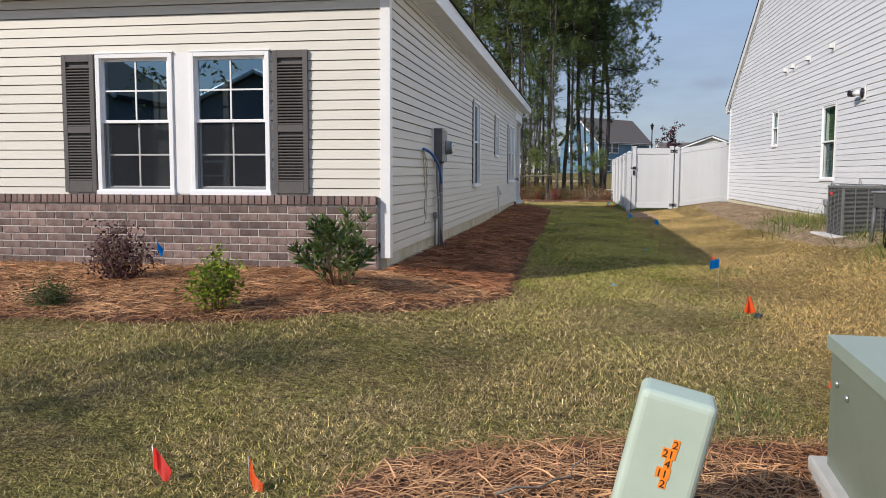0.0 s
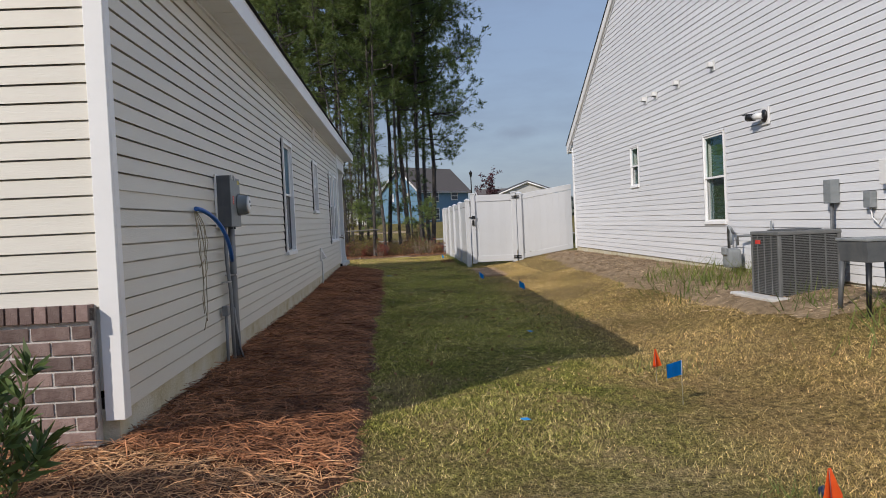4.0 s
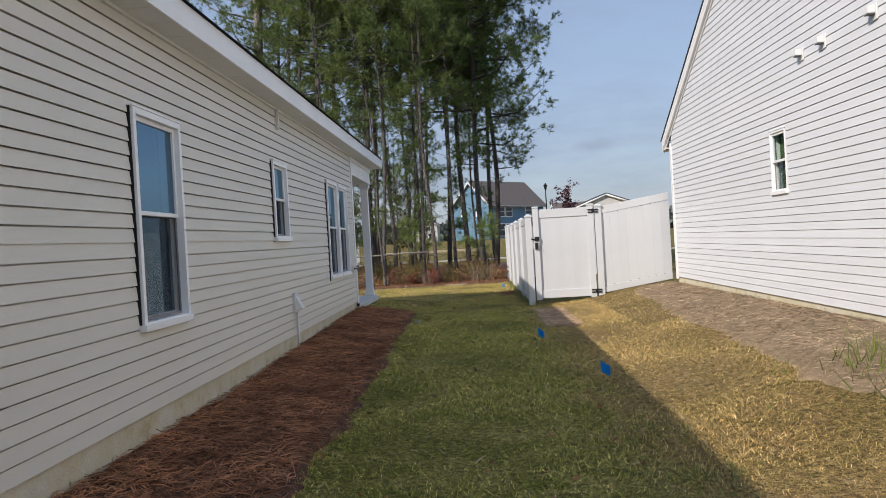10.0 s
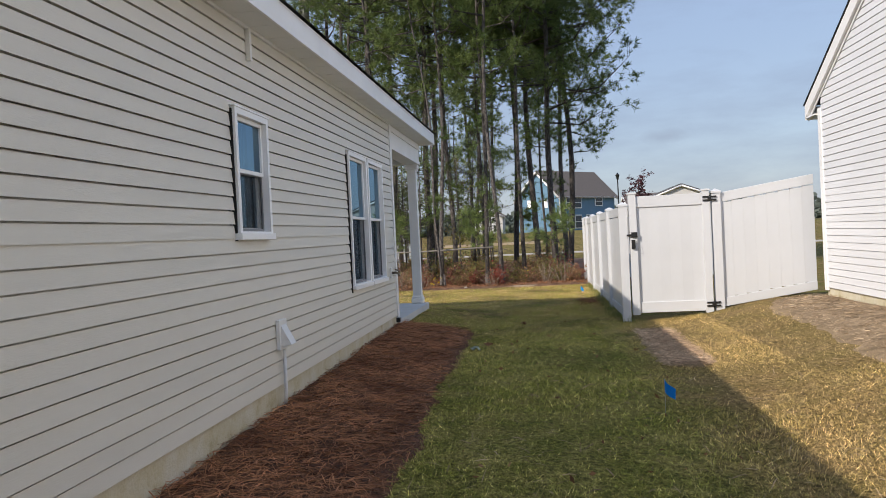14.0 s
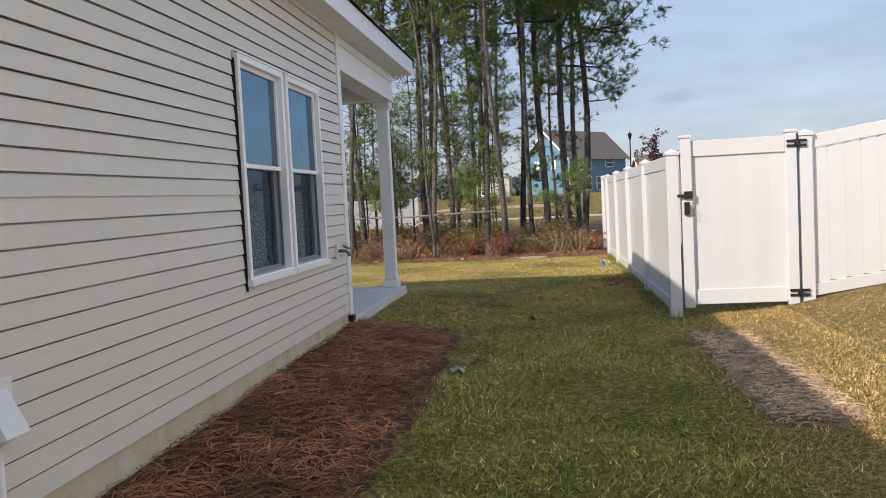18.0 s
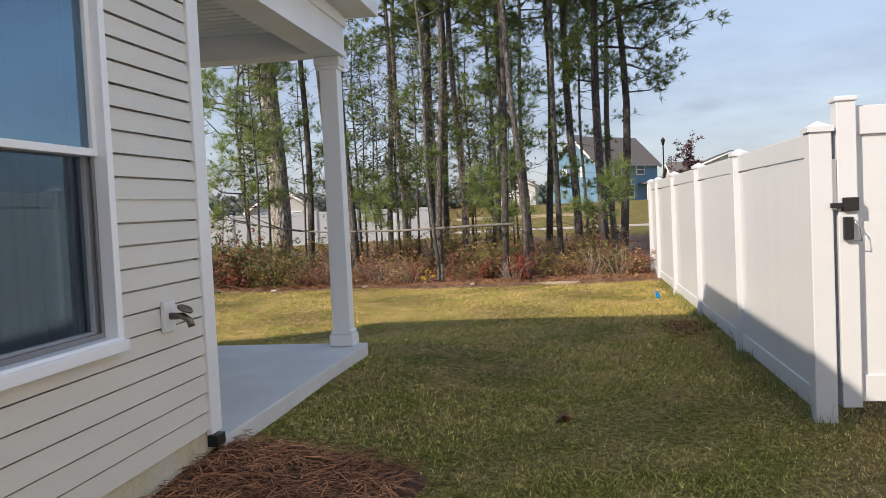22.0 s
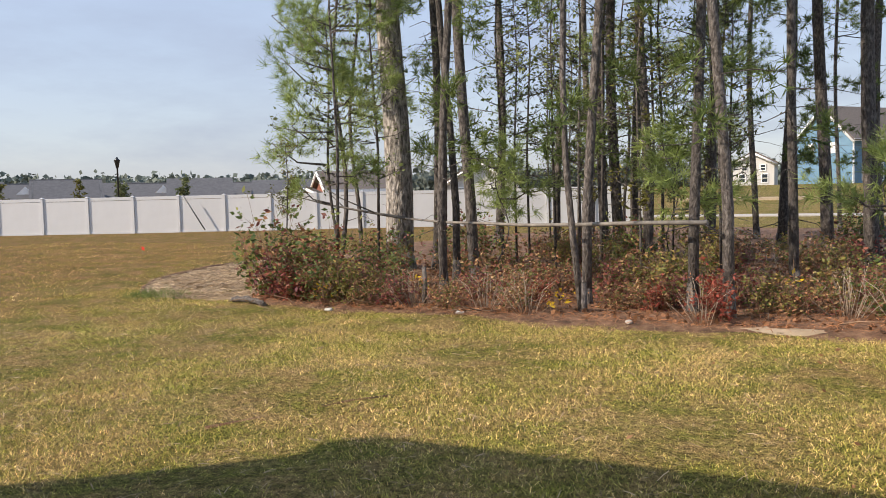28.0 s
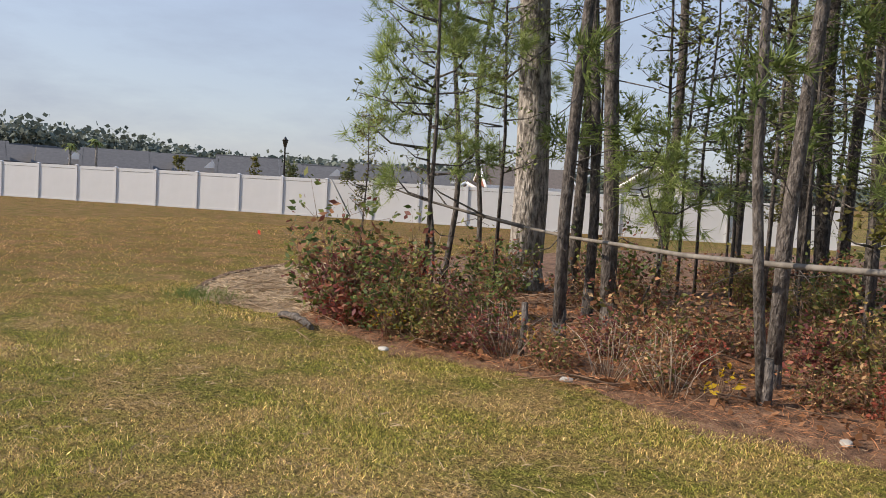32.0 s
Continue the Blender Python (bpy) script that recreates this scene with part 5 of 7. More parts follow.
# young pines and leafy saplings along the edge of the woods
SAPS = [pine("young_pine", 7.2, 0.045, 41, 0.25, 1.25, 2.1, M["needles_y"], 0.01, per=26, low=4, needle=0.22, rate=2.3, fine=0.0052),
        pine("young_pine", 4.2, 0.030, 42, 0.22, 0.7, 2.6, M["needles_y"], 0.02, per=26, low=3, needle=0.22, rate=3.2, fine=0.0052)]
for k, p in enumerate(SAPS):
    tagged(p, ["slim young pine with bright green needles", "small young pine with bright green needles"][k], "tree", "young pines")
used = [False, False]
for k, (x, y, v) in enumerate([(-5.85, 30.4, 0), (-6.3, 31.9, 0), (-5.15, 29.2, 1), (-2.7, 39.0, 0), (-0.6, 40.4, 0)]):
    m = pose(x, y, gz(x, y), rz=k * 77)
    if not used[v]:
        SAPS[v].matrix_basis, used[v] = m, True
    else:
        copy_thing(SAPS[v], m)
GUMS = [broad("sapling", "slender sapling with small green leaves", 5.8, 0.032, 61, 18, 0.085, M["leaf_lime"], M["bark"], spread=1.2),
        broad("sapling", "slender sapling with yellowing leaves", 3.8, 0.024, 62, 27, 0.065, M["leaf_olive"], M["bark"], spread=0.75),
        broad("sapling", "slender leaning sapling with dark green leaves", 5.6, 0.028, 63, 15, 0.08, M["leaf_green"], M["bark"], spread=1.15)]
used = [False] * 3
for k, (x, y, v) in enumerate([(-4.75, 28.6, 2), (-0.35, 29.2, 1), (-5.35, 28.25, 1), (-1.4, 31.2, 2), (-5.5, 31.2, 0), (0.3, 34.5, 2), (-3.7, 33.6, 2), (-5.9, 35.0, 0), (0.4, 31.6, 1)] + [(float(x), float(y), int(v)) for x, y, v in zip(rng.uniform(-4.4, 2.2, 22), rng.uniform(31.0, 42.0, 22), rng.choice([0, 2, 2, 1], 22)) if x < 1.7 - 0.084 * (y - 15)]):
    m = pose(x, y, gz(x, y), rz=k * 101)
    if not used[v]:
        GUMS[v].matrix_basis, used[v] = m, True
    else:
        q = copy_thing(GUMS[v], m)
        q.scale = (0.6, 0.6, 0.6) if y < 28.4 else (1, 1, 1)
# a small bright pine in the undergrowth and feathery shoots on the trunks beside it
TUFT = [pine("pine_sapling", 2.1, 0.014, 45, 0.45, 0.35, 3.2, M["needles_y"], 0.03, per=26, needle=0.22, rate=4.0, fine=0.005)]
tagged(TUFT[0], "waist-high pine sapling with bright green needles", "tree", "young pines")
TUFT[0].matrix_basis = pose(2.5, 29.3, gz(2.5, 29.3))
for x, y, a in ((0.15, 29.0, 190), (-2.4, 29.3, 300)):
    copy_thing(TUFT[0], pose(x, y, gz(x, y), rz=a))
# undergrowth
BUSH = [bush("bush", "rusty brown undergrowth with thin stems", 1.2, 0.85, 800, 0.075, 71, M["mix_rust"], 22, bare=0.15),
        bush("bush", "olive green undergrowth with thin stems", 1.2, 1.0, 850, 0.075, 72, M["mix_olive"], 20, bare=0.15),
        bush("bush", "red leafed undergrowth in autumn colour", 0.9, 0.95, 620, 0.078, 73, M["leaf_red"], 16, bare=0.2),
        bush("bush", "dull green leafy undergrowth", 1.3, 1.15, 1300, 0.082, 74, M["mix_green"], 22, bare=0.08),
        bush("bush", "tangle of pale bare stems with a few dead leaves", 1.3, 0.95, 120, 0.05, 75, M["leaf_brown"], 20, bare=0.3, twig="twig_pale"),
        bush("bush", "low bush with scattered yellow leaves", 0.7, 0.7, 26, 0.085, 76, M["leaf_yellow"], 12, bare=0.5),
        bush("bush", "low thicket of plum red leaves", 1.1, 0.7, 950, 0.075, 77, M["mix_plum"], 20, bare=0.1)]
for p in BUSH:
    p["group"] = "undergrowth at the edge of the woods"
used = [False] * len(BUSH)
rb_ = np.random.default_rng(5)
ROW = [(-5.35, 27.95, 3, 1.35), (-5.05, 27.72, 6, 1.25), (-5.3, 27.75, 6, 1.1), (-5.45, 28.3, 0, 1.3), (-4.75, 27.7, 3, 1.15), (-4.9, 27.55, 2, 0.7), (-4.55, 27.9, 1, 1.25), (-4.3, 27.5, 3, 0.95), (-5.0, 28.6, 2, 1.1), (-3.9, 27.45, 1, 1.05), (-3.5, 27.4, 0, 0.8), (-4.15, 27.9, 6, 1.1), (-3.6, 28.1, 3, 0.9), (-3.15, 27.45, 6, 0.8), (-2.9, 27.45, 4, 0.8), (-2.4, 27.4, 0, 0.75), (-1.9, 27.4, 4, 0.8), (-1.5, 27.5, 0, 0.75), (-1.3, 27.25, 4, 0.8), (-0.35, 27.75, 0, 0.6), (0.0, 27.9, 0, 0.8), (0.35, 28.0, 6, 0.9), (0.70, 27.05, 4, 0.75), (0.82, 27.2, 2, 0.9), (0.3, 28.3, 1, 0.9), (0.1, 27.7, 2, 0.6), (1.3, 27.9, 1, 0.8), (1.7, 27.9, 0, 0.8), (2.1, 27.8, 4, 0.9), (2.6, 27.6, 4, 0.9), (2.9, 27.8, 0, 0.9), (2.45, 28.1, 3, 0.8), (-3.0, 27.9, 5, 1.0), (-4.25, 27.3, 5, 0.9), (-0.98, 27.3, 5, 0.8), (1.5, 28.4, 5, 1.0), (-0.2, 28.6, 1, 0.9), (-1.8, 28.2, 0, 0.9), (-2.3, 28.2, 6, 0.8), (-1.4, 28.1, 2, 0.6), (2.0, 28.6, 1, 0.9), (2.95, 28.3, 2, 0.7), (1.0, 28.4, 6, 0.8), (-0.6, 28.9, 6, 0.9)]
ROW += [(float(rb_.uniform(-6.2, 3.0)), float(rb_.uniform(28.8, 36.0)), int(rb_.choice([0, 0, 1, 1, 3, 4, 6, 3])), float(rb_.uniform(0.6, 1.2))) for _ in range(48)]
for k, (x, y, v, sc) in enumerate(ROW):
    sc *= 0.8 if y < 28.3 and x > -3.8 else 0.9
    x += 0.12 if x < -3.8 else 0.0
    sc *= 0.8 if -4.7 < x < -3.3 and y < 28.3 else 1.0
    m = pose(x, y, gz(x, y) + 0.03, rz=k * 83) @ Matrix.Diagonal((sc, sc, sc, 1))
    if not used[v]:
        BUSH[v].matrix_basis, used[v] = m, True
    else:
        q = copy_thing(BUSH[v], pose(x, y, gz(x, y) + 0.03, rz=k * 83))
        q.scale = (sc, sc, sc)
# pale scraps and a broken stub at the edge of the lawn
for k, (x, y, sx) in enumerate(((-3.8, 26.87, 0.06), (-2.1, 27.1, 0.06), (-0.05, 26.95, 0.06))):
    bm = bmesh.new()
    bmesh.ops.create_icosphere(bm, subdivisions=2, radius=1.0)
    for v in bm.verts:
        v.co *= 1 + 0.3 * noise.noise(v.co * 1.7 + Vector((k * 5.0, 0, 0)))
        v.co = Vector((v.co.x * sx, v.co.y * sx * 0.7, max(v.co.z, -0.5) * sx * 0.4))
    thing("stone", "small pale stone at the edge of the lawn", "stone", pose(x, y, gz(x, y) + 0.05, rz=50 * k), bm=bm, material=M["concrete"])
bm = bmesh.new()
rod(bm, [(-2.78, 27.5, 0.0), (-2.76, 27.52, 0.36), (-2.78, 27.53, 0.55)], 0.032, 7, 0.028)
thing("stump", "thin dark broken stub among the bushes", "stump", bm=bm, material=M["bark"])
# pole tied across the trunks, thinning to a branch
rl = bmesh.new()
rod(rl, [(0.72, 27.32, 1.10), (0.0, 27.58, 1.09), (-0.72, 27.72, 1.07), (-1.6, 28.1, 1.05), (-2.4, 28.6, 1.06), (-3.3, 29.3, 1.05), (-4.2, 29.8, 1.10)], 0.027, 8, 0.016)
rail = thing("pole_rail", "long weathered wooden pole lying across the tree trunks", "pole", bm=rl, material=M["rail_wood"])
rb2 = bmesh.new()
rod(rb2, [(-4.2, 29.8, 1.10), (-4.9, 29.7, 1.22), (-5.5, 29.5, 1.35), (-6.0, 29.3, 1.5)], 0.028, 6, 0.008)
rod(rb2, [(-4.7, 29.72, 1.19), (-5.1, 29.3, 1.45), (-5.4, 29.0, 1.75)], 0.014, 5, 0.004)
rod(rb2, [(-5.2, 29.6, 1.28), (-5.7, 29.8, 1.6)], 0.012, 5, 0.004)
part("branch_end", rb2, M["rail_wood"], rail)
# fallen log and trimmings
lg = bmesh.new()
rod(lg, [(-5.78, 27.46, 0.03), (-5.6, 27.40, 0.06), (-5.4, 27.32, 0.075), (-5.2, 27.25, 0.06), (-5.0, 27.15, 0.03)], 0.042, 9, 0.032)
bmesh.ops.subdivide_edges(lg, edges=lg.edges[:], cuts=2, use_grid_fill=True)
for v in lg.verts:
    v.co += Vector(noise.noise_vector(v.co * 9.0)) * 0.028
thing("log", "short dark log at the edge of the bushes", "log", bm=lg, material=M["bark"])
# dead twigs and forest clutter on the ground
tw = bmesh.new()
rt = np.random.default_rng(8)
for _ in range(260):
    x, y = rt.uniform(-5.5, 3.0), rt.uniform(27.0, 32.5)
    a, L = rt.uniform(0, 6.28), rt.uniform(0.2, 1.0)
    z = gz(x, y) + 0.07
    rod(tw, [(x, y, z), (x + 0.5 * L * math.cos(a), y + 0.5 * L * math.sin(a), z + rt.uniform(0, 0.12)), (x + L * math.cos(a + 0.3), y + L * math.sin(a + 0.3), z + rt.uniform(-0.02, 0.1))], 0.008, 4, 0.003)
thing("fallen_twigs", "dry fallen twigs scattered on the forest floor", "twigs", kind="stuff", bm=tw, material=M["twig"])

# ---------------------------------------------------------------- front of the house
def brick_wall():
    """Brick skirt under the front windows: running bond with a rowlock cap."""
    wall = thing("brick_skirt", "low brown brick skirt with a rowlock cap under the windows", "brick wall", kind="structure", bm=boxes((-6.6, -0.098, -0.25, -0.092, -0.001, 0.805)), material=M["mortar"])
    L, H, J = 0.2, 0.0765, 0.0125
    full = put_mesh("brick", boxes((0, -0.105, 0, L - J, -0.07, H - J), bevel=0.003), M["brick"])
    half = put_mesh("brick", boxes((0, -0.105, 0, L / 2 - J, -0.07, H - J), bevel=0.003), M["brick"])
    rowl = put_mesh("brick", boxes((0, -0.125, 0, 0.058, -0.03, 0.085), bevel=0.003), M["brick"])
    rr = random.Random(3)
    n = 0
    for c in range(8):
        x = -0.092 - L + J
        z = 0.118 + c * H
        if c % 2:
            part("brick", half, None, wall, m=Matrix.Translation((-0.092 - L / 2 + J, 0, z)))
            x -= L / 2
        while x > -5.3 and n < 214:
            part("brick", full, None, wall, m=Matrix.Translation((x + rr.uniform(-0.001, 0.001), rr.uniform(-0.002, 0.002), z)))
            x -= L
            n += 1
    for k in range(76):
        part("brick", rowl, None, wall, m=Matrix.Translation((-0.092 - 0.058 - k * 0.068, rr.uniform(-0.002, 0.002), 0.732)) @ Matrix.Rotation(radians(-4), 4, "X"))
    return wall


def shutter(x):
    """Louvred vinyl shutter in two panels."""
    sh = thing("shutter", "dark grey louvred vinyl shutter beside the window", "shutter", pose(x, -0.018, 0.845), group="window shutters")
    w, h = 0.355, 1.39
    part("frame", boxes((0, -0.035, 0, 0.05, 0, h), (w - 0.05, -0.035, 0, w, 0, h), (0.05, -0.035, h - 0.075, w - 0.05, 0, h), (0.05, -0.035, 0, w - 0.05, 0, 0.12), (0.05, -0.035, 0.60, w - 0.05, 0, 0.67), bevel=0.004), M["shutter"], sh)
    part("back_panel", boxes((0.05, -0.006, 0.12, w - 0.05, -0.001, h - 0.075)), M["shutter"], sh)
    sl = put_mesh("slat", boxes((0.05, -0.036, 0, w - 0.05, -0.006, 0.006)), M["shutter"])
    for z0, z1 in ((0.13, 0.60), (0.68, h - 0.08)):
        n = int((z1 - z0) / 0.029)
        for k in range(n):
            part("slat", sl, None, sh, m=Matrix.Translation((0, 0, z0 + k * 0.029)) @ Matrix.Rotation(radians(38), 4, "X") @ Matrix.Translation((0, 0.0, 0.012)))
    return sh


brick_wall()
shutter(-1.137)
shutter(-3.392)


def shrub(name, label, x, y, w, h, n, leaf, seed, material, slim=0.45, stems=18, bare=0.0):
    b = bush(name, label, w, h, n, leaf, seed, material, stems, "shrub", slim, bare)
    b.matrix_basis = pose(x, y, gz(x, y) + 0.02)
    return b


def whorl_shrub(x, y, w, h, seed):
    """Stems that fork from a leafy base, each with whorls of long narrow leaves towards its tip."""
    r = np.random.default_rng(seed)
    b = thing("shrub", "upright green shrub with long narrow leaves in whorls", "shrub", pose(x, y, gz(x, y) + 0.02))
    bm = bmesh.new()
    cs, ds = [], []
    for k in range(21):
        a, out = r.uniform(0, math.tau), r.uniform(0.0, 1.0)
        low = k % 3 == 0
        base = Vector((0.05 * math.cos(a), 0.05 * math.sin(a), -0.04))
        H = h * (r.uniform(0.3, 0.5) if low else r.uniform(0.6, 1.0) * (1 - 0.2 * out))
        R = w * 0.5 * (0.65 + 0.5 * out if low else 0.95 * out)
        tip = Vector((R * math.cos(a), R * math.sin(a), H))
        mid = base.lerp(tip, 0.5) + Vector(r.normal(0, 0.03, 3))
        rod(bm, [base, mid, tip], 0.0045, 5, 0.002)
        up = ((tip - mid).normalized() + Vector((0, 0, 0.5))).normalized()
        for q, n in ((tip, 17), (tip.lerp(mid, 0.35), 12), (tip.lerp(mid, 0.75), 8), (mid.lerp(base, 0.25), 3)):
            for i in range(n):
                d = Vector(r.normal(0, 1, 3))
                d = (d - up * d.dot(up)).normalized() * 0.8 + up * r.uniform(0.2, 1.3)
                cs.append(tuple(q + up * r.uniform(-0.03, 0.03)))
                ds.append(tuple(d.normalized()))
    tagged(part("stemwork", bm, M["twig"], b), kind="stuff")
    tagged(part("foliage", leaf_mesh("foliage", np.array(cs), 0.115, seed + 5, M["leaf_shrub"], slim=0.25, d=np.array(ds)), None, b), kind="stuff")
    return b


whorl_shrub(-0.16, -1.12, 0.72, 0.66, 81)
shrub("shrub", "rounded plum-coloured shrub in the straw bed", -2.2, -1.05, 0.62, 0.52, 1900, 0.034, 82, M["leaf_plum"], 0.6, 34)
shrub("shrub", "small yellow-green shrub with a thin lower half in the straw bed", -0.83, -2.1, 0.36, 0.44, 1300, 0.04, 83, M["leaf_fresh"], 0.6, 13, 0.45)
shrub("shrub", "low dark green juniper in the straw bed", -2.15, -2.12, 0.30, 0.16, 1500, 0.042, 84, M["leaf_juniper"], 0.2, 20)


def marker_flag(label, x, y, material, h=0.33, turn=0.0, droop=0.0, tent=False, size=0.11):
    """A plastic flag on a thin wire stuck into the ground."""
    f = thing("marker_flag", label, "marker flag", pose(x, y, gz(x, y), rz=turn), group="utility marker flags")
    st = bmesh.new()
    rod(st, [(0, 0, -0.05), (0.004, 0, h * 0.5), (0, 0.003, h)], 0.0016, 5)
    part("wire", st, M["steel"], f)
    fl = bmesh.new()
    rows = []
    for i in range(7):
        if tent:
            u = i / 3 - 1
            rows.append([fl.verts.new((0.008 * u, 0.0, h)), fl.verts.new((0.05 * u, 0.03 * math.cos(u * 4.2), h - 0.145 + 0.03 * abs(u)))])
            continue
        u = i / 6
        o = 0.012 * math.sin(u * 5 + x * 3)
        rows.append([fl.verts.new((u * size * (1 - 0.3 * droop), o, h - 0.005 - droop * u * 0.11)), fl.verts.new((u * size * (1 - 0.5 * droop), o + 0.012 * u, h - 0.10 - droop * u * 0.09))])
    for a, b in zip(rows, rows[1:]):
        fl.faces.new((a[0], b[0], b[1], a[1])).smooth = True
    bmesh.ops.solidify(fl, geom=list(fl.faces), thickness=0.0008)
    part("flag", fl, material, f)
    return f


for lab, x, y, mt, h, turn, dr in [("red marker flag in the front lawn", 0.07, -4.66, "flag_r", 0.16, 25, 1.0), ("orange marker flag at the edge of the straw bed", 0.49, -4.65, "flag_o", 0.13, -20, 0.9),
                                   ("orange marker flag folded like a tent by the shadow corner", 3.325, 1.70, "flag_o", 0.25, 35, 1.0), ("blue marker flag near the lot line", 3.27, 0.96, "flag_b", 0.31, 145, 0.3), ("orange marker flag folded like a tent in the sunny lawn", 3.176, -1.05, "flag_o", 0.22, 15, 1.0), ("orange marker flag folded like a tent by the transformer", 3.27, -3.01, "flag_o", 0.165, -10, 1.0),
                                   ("blue marker flag in the shaded lawn", 2.93, 11.01, "flag_b", 0.26, -40, 0.6), ("blue marker flag at the edge of the shade", 3.24, 7.98, "flag_b", 0.30, -50, 0.5), ("blue marker flag by the fence", 2.91, 24.1, "flag_b", 0.15, 20, 0.8), ("red marker flag in the far lawn", -15.0, 35.0, "flag_r", 0.25, 0, 0.4), ("blue marker flag against the brick wall", -2.12, -0.55, "flag_b", 0.33, 80, 0.9)]:
    marker_flag(lab, x, y, M[mt], h, turn, dr, "tent" in lab)
# little blue scraps lying in the shaded lawn
for x, y in ((2.2, 0.75), (2.8, 4.3)):
    sc = bmesh.new()
    box(sc, -0.028, -0.02, 0, 0.028, 0.02, 0.003)
    thing("flag_scrap", "scrap of blue marker flag lying in the grass", "scrap", pose(x, y, gz(x, y) + 0.035, 8, 5, 30), bm=sc, material=M["flag_b"])

# dark lid in the grass beside the flag
vl = bmesh.new()
lathe(vl, [(0.0, 0.025), (0.024, 0.023), (0.033, 0.015), (0.036, -0.02)], 16)
thing("valve_lid", "small dark blue valve lid in the grass beside the flag", "valve lid", pose(3.31, -0.76, gz(3.31, -0.76) + 0.015), bm=vl, material=M["lid_blue"])
# crumpled pale film and dead sprigs in the shaded lawn
for x, y, sc, mt, lab in ((1.20, 14.67, 0.055, "scrap_pale", "crumpled scrap of pale plastic film in the grass"), (1.33, 15.06, 0.05, "leaf_brown", "curled dead leaf in the grass"), (1.72, 17.47, 0.05, "leaf_brown", "curled dead leaf in the grass")):
    fm = bmesh.new()
    bmesh.ops.create_grid(fm, x_segments=7, y_segments=7, size=sc)
    for v in fm.verts:
        v.co.z += 0.045 * noise.noise(v.co * 24 + Vector((x * 9, y, 0)))
        v.co.x *= 0.75 + 0.5 * noise.noise(v.co * 9 + Vector((0, x, 0)))
    bmesh.ops.solidify(fm, geom=list(fm.faces), thickness=0.001)
    thing("litter_scrap", lab, "scrap", pose(x, y, gz(x, y) + 0.03, rz=x * 90), bm=fm, material=M[mt])

# telephone pedestal, leaning
ped = thing("utility_pedestal", "leaning pale mint plastic pedestal with orange number stickers", "pedestal", pose(2.055, -4.86, gz(2.055, -4.86) - 0.05, 0, 13, -6))
pb_ = bmesh.new()
box(pb_, -0.132, -0.10, -0.1, 0.132, 0.10, 0.62)
bmesh.ops.bevel(pb_, geom=list(pb_.edges), offset=0.028, segments=4, profile=0.5, affect="EDGES")
bmesh.ops.recalc_face_normals(pb_, faces=pb_.faces)
part("body", pb_, M["mint"], ped)


def text_part(txt, size, m, parent, material, name="lettering"):
    cu = bpy.data.curves.new(name, "FONT")
    cu.body = txt
    cu.size = size
    cu.extrude = 0.0004
    tmp = bpy.data.objects.new(name, cu)
    me = bpy.data.meshes.new_from_object(tmp)
    bpy.data.objects.remove(tmp)
    me.materials.clear()
    me.materials.append(material)
    return part(name, me, None, parent, m=m)


for k, (ch, dx) in enumerate((("2", 0.026), ("21", 0.012), ("4", 0.016), ("11", 0.008), ("2", 0.016))):
    z = 0.44 - k * 0.036
    w = 0.024 * len(ch)
    stk = part("sticker", boxes((dx - w / 2, -0.1025, z, dx + w / 2, -0.1005, z + 0.036)), M["sticker"], ped)
    text_part(ch, 0.038, Matrix.Translation((dx - w / 2 + 0.002, -0.1032, z + 0.004)) @ Matrix.Rotation(radians(90), 4, "X"), stk, M["ink"])
# pad-mounted transformer
tf = thing("transformer_box", "grey-green pad-mounted transformer cabinet on a concrete pad", "transformer", pose(2.86, -4.28, gz(3.2, -4.7), rz=-4))
part("pad", boxes((-0.055, -1.15, -0.15, 1.1, 0.1, 0.12), bevel=0.015), M["concrete"], tf)
part("cabinet", boxes((0, -0.95, 0.06, 0.95, 0, 0.60), bevel=0.01), M["green_metal"], tf)
lid = bmesh.new()
prof = [(0.015, 0.60), (0.015, 0.655), (-0.97, 0.655), (-0.97, 0.60)]
A = [lid.verts.new((-0.015, y, z)) for y, z in prof]
B = [lid.verts.new((0.965, y, z)) for y, z in prof]
lid.faces.new(A), lid.faces.new(B[::-1])
for i in range(4):
    lid.faces.new((A[i], B[i], B[(i + 1) % 4], A[(i + 1) % 4]))
bmesh.ops.recalc_face_normals(lid, faces=lid.faces)
part("lid", lid, M["green_lid"], tf)
for y in (-0.14, -0.30):
    bt = bmesh.new()
    lathe(bt, [(0.014, 0), (0.014, 0.006), (0.009, 0.012)], 10, pose(-0.001, y, 0.50 + 0.1 * y, 0, -90, 0))
    part("bolt", bt, M["steel"], tf)
# dead roots lying in the round bed
rt_ = bmesh.new()
for k in range(7):
    r9 = random.Random(40 + k)
    x, y = 1.05 + 0.08 * k, -5.0 + 0.05 * k
    pts = [(x, y, gz(x, y) + 0.06)]
    a = r9.uniform(-0.6, 0.6)
    for i in range(6):
        x, y = x + 0.09 * math.cos(a), y + 0.09 * math.sin(a)
        a += r9.uniform(-0.7, 0.7)
        pts.append((x, y, gz(x, y) + 0.06 + r9.uniform(0, 0.03)))
    rod(rt_, pts, 0.006, 5, 0.003)
thing("dead_roots", "pale dead roots lying on the pine straw", "roots", kind="stuff", bm=rt_, material=M["rail_wood"])

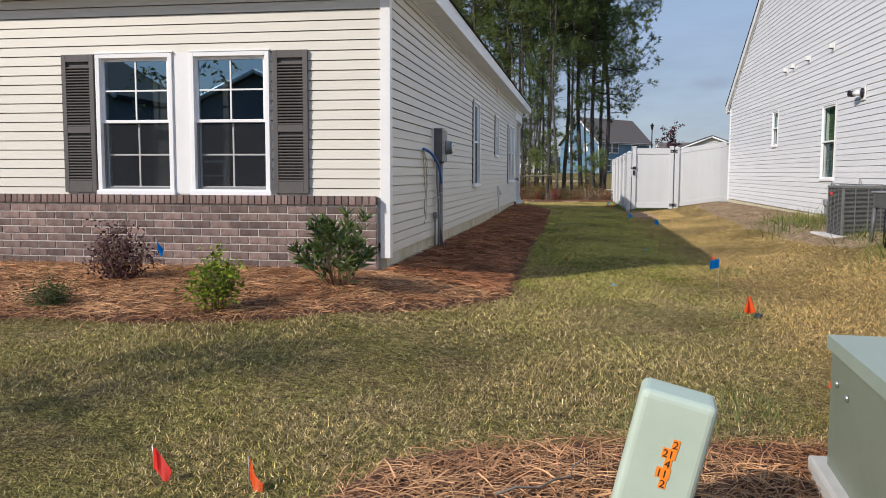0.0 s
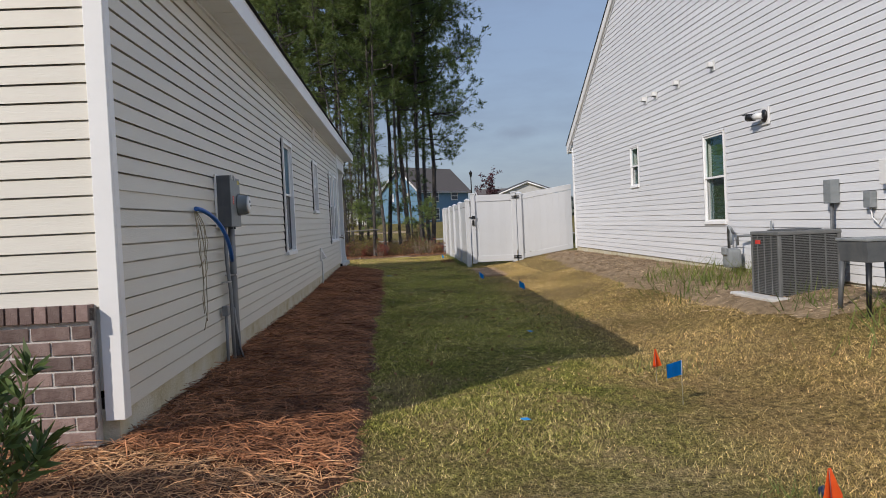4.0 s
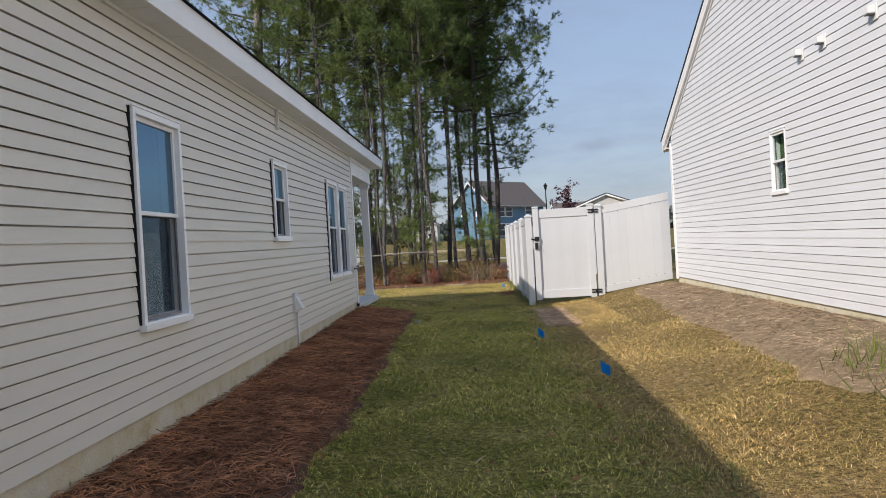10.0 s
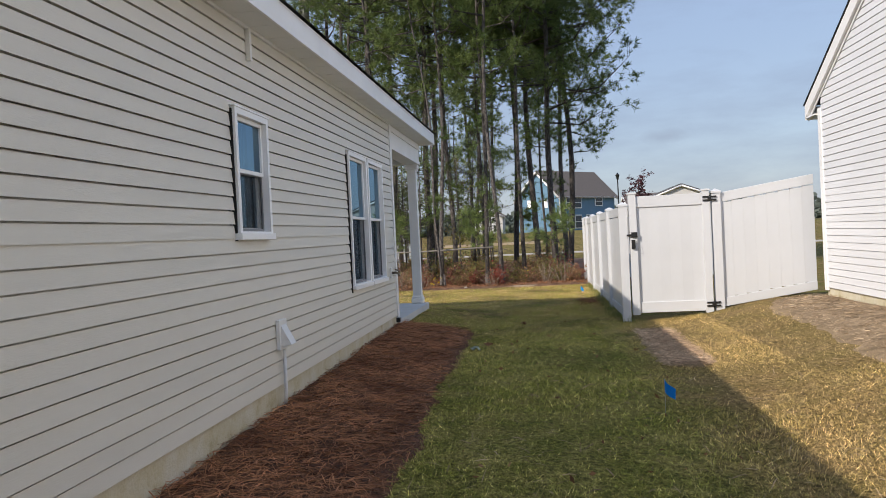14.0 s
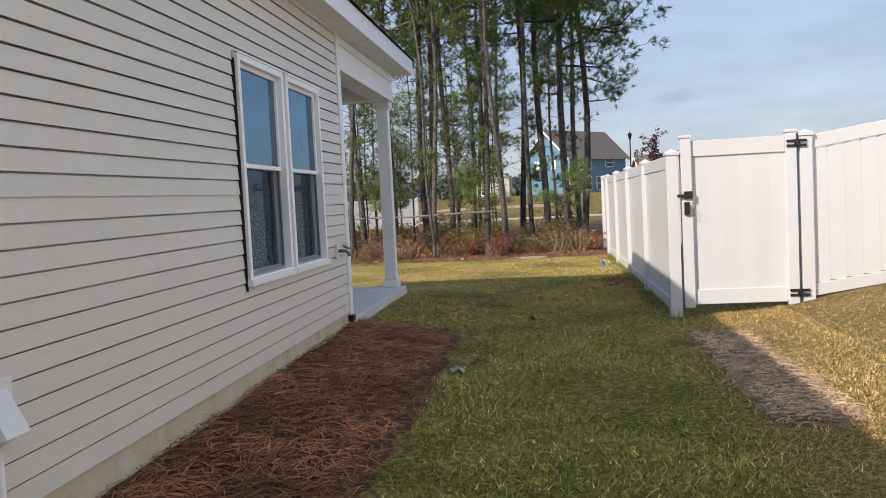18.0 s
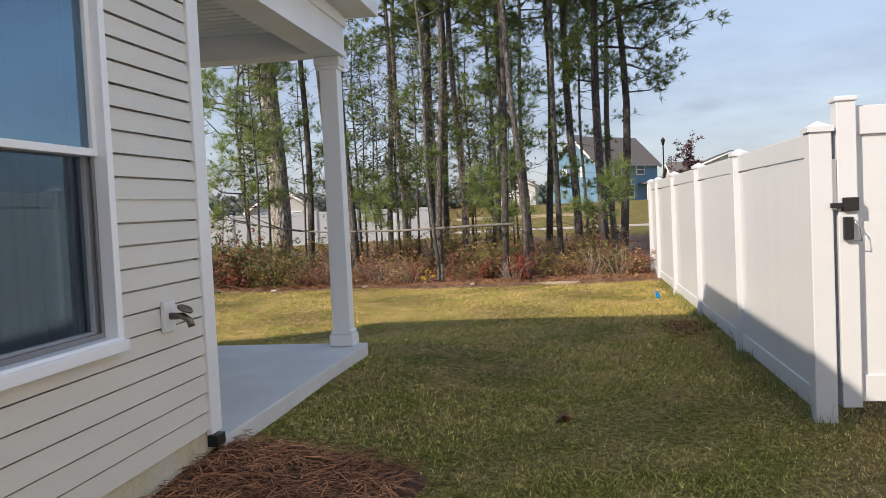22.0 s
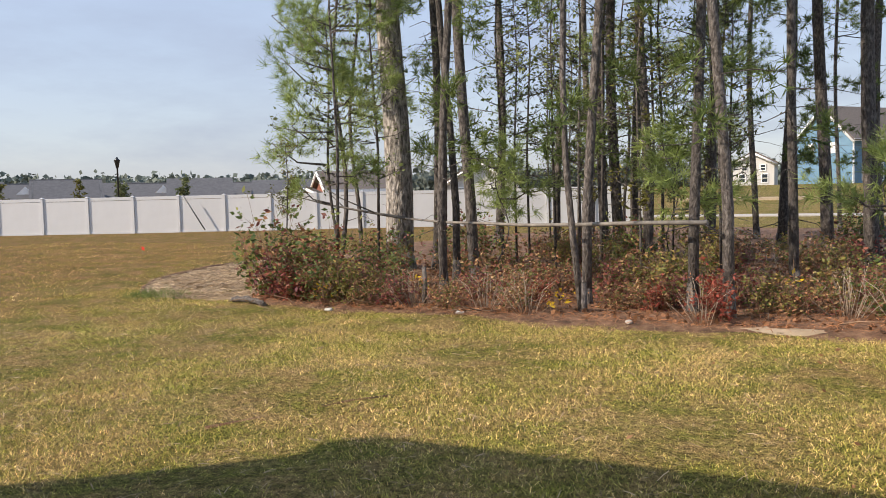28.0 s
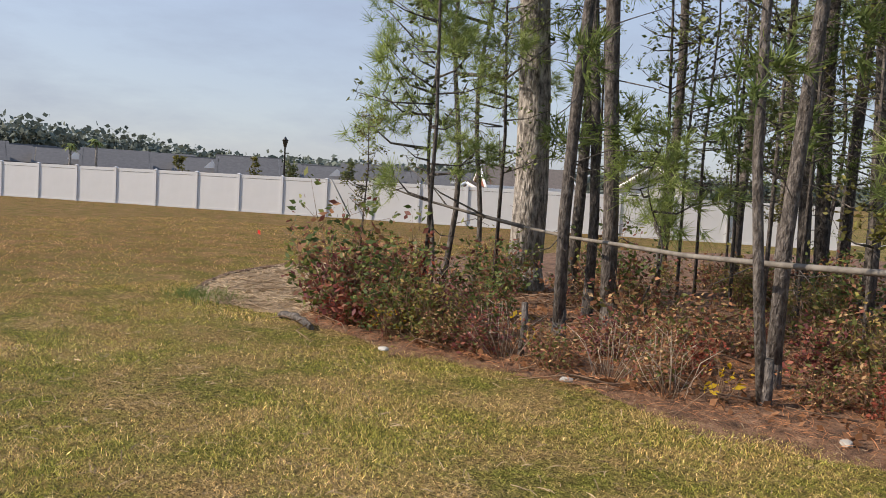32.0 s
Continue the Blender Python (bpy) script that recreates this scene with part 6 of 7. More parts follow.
# ---------------------------------------------------------------- fixtures on the beige wall
M["slate_metal"] = vary(mat("slate grey enamel", (0.14, 0.155, 0.16), 0.45), [(0.15, 0.175, 0.185), (0.20, 0.225, 0.235)], 6, bump=0.05)
mb = thing("electric_meter", "grey electric meter cabinet with conduits on the siding", "electric meter", pose(0.02, 2.36, 1.205))
mb.scale = (0.74, 0.96, 0.96)
part("back_plate", boxes((0.0, 0.0, 0.0, 0.02, 0.50, 0.44)), M["trim"], mb)
# darker grey puts the shade of the box sides into the colour; front plate lighter
part("cabinet", boxes((0.02, 0.02, 0.0, 0.16, 0.24, 0.43), bevel=0.004), M["dark_metal"], mb)
part("cabinet_door", boxes((0.02, 0.245, 0.0, 0.155, 0.47, 0.42), bevel=0.004), M["slate_metal"], mb)
part("cabinet_lit_front", boxes((0.16, 0.024, 0.004, 0.165, 0.238, 0.426), bevel=0.0015), M["slate_metal"], mb)
for y in (0.07, 0.17):
    part("latch", boxes((0.15, y, 0.40, 0.172, y + 0.03, 0.436), (0.165, y + 0.008, 0.39, 0.175, y + 0.02, 0.415), bevel=0.002), M["steel"], mb)
    part("bottom_latch", boxes((0.13, y + 0.01, -0.02, 0.16, y + 0.035, 0.0), bevel=0.002), M["dark_metal"], mb)
ms = bmesh.new()
lathe(ms, [(0.094, 0.0), (0.094, 0.018), (0.084, 0.024), (0.082, 0.105), (0.079, 0.112), (0.0, 0.112)], 28, pose(0.153, 0.372, 0.19, 0, 90, 0))
meter = part("meter_socket", ms, M["slate_metal"], mb)
mg = bmesh.new()
lathe(mg, [(0.075, 0.0), (0.074, 0.012), (0.066, 0.020), (0.0, 0.022)], 28, pose(0.264, 0.372, 0.19, 0, 90, 0))
part("meter_glass", mg, M["white_pl"], meter)
part("dial_window", boxes((0.284, 0.345, 0.205, 0.288, 0.40, 0.225)), M["slate_metal"], meter)
part("seal", boxes((0.284, 0.40, 0.172, 0.292, 0.418, 0.186), bevel=0.002), M["dark_metal"], meter)
warn = part("warning_label", boxes((0.165, 0.10, 0.19, 0.1668, 0.155, 0.26)), M["red_label"], mb)
for k in range(3):
    part("print_bar", boxes((0.1667, 0.106, 0.205 + 0.018 * k, 0.1676, 0.149, 0.209 + 0.018 * k)), M["white_pl"], warn)
part("yellow_label", boxes((0.1545, 0.36, 0.37, 0.1565, 0.45, 0.40)), M["yellow_label"], mb)
c1 = bmesh.new()
rod(c1, [(0.08, 0.30, 0.0), (0.08, 0.30, -0.30), (0.08, 0.30, -0.75), (0.085, 0.31, -1.25)], 0.038, 14)
part("conduit", c1, M["conduit"], mb)
c2 = bmesh.new()
rod(c2, [(0.06, 0.12, 0.0), (0.06, 0.12, -0.28), (0.07, 0.18, -0.55), (0.07, 0.20, -1.2)], 0.02, 10)
part("thin_conduit", c2, M["conduit"], mb)
c3 = bmesh.new()
rod(c3, [(0.05, 0.19, -0.68), (0.09, 0.2, -0.70), (0.10, 0.2, -0.8), (0.12, 0.26, -1.05), (0.16, 0.34, -1.22)], 0.014, 8)
part("bent_pipe", c3, M["conduit"], mb)
c4 = bmesh.new()
rod(c4, [(0.05, 0.02, -0.72), (0.05, 0.02, -1.2)], 0.017, 8)
box(c4, 0.02, -0.02, -0.74, 0.08, 0.06, -0.66)
part("ground_conduit", c4, M["conduit"], mb)
part("strap", boxes((0.0, 0.245, -0.42, 0.12, 0.36, -0.408)), M["steel"], mb)
part("strap", boxes((0.0, 0.08, -0.47, 0.09, 0.16, -0.46)), M["steel"], mb)
part("seal_tag", boxes((0.10, 0.30, -0.06, 0.104, 0.33, -0.01)), M["steel"], mb)
tube = bmesh.new()
pts = []
for i in range(25):
    u = i / 24
    y = 1.60 + u * 0.80
    z = 1.335 - 0.40 * u ** 1.7
    pts.append((0.05 + 0.09 * math.sin(math.pi * u * 0.7), y, z))
rod(tube, pts, 0.016, 10)
cable = thing("blue_conduit", "blue corrugated conduit hanging from the siding", "conduit", bm=tube, material=M["blue_pl"])
for k in range(5):
    r9 = random.Random(60 + k)
    w = bmesh.new()
    pts = [(0.035, 1.61 + 0.01 * k, 1.33)]
    for i in range(1, 8):
        u = i / 7
        pts.append((0.035 + 0.02 * r9.random(), 1.61 + 0.01 * k + (0.14 + 0.06 * k) * math.sin(u * 2.2) * (1 if k > 1 else 0.5) + r9.uniform(-0.02, 0.02) + (0.06 * u * u if k < 2 else -0.30 * u * u if k == 4 else -0.12 * u * u), 1.33 - (0.75 + 0.06 * k * (1 if k < 3 else -1.4)) * u))
    rod(w, pts, 0.0035, 5)
    part("loose_wire", w, M["wire"], cable)
ol = thing("outdoor_outlet", "white weatherproof outlet box with its conduit", "outlet", pose(0.018, 10.75, 0.60))
part("mounting_block", boxes((0, 0, 0.0, 0.03, 0.19, 0.23), bevel=0.005), M["white_pl"], ol)
cv = bmesh.new()
q0 = [cv.verts.new(p) for p in ((0.03, 0.03, 0.19), (0.03, 0.16, 0.19), (0.11, 0.16, 0.04), (0.11, 0.03, 0.04), (0.03, 0.03, 0.02), (0.03, 0.16, 0.02))]
for f in ((0, 1, 2, 3), (3, 2, 5, 4), (0, 3, 4), (1, 5, 2), (0, 4, 5, 1)):
    cv.faces.new([q0[i] for i in f])
bmesh.ops.recalc_face_normals(cv, faces=cv.faces)
part("cover", cv, M["white_pl"], ol)
cd = bmesh.new()
rod(cd, [(0.03, 0.09, 0.0), (0.03, 0.09, -0.33), (0.02, 0.09, -0.42)], 0.014, 8)
part("conduit", cd, M["white_pl"], ol)
cd2 = bmesh.new()
rod(cd2, [(0.02, 0.09, -0.42), (0.05, 0.12, -0.47), (0.10, 0.2, -0.49)], 0.006, 6)
part("cable", cd2, M["black"], ol)
sp = thing("hose_spigot", "brass hose spigot on a white block", "spigot", pose(0.018, 15.62, 0.90))
part("mounting_block", boxes((0, -0.05, 0, 0.02, 0.05, 0.14), bevel=0.004), M["white_pl"], sp)
sg = bmesh.new()
rod(sg, [(0.02, 0, 0.07), (0.08, 0, 0.07), (0.11, 0, 0.05), (0.12, 0, 0.02)], 0.016, 10)
part("faucet", sg, M["brass"], sp)
sh_ = bmesh.new()
lathe(sh_, [(0.035, 0), (0.038, 0.008), (0.03, 0.016)], 12, pose(0.09, 0, 0.095, 0, 25, 0))
part("handle", sh_, M["brass"], sp)
fl_ = thing("vent_pipe", "short white flue strip under the soffit", "vent", pose(0.018, 10.4, 2.74), bm=boxes((0, 0, 0, 0.035, 0.04, 0.235), bevel=0.004), material=M["white_pl"])
sl_ = thing("soffit_light", "small round recessed light in the soffit", "light fixture", pose(0.16, 4.9, EZ - 0.004), bm=lathe(bmesh.new(), [(0.075, 0), (0.075, 0.012), (0.06, 0.014)], 20), material=M["white_pl"])
dw = thing("drain_box", "small black drain fitting at the house corner", "drain", pose(0.0, YE - 0.07, 0.262), bm=boxes((-0.012, 0.0, 0.0, 0.046, 0.1, 0.055), bevel=0.004), material=M["black"])

# ---------------------------------------------------------------- fixtures on the white house
for k, y in enumerate((10.58, 9.98, 8.85, 7.37)):
    v = thing("wall_vent", "small white wall vent hood on the gable", "vent", pose(NX - 0.018, y, 3.17), group="gable wall vents")
    part("base_plate", boxes((-0.012, -0.07, 0, 0, 0.07, 0.15), bevel=0.003), M["white_pl"], v)
    part("hood", boxes((-0.085, -0.05, 0.06, -0.012, 0.05, 0.13), bevel=0.008), M["white_pl"], v)
    part("flap", boxes((-0.075, -0.045, 0.05, -0.015, 0.045, 0.058)), M["dark_metal"], v)
cm = thing("security_camera", "white and black floodlight camera on a siding block", "security camera", pose(NX - 0.018, 5.72, 2.20))
part("mounting_block", boxes((-0.02, -0.1, 0, 0, 0.1, 0.22), bevel=0.005), M["white_pl"], cm)
cb = bmesh.new()
lathe(cb, [(0.0, 0.0), (0.078, 0.0), (0.078, 0.018), (0.05, 0.028), (0.045, 0.03)], 22, pose(-0.02, 0, 0.11, 0, -90, 0))
part("base", cb, M["black"], cm)
cbo = bmesh.new()
rod(cbo, [(-0.045, 0.0, 0.11), (-0.08, 0.035, 0.112), (-0.10, 0.12, 0.112)], 0.041, 16)
part("body", cbo, M["white_pl"], cm)
cl = bmesh.new()
rod(cl, [(-0.10, 0.12, 0.112), (-0.115, 0.19, 0.114), (-0.13, 0.25, 0.118)], 0.047, 16, 0.044)
box(cl, -0.18, 0.20, 0.15, -0.09, 0.31, 0.164, bevel=0.006)
part("lens_hood", cl, M["black"], cm)
# gas meter
gm = thing("gas_meter", "grey gas meter with pipes beside the window", "gas meter", pose(NX - 0.02, 6.55, gz(5.9, 6.5)))
gb_ = bmesh.new()
box(gb_, -0.25, -0.14, 0.10, -0.07, 0.12, 0.36, bevel=0.05)
part("meter_body", gb_, M["grey_metal"], gm)
part("dial_box", boxes((-0.28, -0.08, 0.28, -0.245, 0.06, 0.38), bevel=0.01), M["grey_metal"], gm)
for pts, rd in (([(-0.12, 0.10, 0.40), (-0.12, 0.10, 0.55), (-0.10, 0.16, 0.62), (-0.10, 0.22, 0.66), (-0.10, 0.22, 0.10)], 0.02), ([(-0.12, -0.12, 0.40), (-0.12, -0.12, 0.52), (-0.10, -0.30, 0.53), (-0.06, -0.75, 0.53), (0.02, -0.78, 0.53)], 0.018), ([(-0.04, -0.95, 0.2), (-0.04, -0.95, 0.72)], 0.012)):
    g_ = bmesh.new()
    rod(g_, pts, rd, 10)
    part("pipe", g_, M["grey_metal"], gm)
rg = bmesh.new()
lathe(rg, [(0.02, 0), (0.06, 0.01), (0.065, 0.03), (0.02, 0.05)], 16, pose(-0.10, 0.20, 0.60, 0, 60, 0))
part("regulator", rg, M["grey_metal"], gm)
# air conditioner
ac = thing("air_conditioner", "grey outdoor air conditioner with a louvred case", "air conditioner", pose(5.58, 4.08, gz(5.4, 4.0) - 0.04))
S, HH = 0.325, 0.72
part("core", boxes((-S + 0.02, -S + 0.02, 0.03, S - 0.02, S - 0.02, HH - 0.04)), M["black"], ac)
part("base_pan", boxes((-S, -S, 0, S, S, 0.05), bevel=0.008), M["ac_grey"], ac)
for sx in (-1, 1):
    for sy in (-1, 1):
        part("corner_post", boxes((sx * S - 0.035 * (sx > 0), sy * S - 0.035 * (sy > 0), 0.05, sx * S + 0.035 * (sx < 0), sy * S + 0.035 * (sy < 0), HH - 0.05), bevel=0.006), M["ac_grey"], ac)
slat = put_mesh("louvre", boxes((-S + 0.035, -0.006, 0, S - 0.035, 0.004, 0.008)), M["ac_grey"])
for k in range(36):
    z = 0.065 + k * 0.0168
    for a in (0, 90, 180, 270):
        part("louvre", slat, None, ac, m=Matrix.Rotation(radians(a), 4, "Z") @ Matrix.Translation((0, -S + 0.008, z)))
for a in (0, 90, 180, 270):
    for u in (-0.16, 0.0, 0.16):
        part("rib", boxes((u - 0.007, -S - 0.002, 0.05, u + 0.007, -S + 0.004, HH - 0.05)), M["ac_grey"], ac, m=Matrix.Rotation(radians(a), 4, "Z"))
tp = boxes((-S - 0.005, -S - 0.005, HH - 0.05, S + 0.005, S + 0.005, HH - 0.01), bevel=0.01)
part("top_cover", tp, M["ac_grey"], ac)
fg = bmesh.new()
for k in range(9):
    rd = 0.04 + 0.028 * k
    rod(fg, [(rd * math.cos(i * math.tau / 24), rd * math.sin(i * math.tau / 24), HH + 0.002) for i in range(25)], 0.004, 4)
part("fan_grille", fg, M["dark_metal"], ac)
part("badge", boxes((-S - 0.006, 0.08, 0.58, -S - 0.002, 0.20, 0.62)), M["red_label"], ac)
thing("concrete_pad", "pale concrete pad under the air conditioner", "concrete pad", pose(5.58, 4.08, gz(5.4, 4.0) - 0.12), bm=boxes((-0.47, -0.46, 0, 0.46, 0.58, 0.13), bevel=0.012), material=M["slab"])
# outdoor tray stand
gr = thing("metal_stand", "dark grey metal box with a lid on four splayed legs", "stand", pose(5.50, 2.45, gz(5.5, 2.4) - 0.06))
tr_ = bmesh.new()
box(tr_, -0.23, -0.23, 0.47, 0.23, 0.23, 0.645, bevel=0.008)
for v in tr_.verts:
    if v.co.z < 0.55:
        v.co.x, v.co.y = v.co.x * 0.93, v.co.y * 0.93
part("tray", tr_, M["dark_metal"], gr)
part("lid", boxes((-0.24, -0.24, 0.645, 0.24, 0.24, 0.668), bevel=0.006), M["grey_metal"], gr, "grey sheet metal lid")
part("lid_knob", boxes((-0.03, -0.256, 0.60, 0.03, -0.236, 0.625), bevel=0.004), M["black"], gr)
for sx in (-1, 1):
    for sy in (-1, 1):
        lg_ = bmesh.new()
        rod(lg_, [(sx * 0.20, sy * 0.20, 0.47), (sx * 0.225, sy * 0.225, 0.0)], 0.030, 4, 0.022)
        part("leg", lg_, M["dark_metal"] if sy > 0 or sx > 0 else M["black"], gr)
# power boxes
eb = thing("electric_meter", "grey electric meter and conduit on the white house", "electric meter", pose(NX - 0.02, 2.58, 0.0))
part("cabinet", boxes((-0.14, -0.16, 1.20, 0, 0.16, 1.62), bevel=0.006), M["grey_metal"], eb)
part("upper_panel", boxes((-0.08, -0.22, 1.55, 0, 0.14, 1.95), bevel=0.006), M["white_pl"], eb)
m2 = bmesh.new()
lathe(m2, [(0.09, 0), (0.09, 0.07), (0.075, 0.14)], 20, pose(-0.14, 0.0, 1.40, 0, -90, 0))
part("meter_glass", m2, M["white_pl"], eb)
m3 = bmesh.new()
rod(m3, [(-0.07, 0, 1.2), (-0.07, 0, 0.2)], 0.045, 12)
part("conduit", m3, M["conduit"], eb)
tb = thing("cable_box", "white cable junction box with loose wires", "junction box", pose(NX - 0.02, 3.12, 1.33))
part("box_body", boxes((-0.09, -0.10, 0, 0, 0.10, 0.24), bevel=0.01), M["white_pl"], tb)
t2 = bmesh.new()
rod(t2, [(-0.05, -0.03, 0.0), (-0.05, -0.03, -0.95)], 0.022, 8)
part("conduit", t2, M["white_pl"], tb)
ds = thing("disconnect_box", "small grey electrical disconnect box", "electrical box", pose(NX - 0.02, 4.15, 1.18))
part("box_body", boxes((-0.10, -0.075, 0, 0, 0.075, 0.25), bevel=0.006), M["grey_metal"], ds)
d2 = bmesh.new()
rod(d2, [(-0.05, 0, 0.0), (-0.05, 0, -0.45), (-0.10, 0.02, -0.62), (-0.20, 0.02, -0.80)], 0.022, 8)
part("whip_conduit", d2, M["dark_metal"], ds)
ds2 = thing("outdoor_outlet", "small grey outlet box on the white siding", "outlet", pose(NX - 0.02, 3.47, 1.12))
part("box_body", boxes((-0.07, -0.06, 0, 0, 0.06, 0.16), bevel=0.006), M["grey_metal"], ds2)
d3 = bmesh.new()
rod(d3, [(-0.03, 0, 0.0), (-0.04, -0.04, -0.1), (-0.04, -0.15, -0.16), (-0.03, -0.25, -0.05), (-0.03, -0.3, -0.15)], 0.008, 6)
part("cable", d3, M["white_pl"], ds2)

# ---------------------------------------------------------------- gate hardware
def hinge(z):
    bm = boxes((1.09, -0.075, z, 1.185, -0.06, z + 0.025), (1.09, -0.075, z + 0.05, 1.185, -0.06, z + 0.075), (1.20, -0.075, z, 1.29, -0.06, z + 0.025), (1.20, -0.075, z + 0.05, 1.29, -0.06, z + 0.075), (1.165, -0.08, z + 0.012, 1.215, -0.058, z + 0.063))
    rod(bm, [(1.192, -0.07, z - 0.01), (1.192, -0.07, z + 0.085)], 0.01, 8)
    return bm


part("hinge", hinge(1.745), M["black"], gate, "black steel hinge")
part("hinge", hinge(0.16), M["black"], gate, "black steel hinge")
lt = boxes((0.02, -0.085, 1.25, 0.11, -0.06, 1.33), (-0.05, -0.09, 1.27, 0.02, -0.065, 1.30), bevel=0.004)
part("latch", lt, M["black"], gate, "black gate latch")
lh = boxes((0.02, -0.095, 1.08, 0.075, -0.06, 1.215), bevel=0.006)
part("latch_handle", lh, M["black"], gate, "black gate latch")
wl = bmesh.new()
rod(wl, [(0.075, -0.08, 1.20), (0.11, -0.085, 1.15), (0.12, -0.085, 1.07), (0.08, -0.08, 1.07)], 0.004, 6)
part("pull_wire", wl, M["steel"], gate)
lk = boxes((-0.035, -0.05, 1.26, -0.004, 0.0, 1.56))
part("strike_plate", lk, M["steel"], gate)
# diagonal brace of the far gate
fg1 = Vector((-24.86, 47.41))
br = bmesh.new()
p1 = fg1 + d_far * 0.1
p2 = fg1 + d_far * 1.05
rod(br, [(p1.x + 0.06, p1.y - 0.1, 1.7), (p2.x + 0.06, p2.y - 0.1, 0.1)], 0.03, 6)
thing("gate_brace", "dark diagonal brace on the far fence gate", "gate brace", bm=br, material=M["dark_metal"])
# heap of cut grass by the fence
hp = np.random.default_rng(31)
n = 420
c = np.stack([2.93 + hp.normal(0, 0.12, n), 21.15 + hp.normal(0, 0.28, n), np.abs(hp.normal(0, 0.025, n)) + 0.01], 1)
c[:, 2] += ground_z(c[:, 0], c[:, 1])

obh = new("leaf_heap", leaf_mesh("leaf_heap", c, 0.07, 32, M["leaf_brown"], slim=0.2))
tagged(obh, "small heap of dry brown clippings by the fence", "clippings", kind="stuff")

# ---------------------------------------------------------------- distance
def house(name, label, x, y, w, d, hw, rise, wall, roof, rz=0, z=None, wins=(), gable_x=True, trim=True):
    """A plain house seen far off: walls, gable roof, white trim and windows with frames and panes. Front faces -y."""
    z = gz(x, y) if z is None else z
    h = thing(name, label, "house", pose(x, y, z, rz=rz))
    bm = bmesh.new()
    top = hw + rise
    if gable_x:
        ol_ = [(-w / 2, 0), (w / 2, 0), (w / 2, hw), (-w / 2, hw)]
        box(bm, -w / 2, 0, -0.5, w / 2, d, hw)
        for sx in (-w / 2, w / 2 - 0.1):
            v = [bm.verts.new(p) for p in ((sx, 0, hw), (sx, d, hw), (sx, d / 2, top))]
            v2 = [bm.verts.new(q.co + Vector((0.1, 0, 0))) for q in v]
            bm.faces.new(v), bm.faces.new(v2[::-1])
            for i in range(3):
                bm.faces.new((v[i], v2[i], v2[(i + 1) % 3], v[(i + 1) % 3]))
    else:
        box(bm, -w / 2, 0, -0.5, w / 2, d, hw)
        v = [bm.verts.new(p) for p in ((-w / 2, 0, hw), (w / 2, 0, hw), (0, 0, top))]
        v2 = [bm.verts.new(q.co + Vector((0, 0.1, 0))) for q in v]
        bm.faces.new(v), bm.faces.new(v2[::-1])
        for i in range(3):
            bm.faces.new((v[i], v2[i], v2[(i + 1) % 3], v[(i + 1) % 3]))
    bmesh.ops.recalc_face_normals(bm, faces=bm.faces)
    part("wall", bm, wall, h)
    rf = bmesh.new()
    o = 0.35
    if gable_x:
        for ya, yb in ((-o, d / 2), (d + o, d / 2)):
            za = hw - o * rise / (d / 2)
            q = [rf.verts.new(p) for p in ((-w / 2 - o, ya, za), (w / 2 + o, ya, za), (w / 2 + o, yb, top), (-w / 2 - o, yb, top))]
            rf.faces.new(q if ya < yb else q[::-1])
    else:
        for xa in (-w / 2 - o, w / 2 + o):
            za = hw - o * rise / (w / 2)
            q = [rf.verts.new(p) for p in ((xa, -o, za), (0, -o, top), (0, d + o, top), (xa, d + o, za))]
            rf.faces.new(q)
    bmesh.ops.recalc_face_normals(rf, faces=rf.faces)
    bmesh.ops.solidify(rf, geom=list(rf.faces), thickness=0.2)
    part("roof", rf, roof, h)
    if trim:
        tm = bmesh.new()
        if gable_x:
            for sx in (-w / 2 - o, w / 2 + o):
                for ya in (-o, d + o):
                    za = hw - o * rise / (d / 2)
                    rod(tm, [(sx, ya, za - 0.1), (sx, d / 2, top - 0.1)], 0.13, 4)
            box(tm, -w / 2 - o, -o - 0.06, hw - 0.32, w / 2 + o, -o + 0.02, hw - 0.08)
            box(tm, -w / 2 - 0.05, -0.06, 0, -w / 2 + 0.15, 0.02, hw - 0.1)
        else:
            for sx in (-w / 2 - o, w / 2 + o):
                rod(tm, [(sx, -o, hw - o * rise / (w / 2) - 0.08), (0, -o, top - 0.08)], 0.12, 4)
        part("trim", tm, M["trim"], h)
    for wx, wz, ww, wh in wins:
        fr = part("window", boxes((wx - ww / 2, -0.08, wz, wx + ww / 2, 0.0, wz + wh), bevel=0.01), M["trim"], h)
        part("pane", boxes((wx - ww / 2 + 0.12, -0.1, wz + 0.12, wx + ww / 2 - 0.12, -0.085, wz + wh / 2 - 0.04)), M["glass_far"], fr)
        part("pane", boxes((wx - ww / 2 + 0.12, -0.1, wz + wh / 2 + 0.04, wx + ww / 2 - 0.12, -0.085, wz + wh - 0.12)), M["glass_far"], fr)
    return h


M["blue_wall"] = vary(mat("blue siding", (0.07, 0.13, 0.2), 0.6), [(0.10, 0.20, 0.30), (0.13, 0.25, 0.36)], 2, bump=0.1)
M["pale_wall"] = vary(mat("cream siding", (0.6, 0.57, 0.5), 0.6), [(0.50, 0.495, 0.48), (0.57, 0.565, 0.55)], 2)
M["red_wall"] = vary(mat("red brown siding", (0.25, 0.09, 0.06), 0.7), [(0.21, 0.075, 0.05), (0.28, 0.11, 0.075)], 2)
M["tan_wall"] = vary(mat("tan siding", (0.45, 0.38, 0.28), 0.7), [(0.42, 0.35, 0.26), (0.48, 0.41, 0.31)], 2)
M["grey_wall"] = vary(mat("grey siding", (0.16, 0.17, 0.18), 0.7), [(0.14, 0.15, 0.16), (0.19, 0.2, 0.21)], 2)
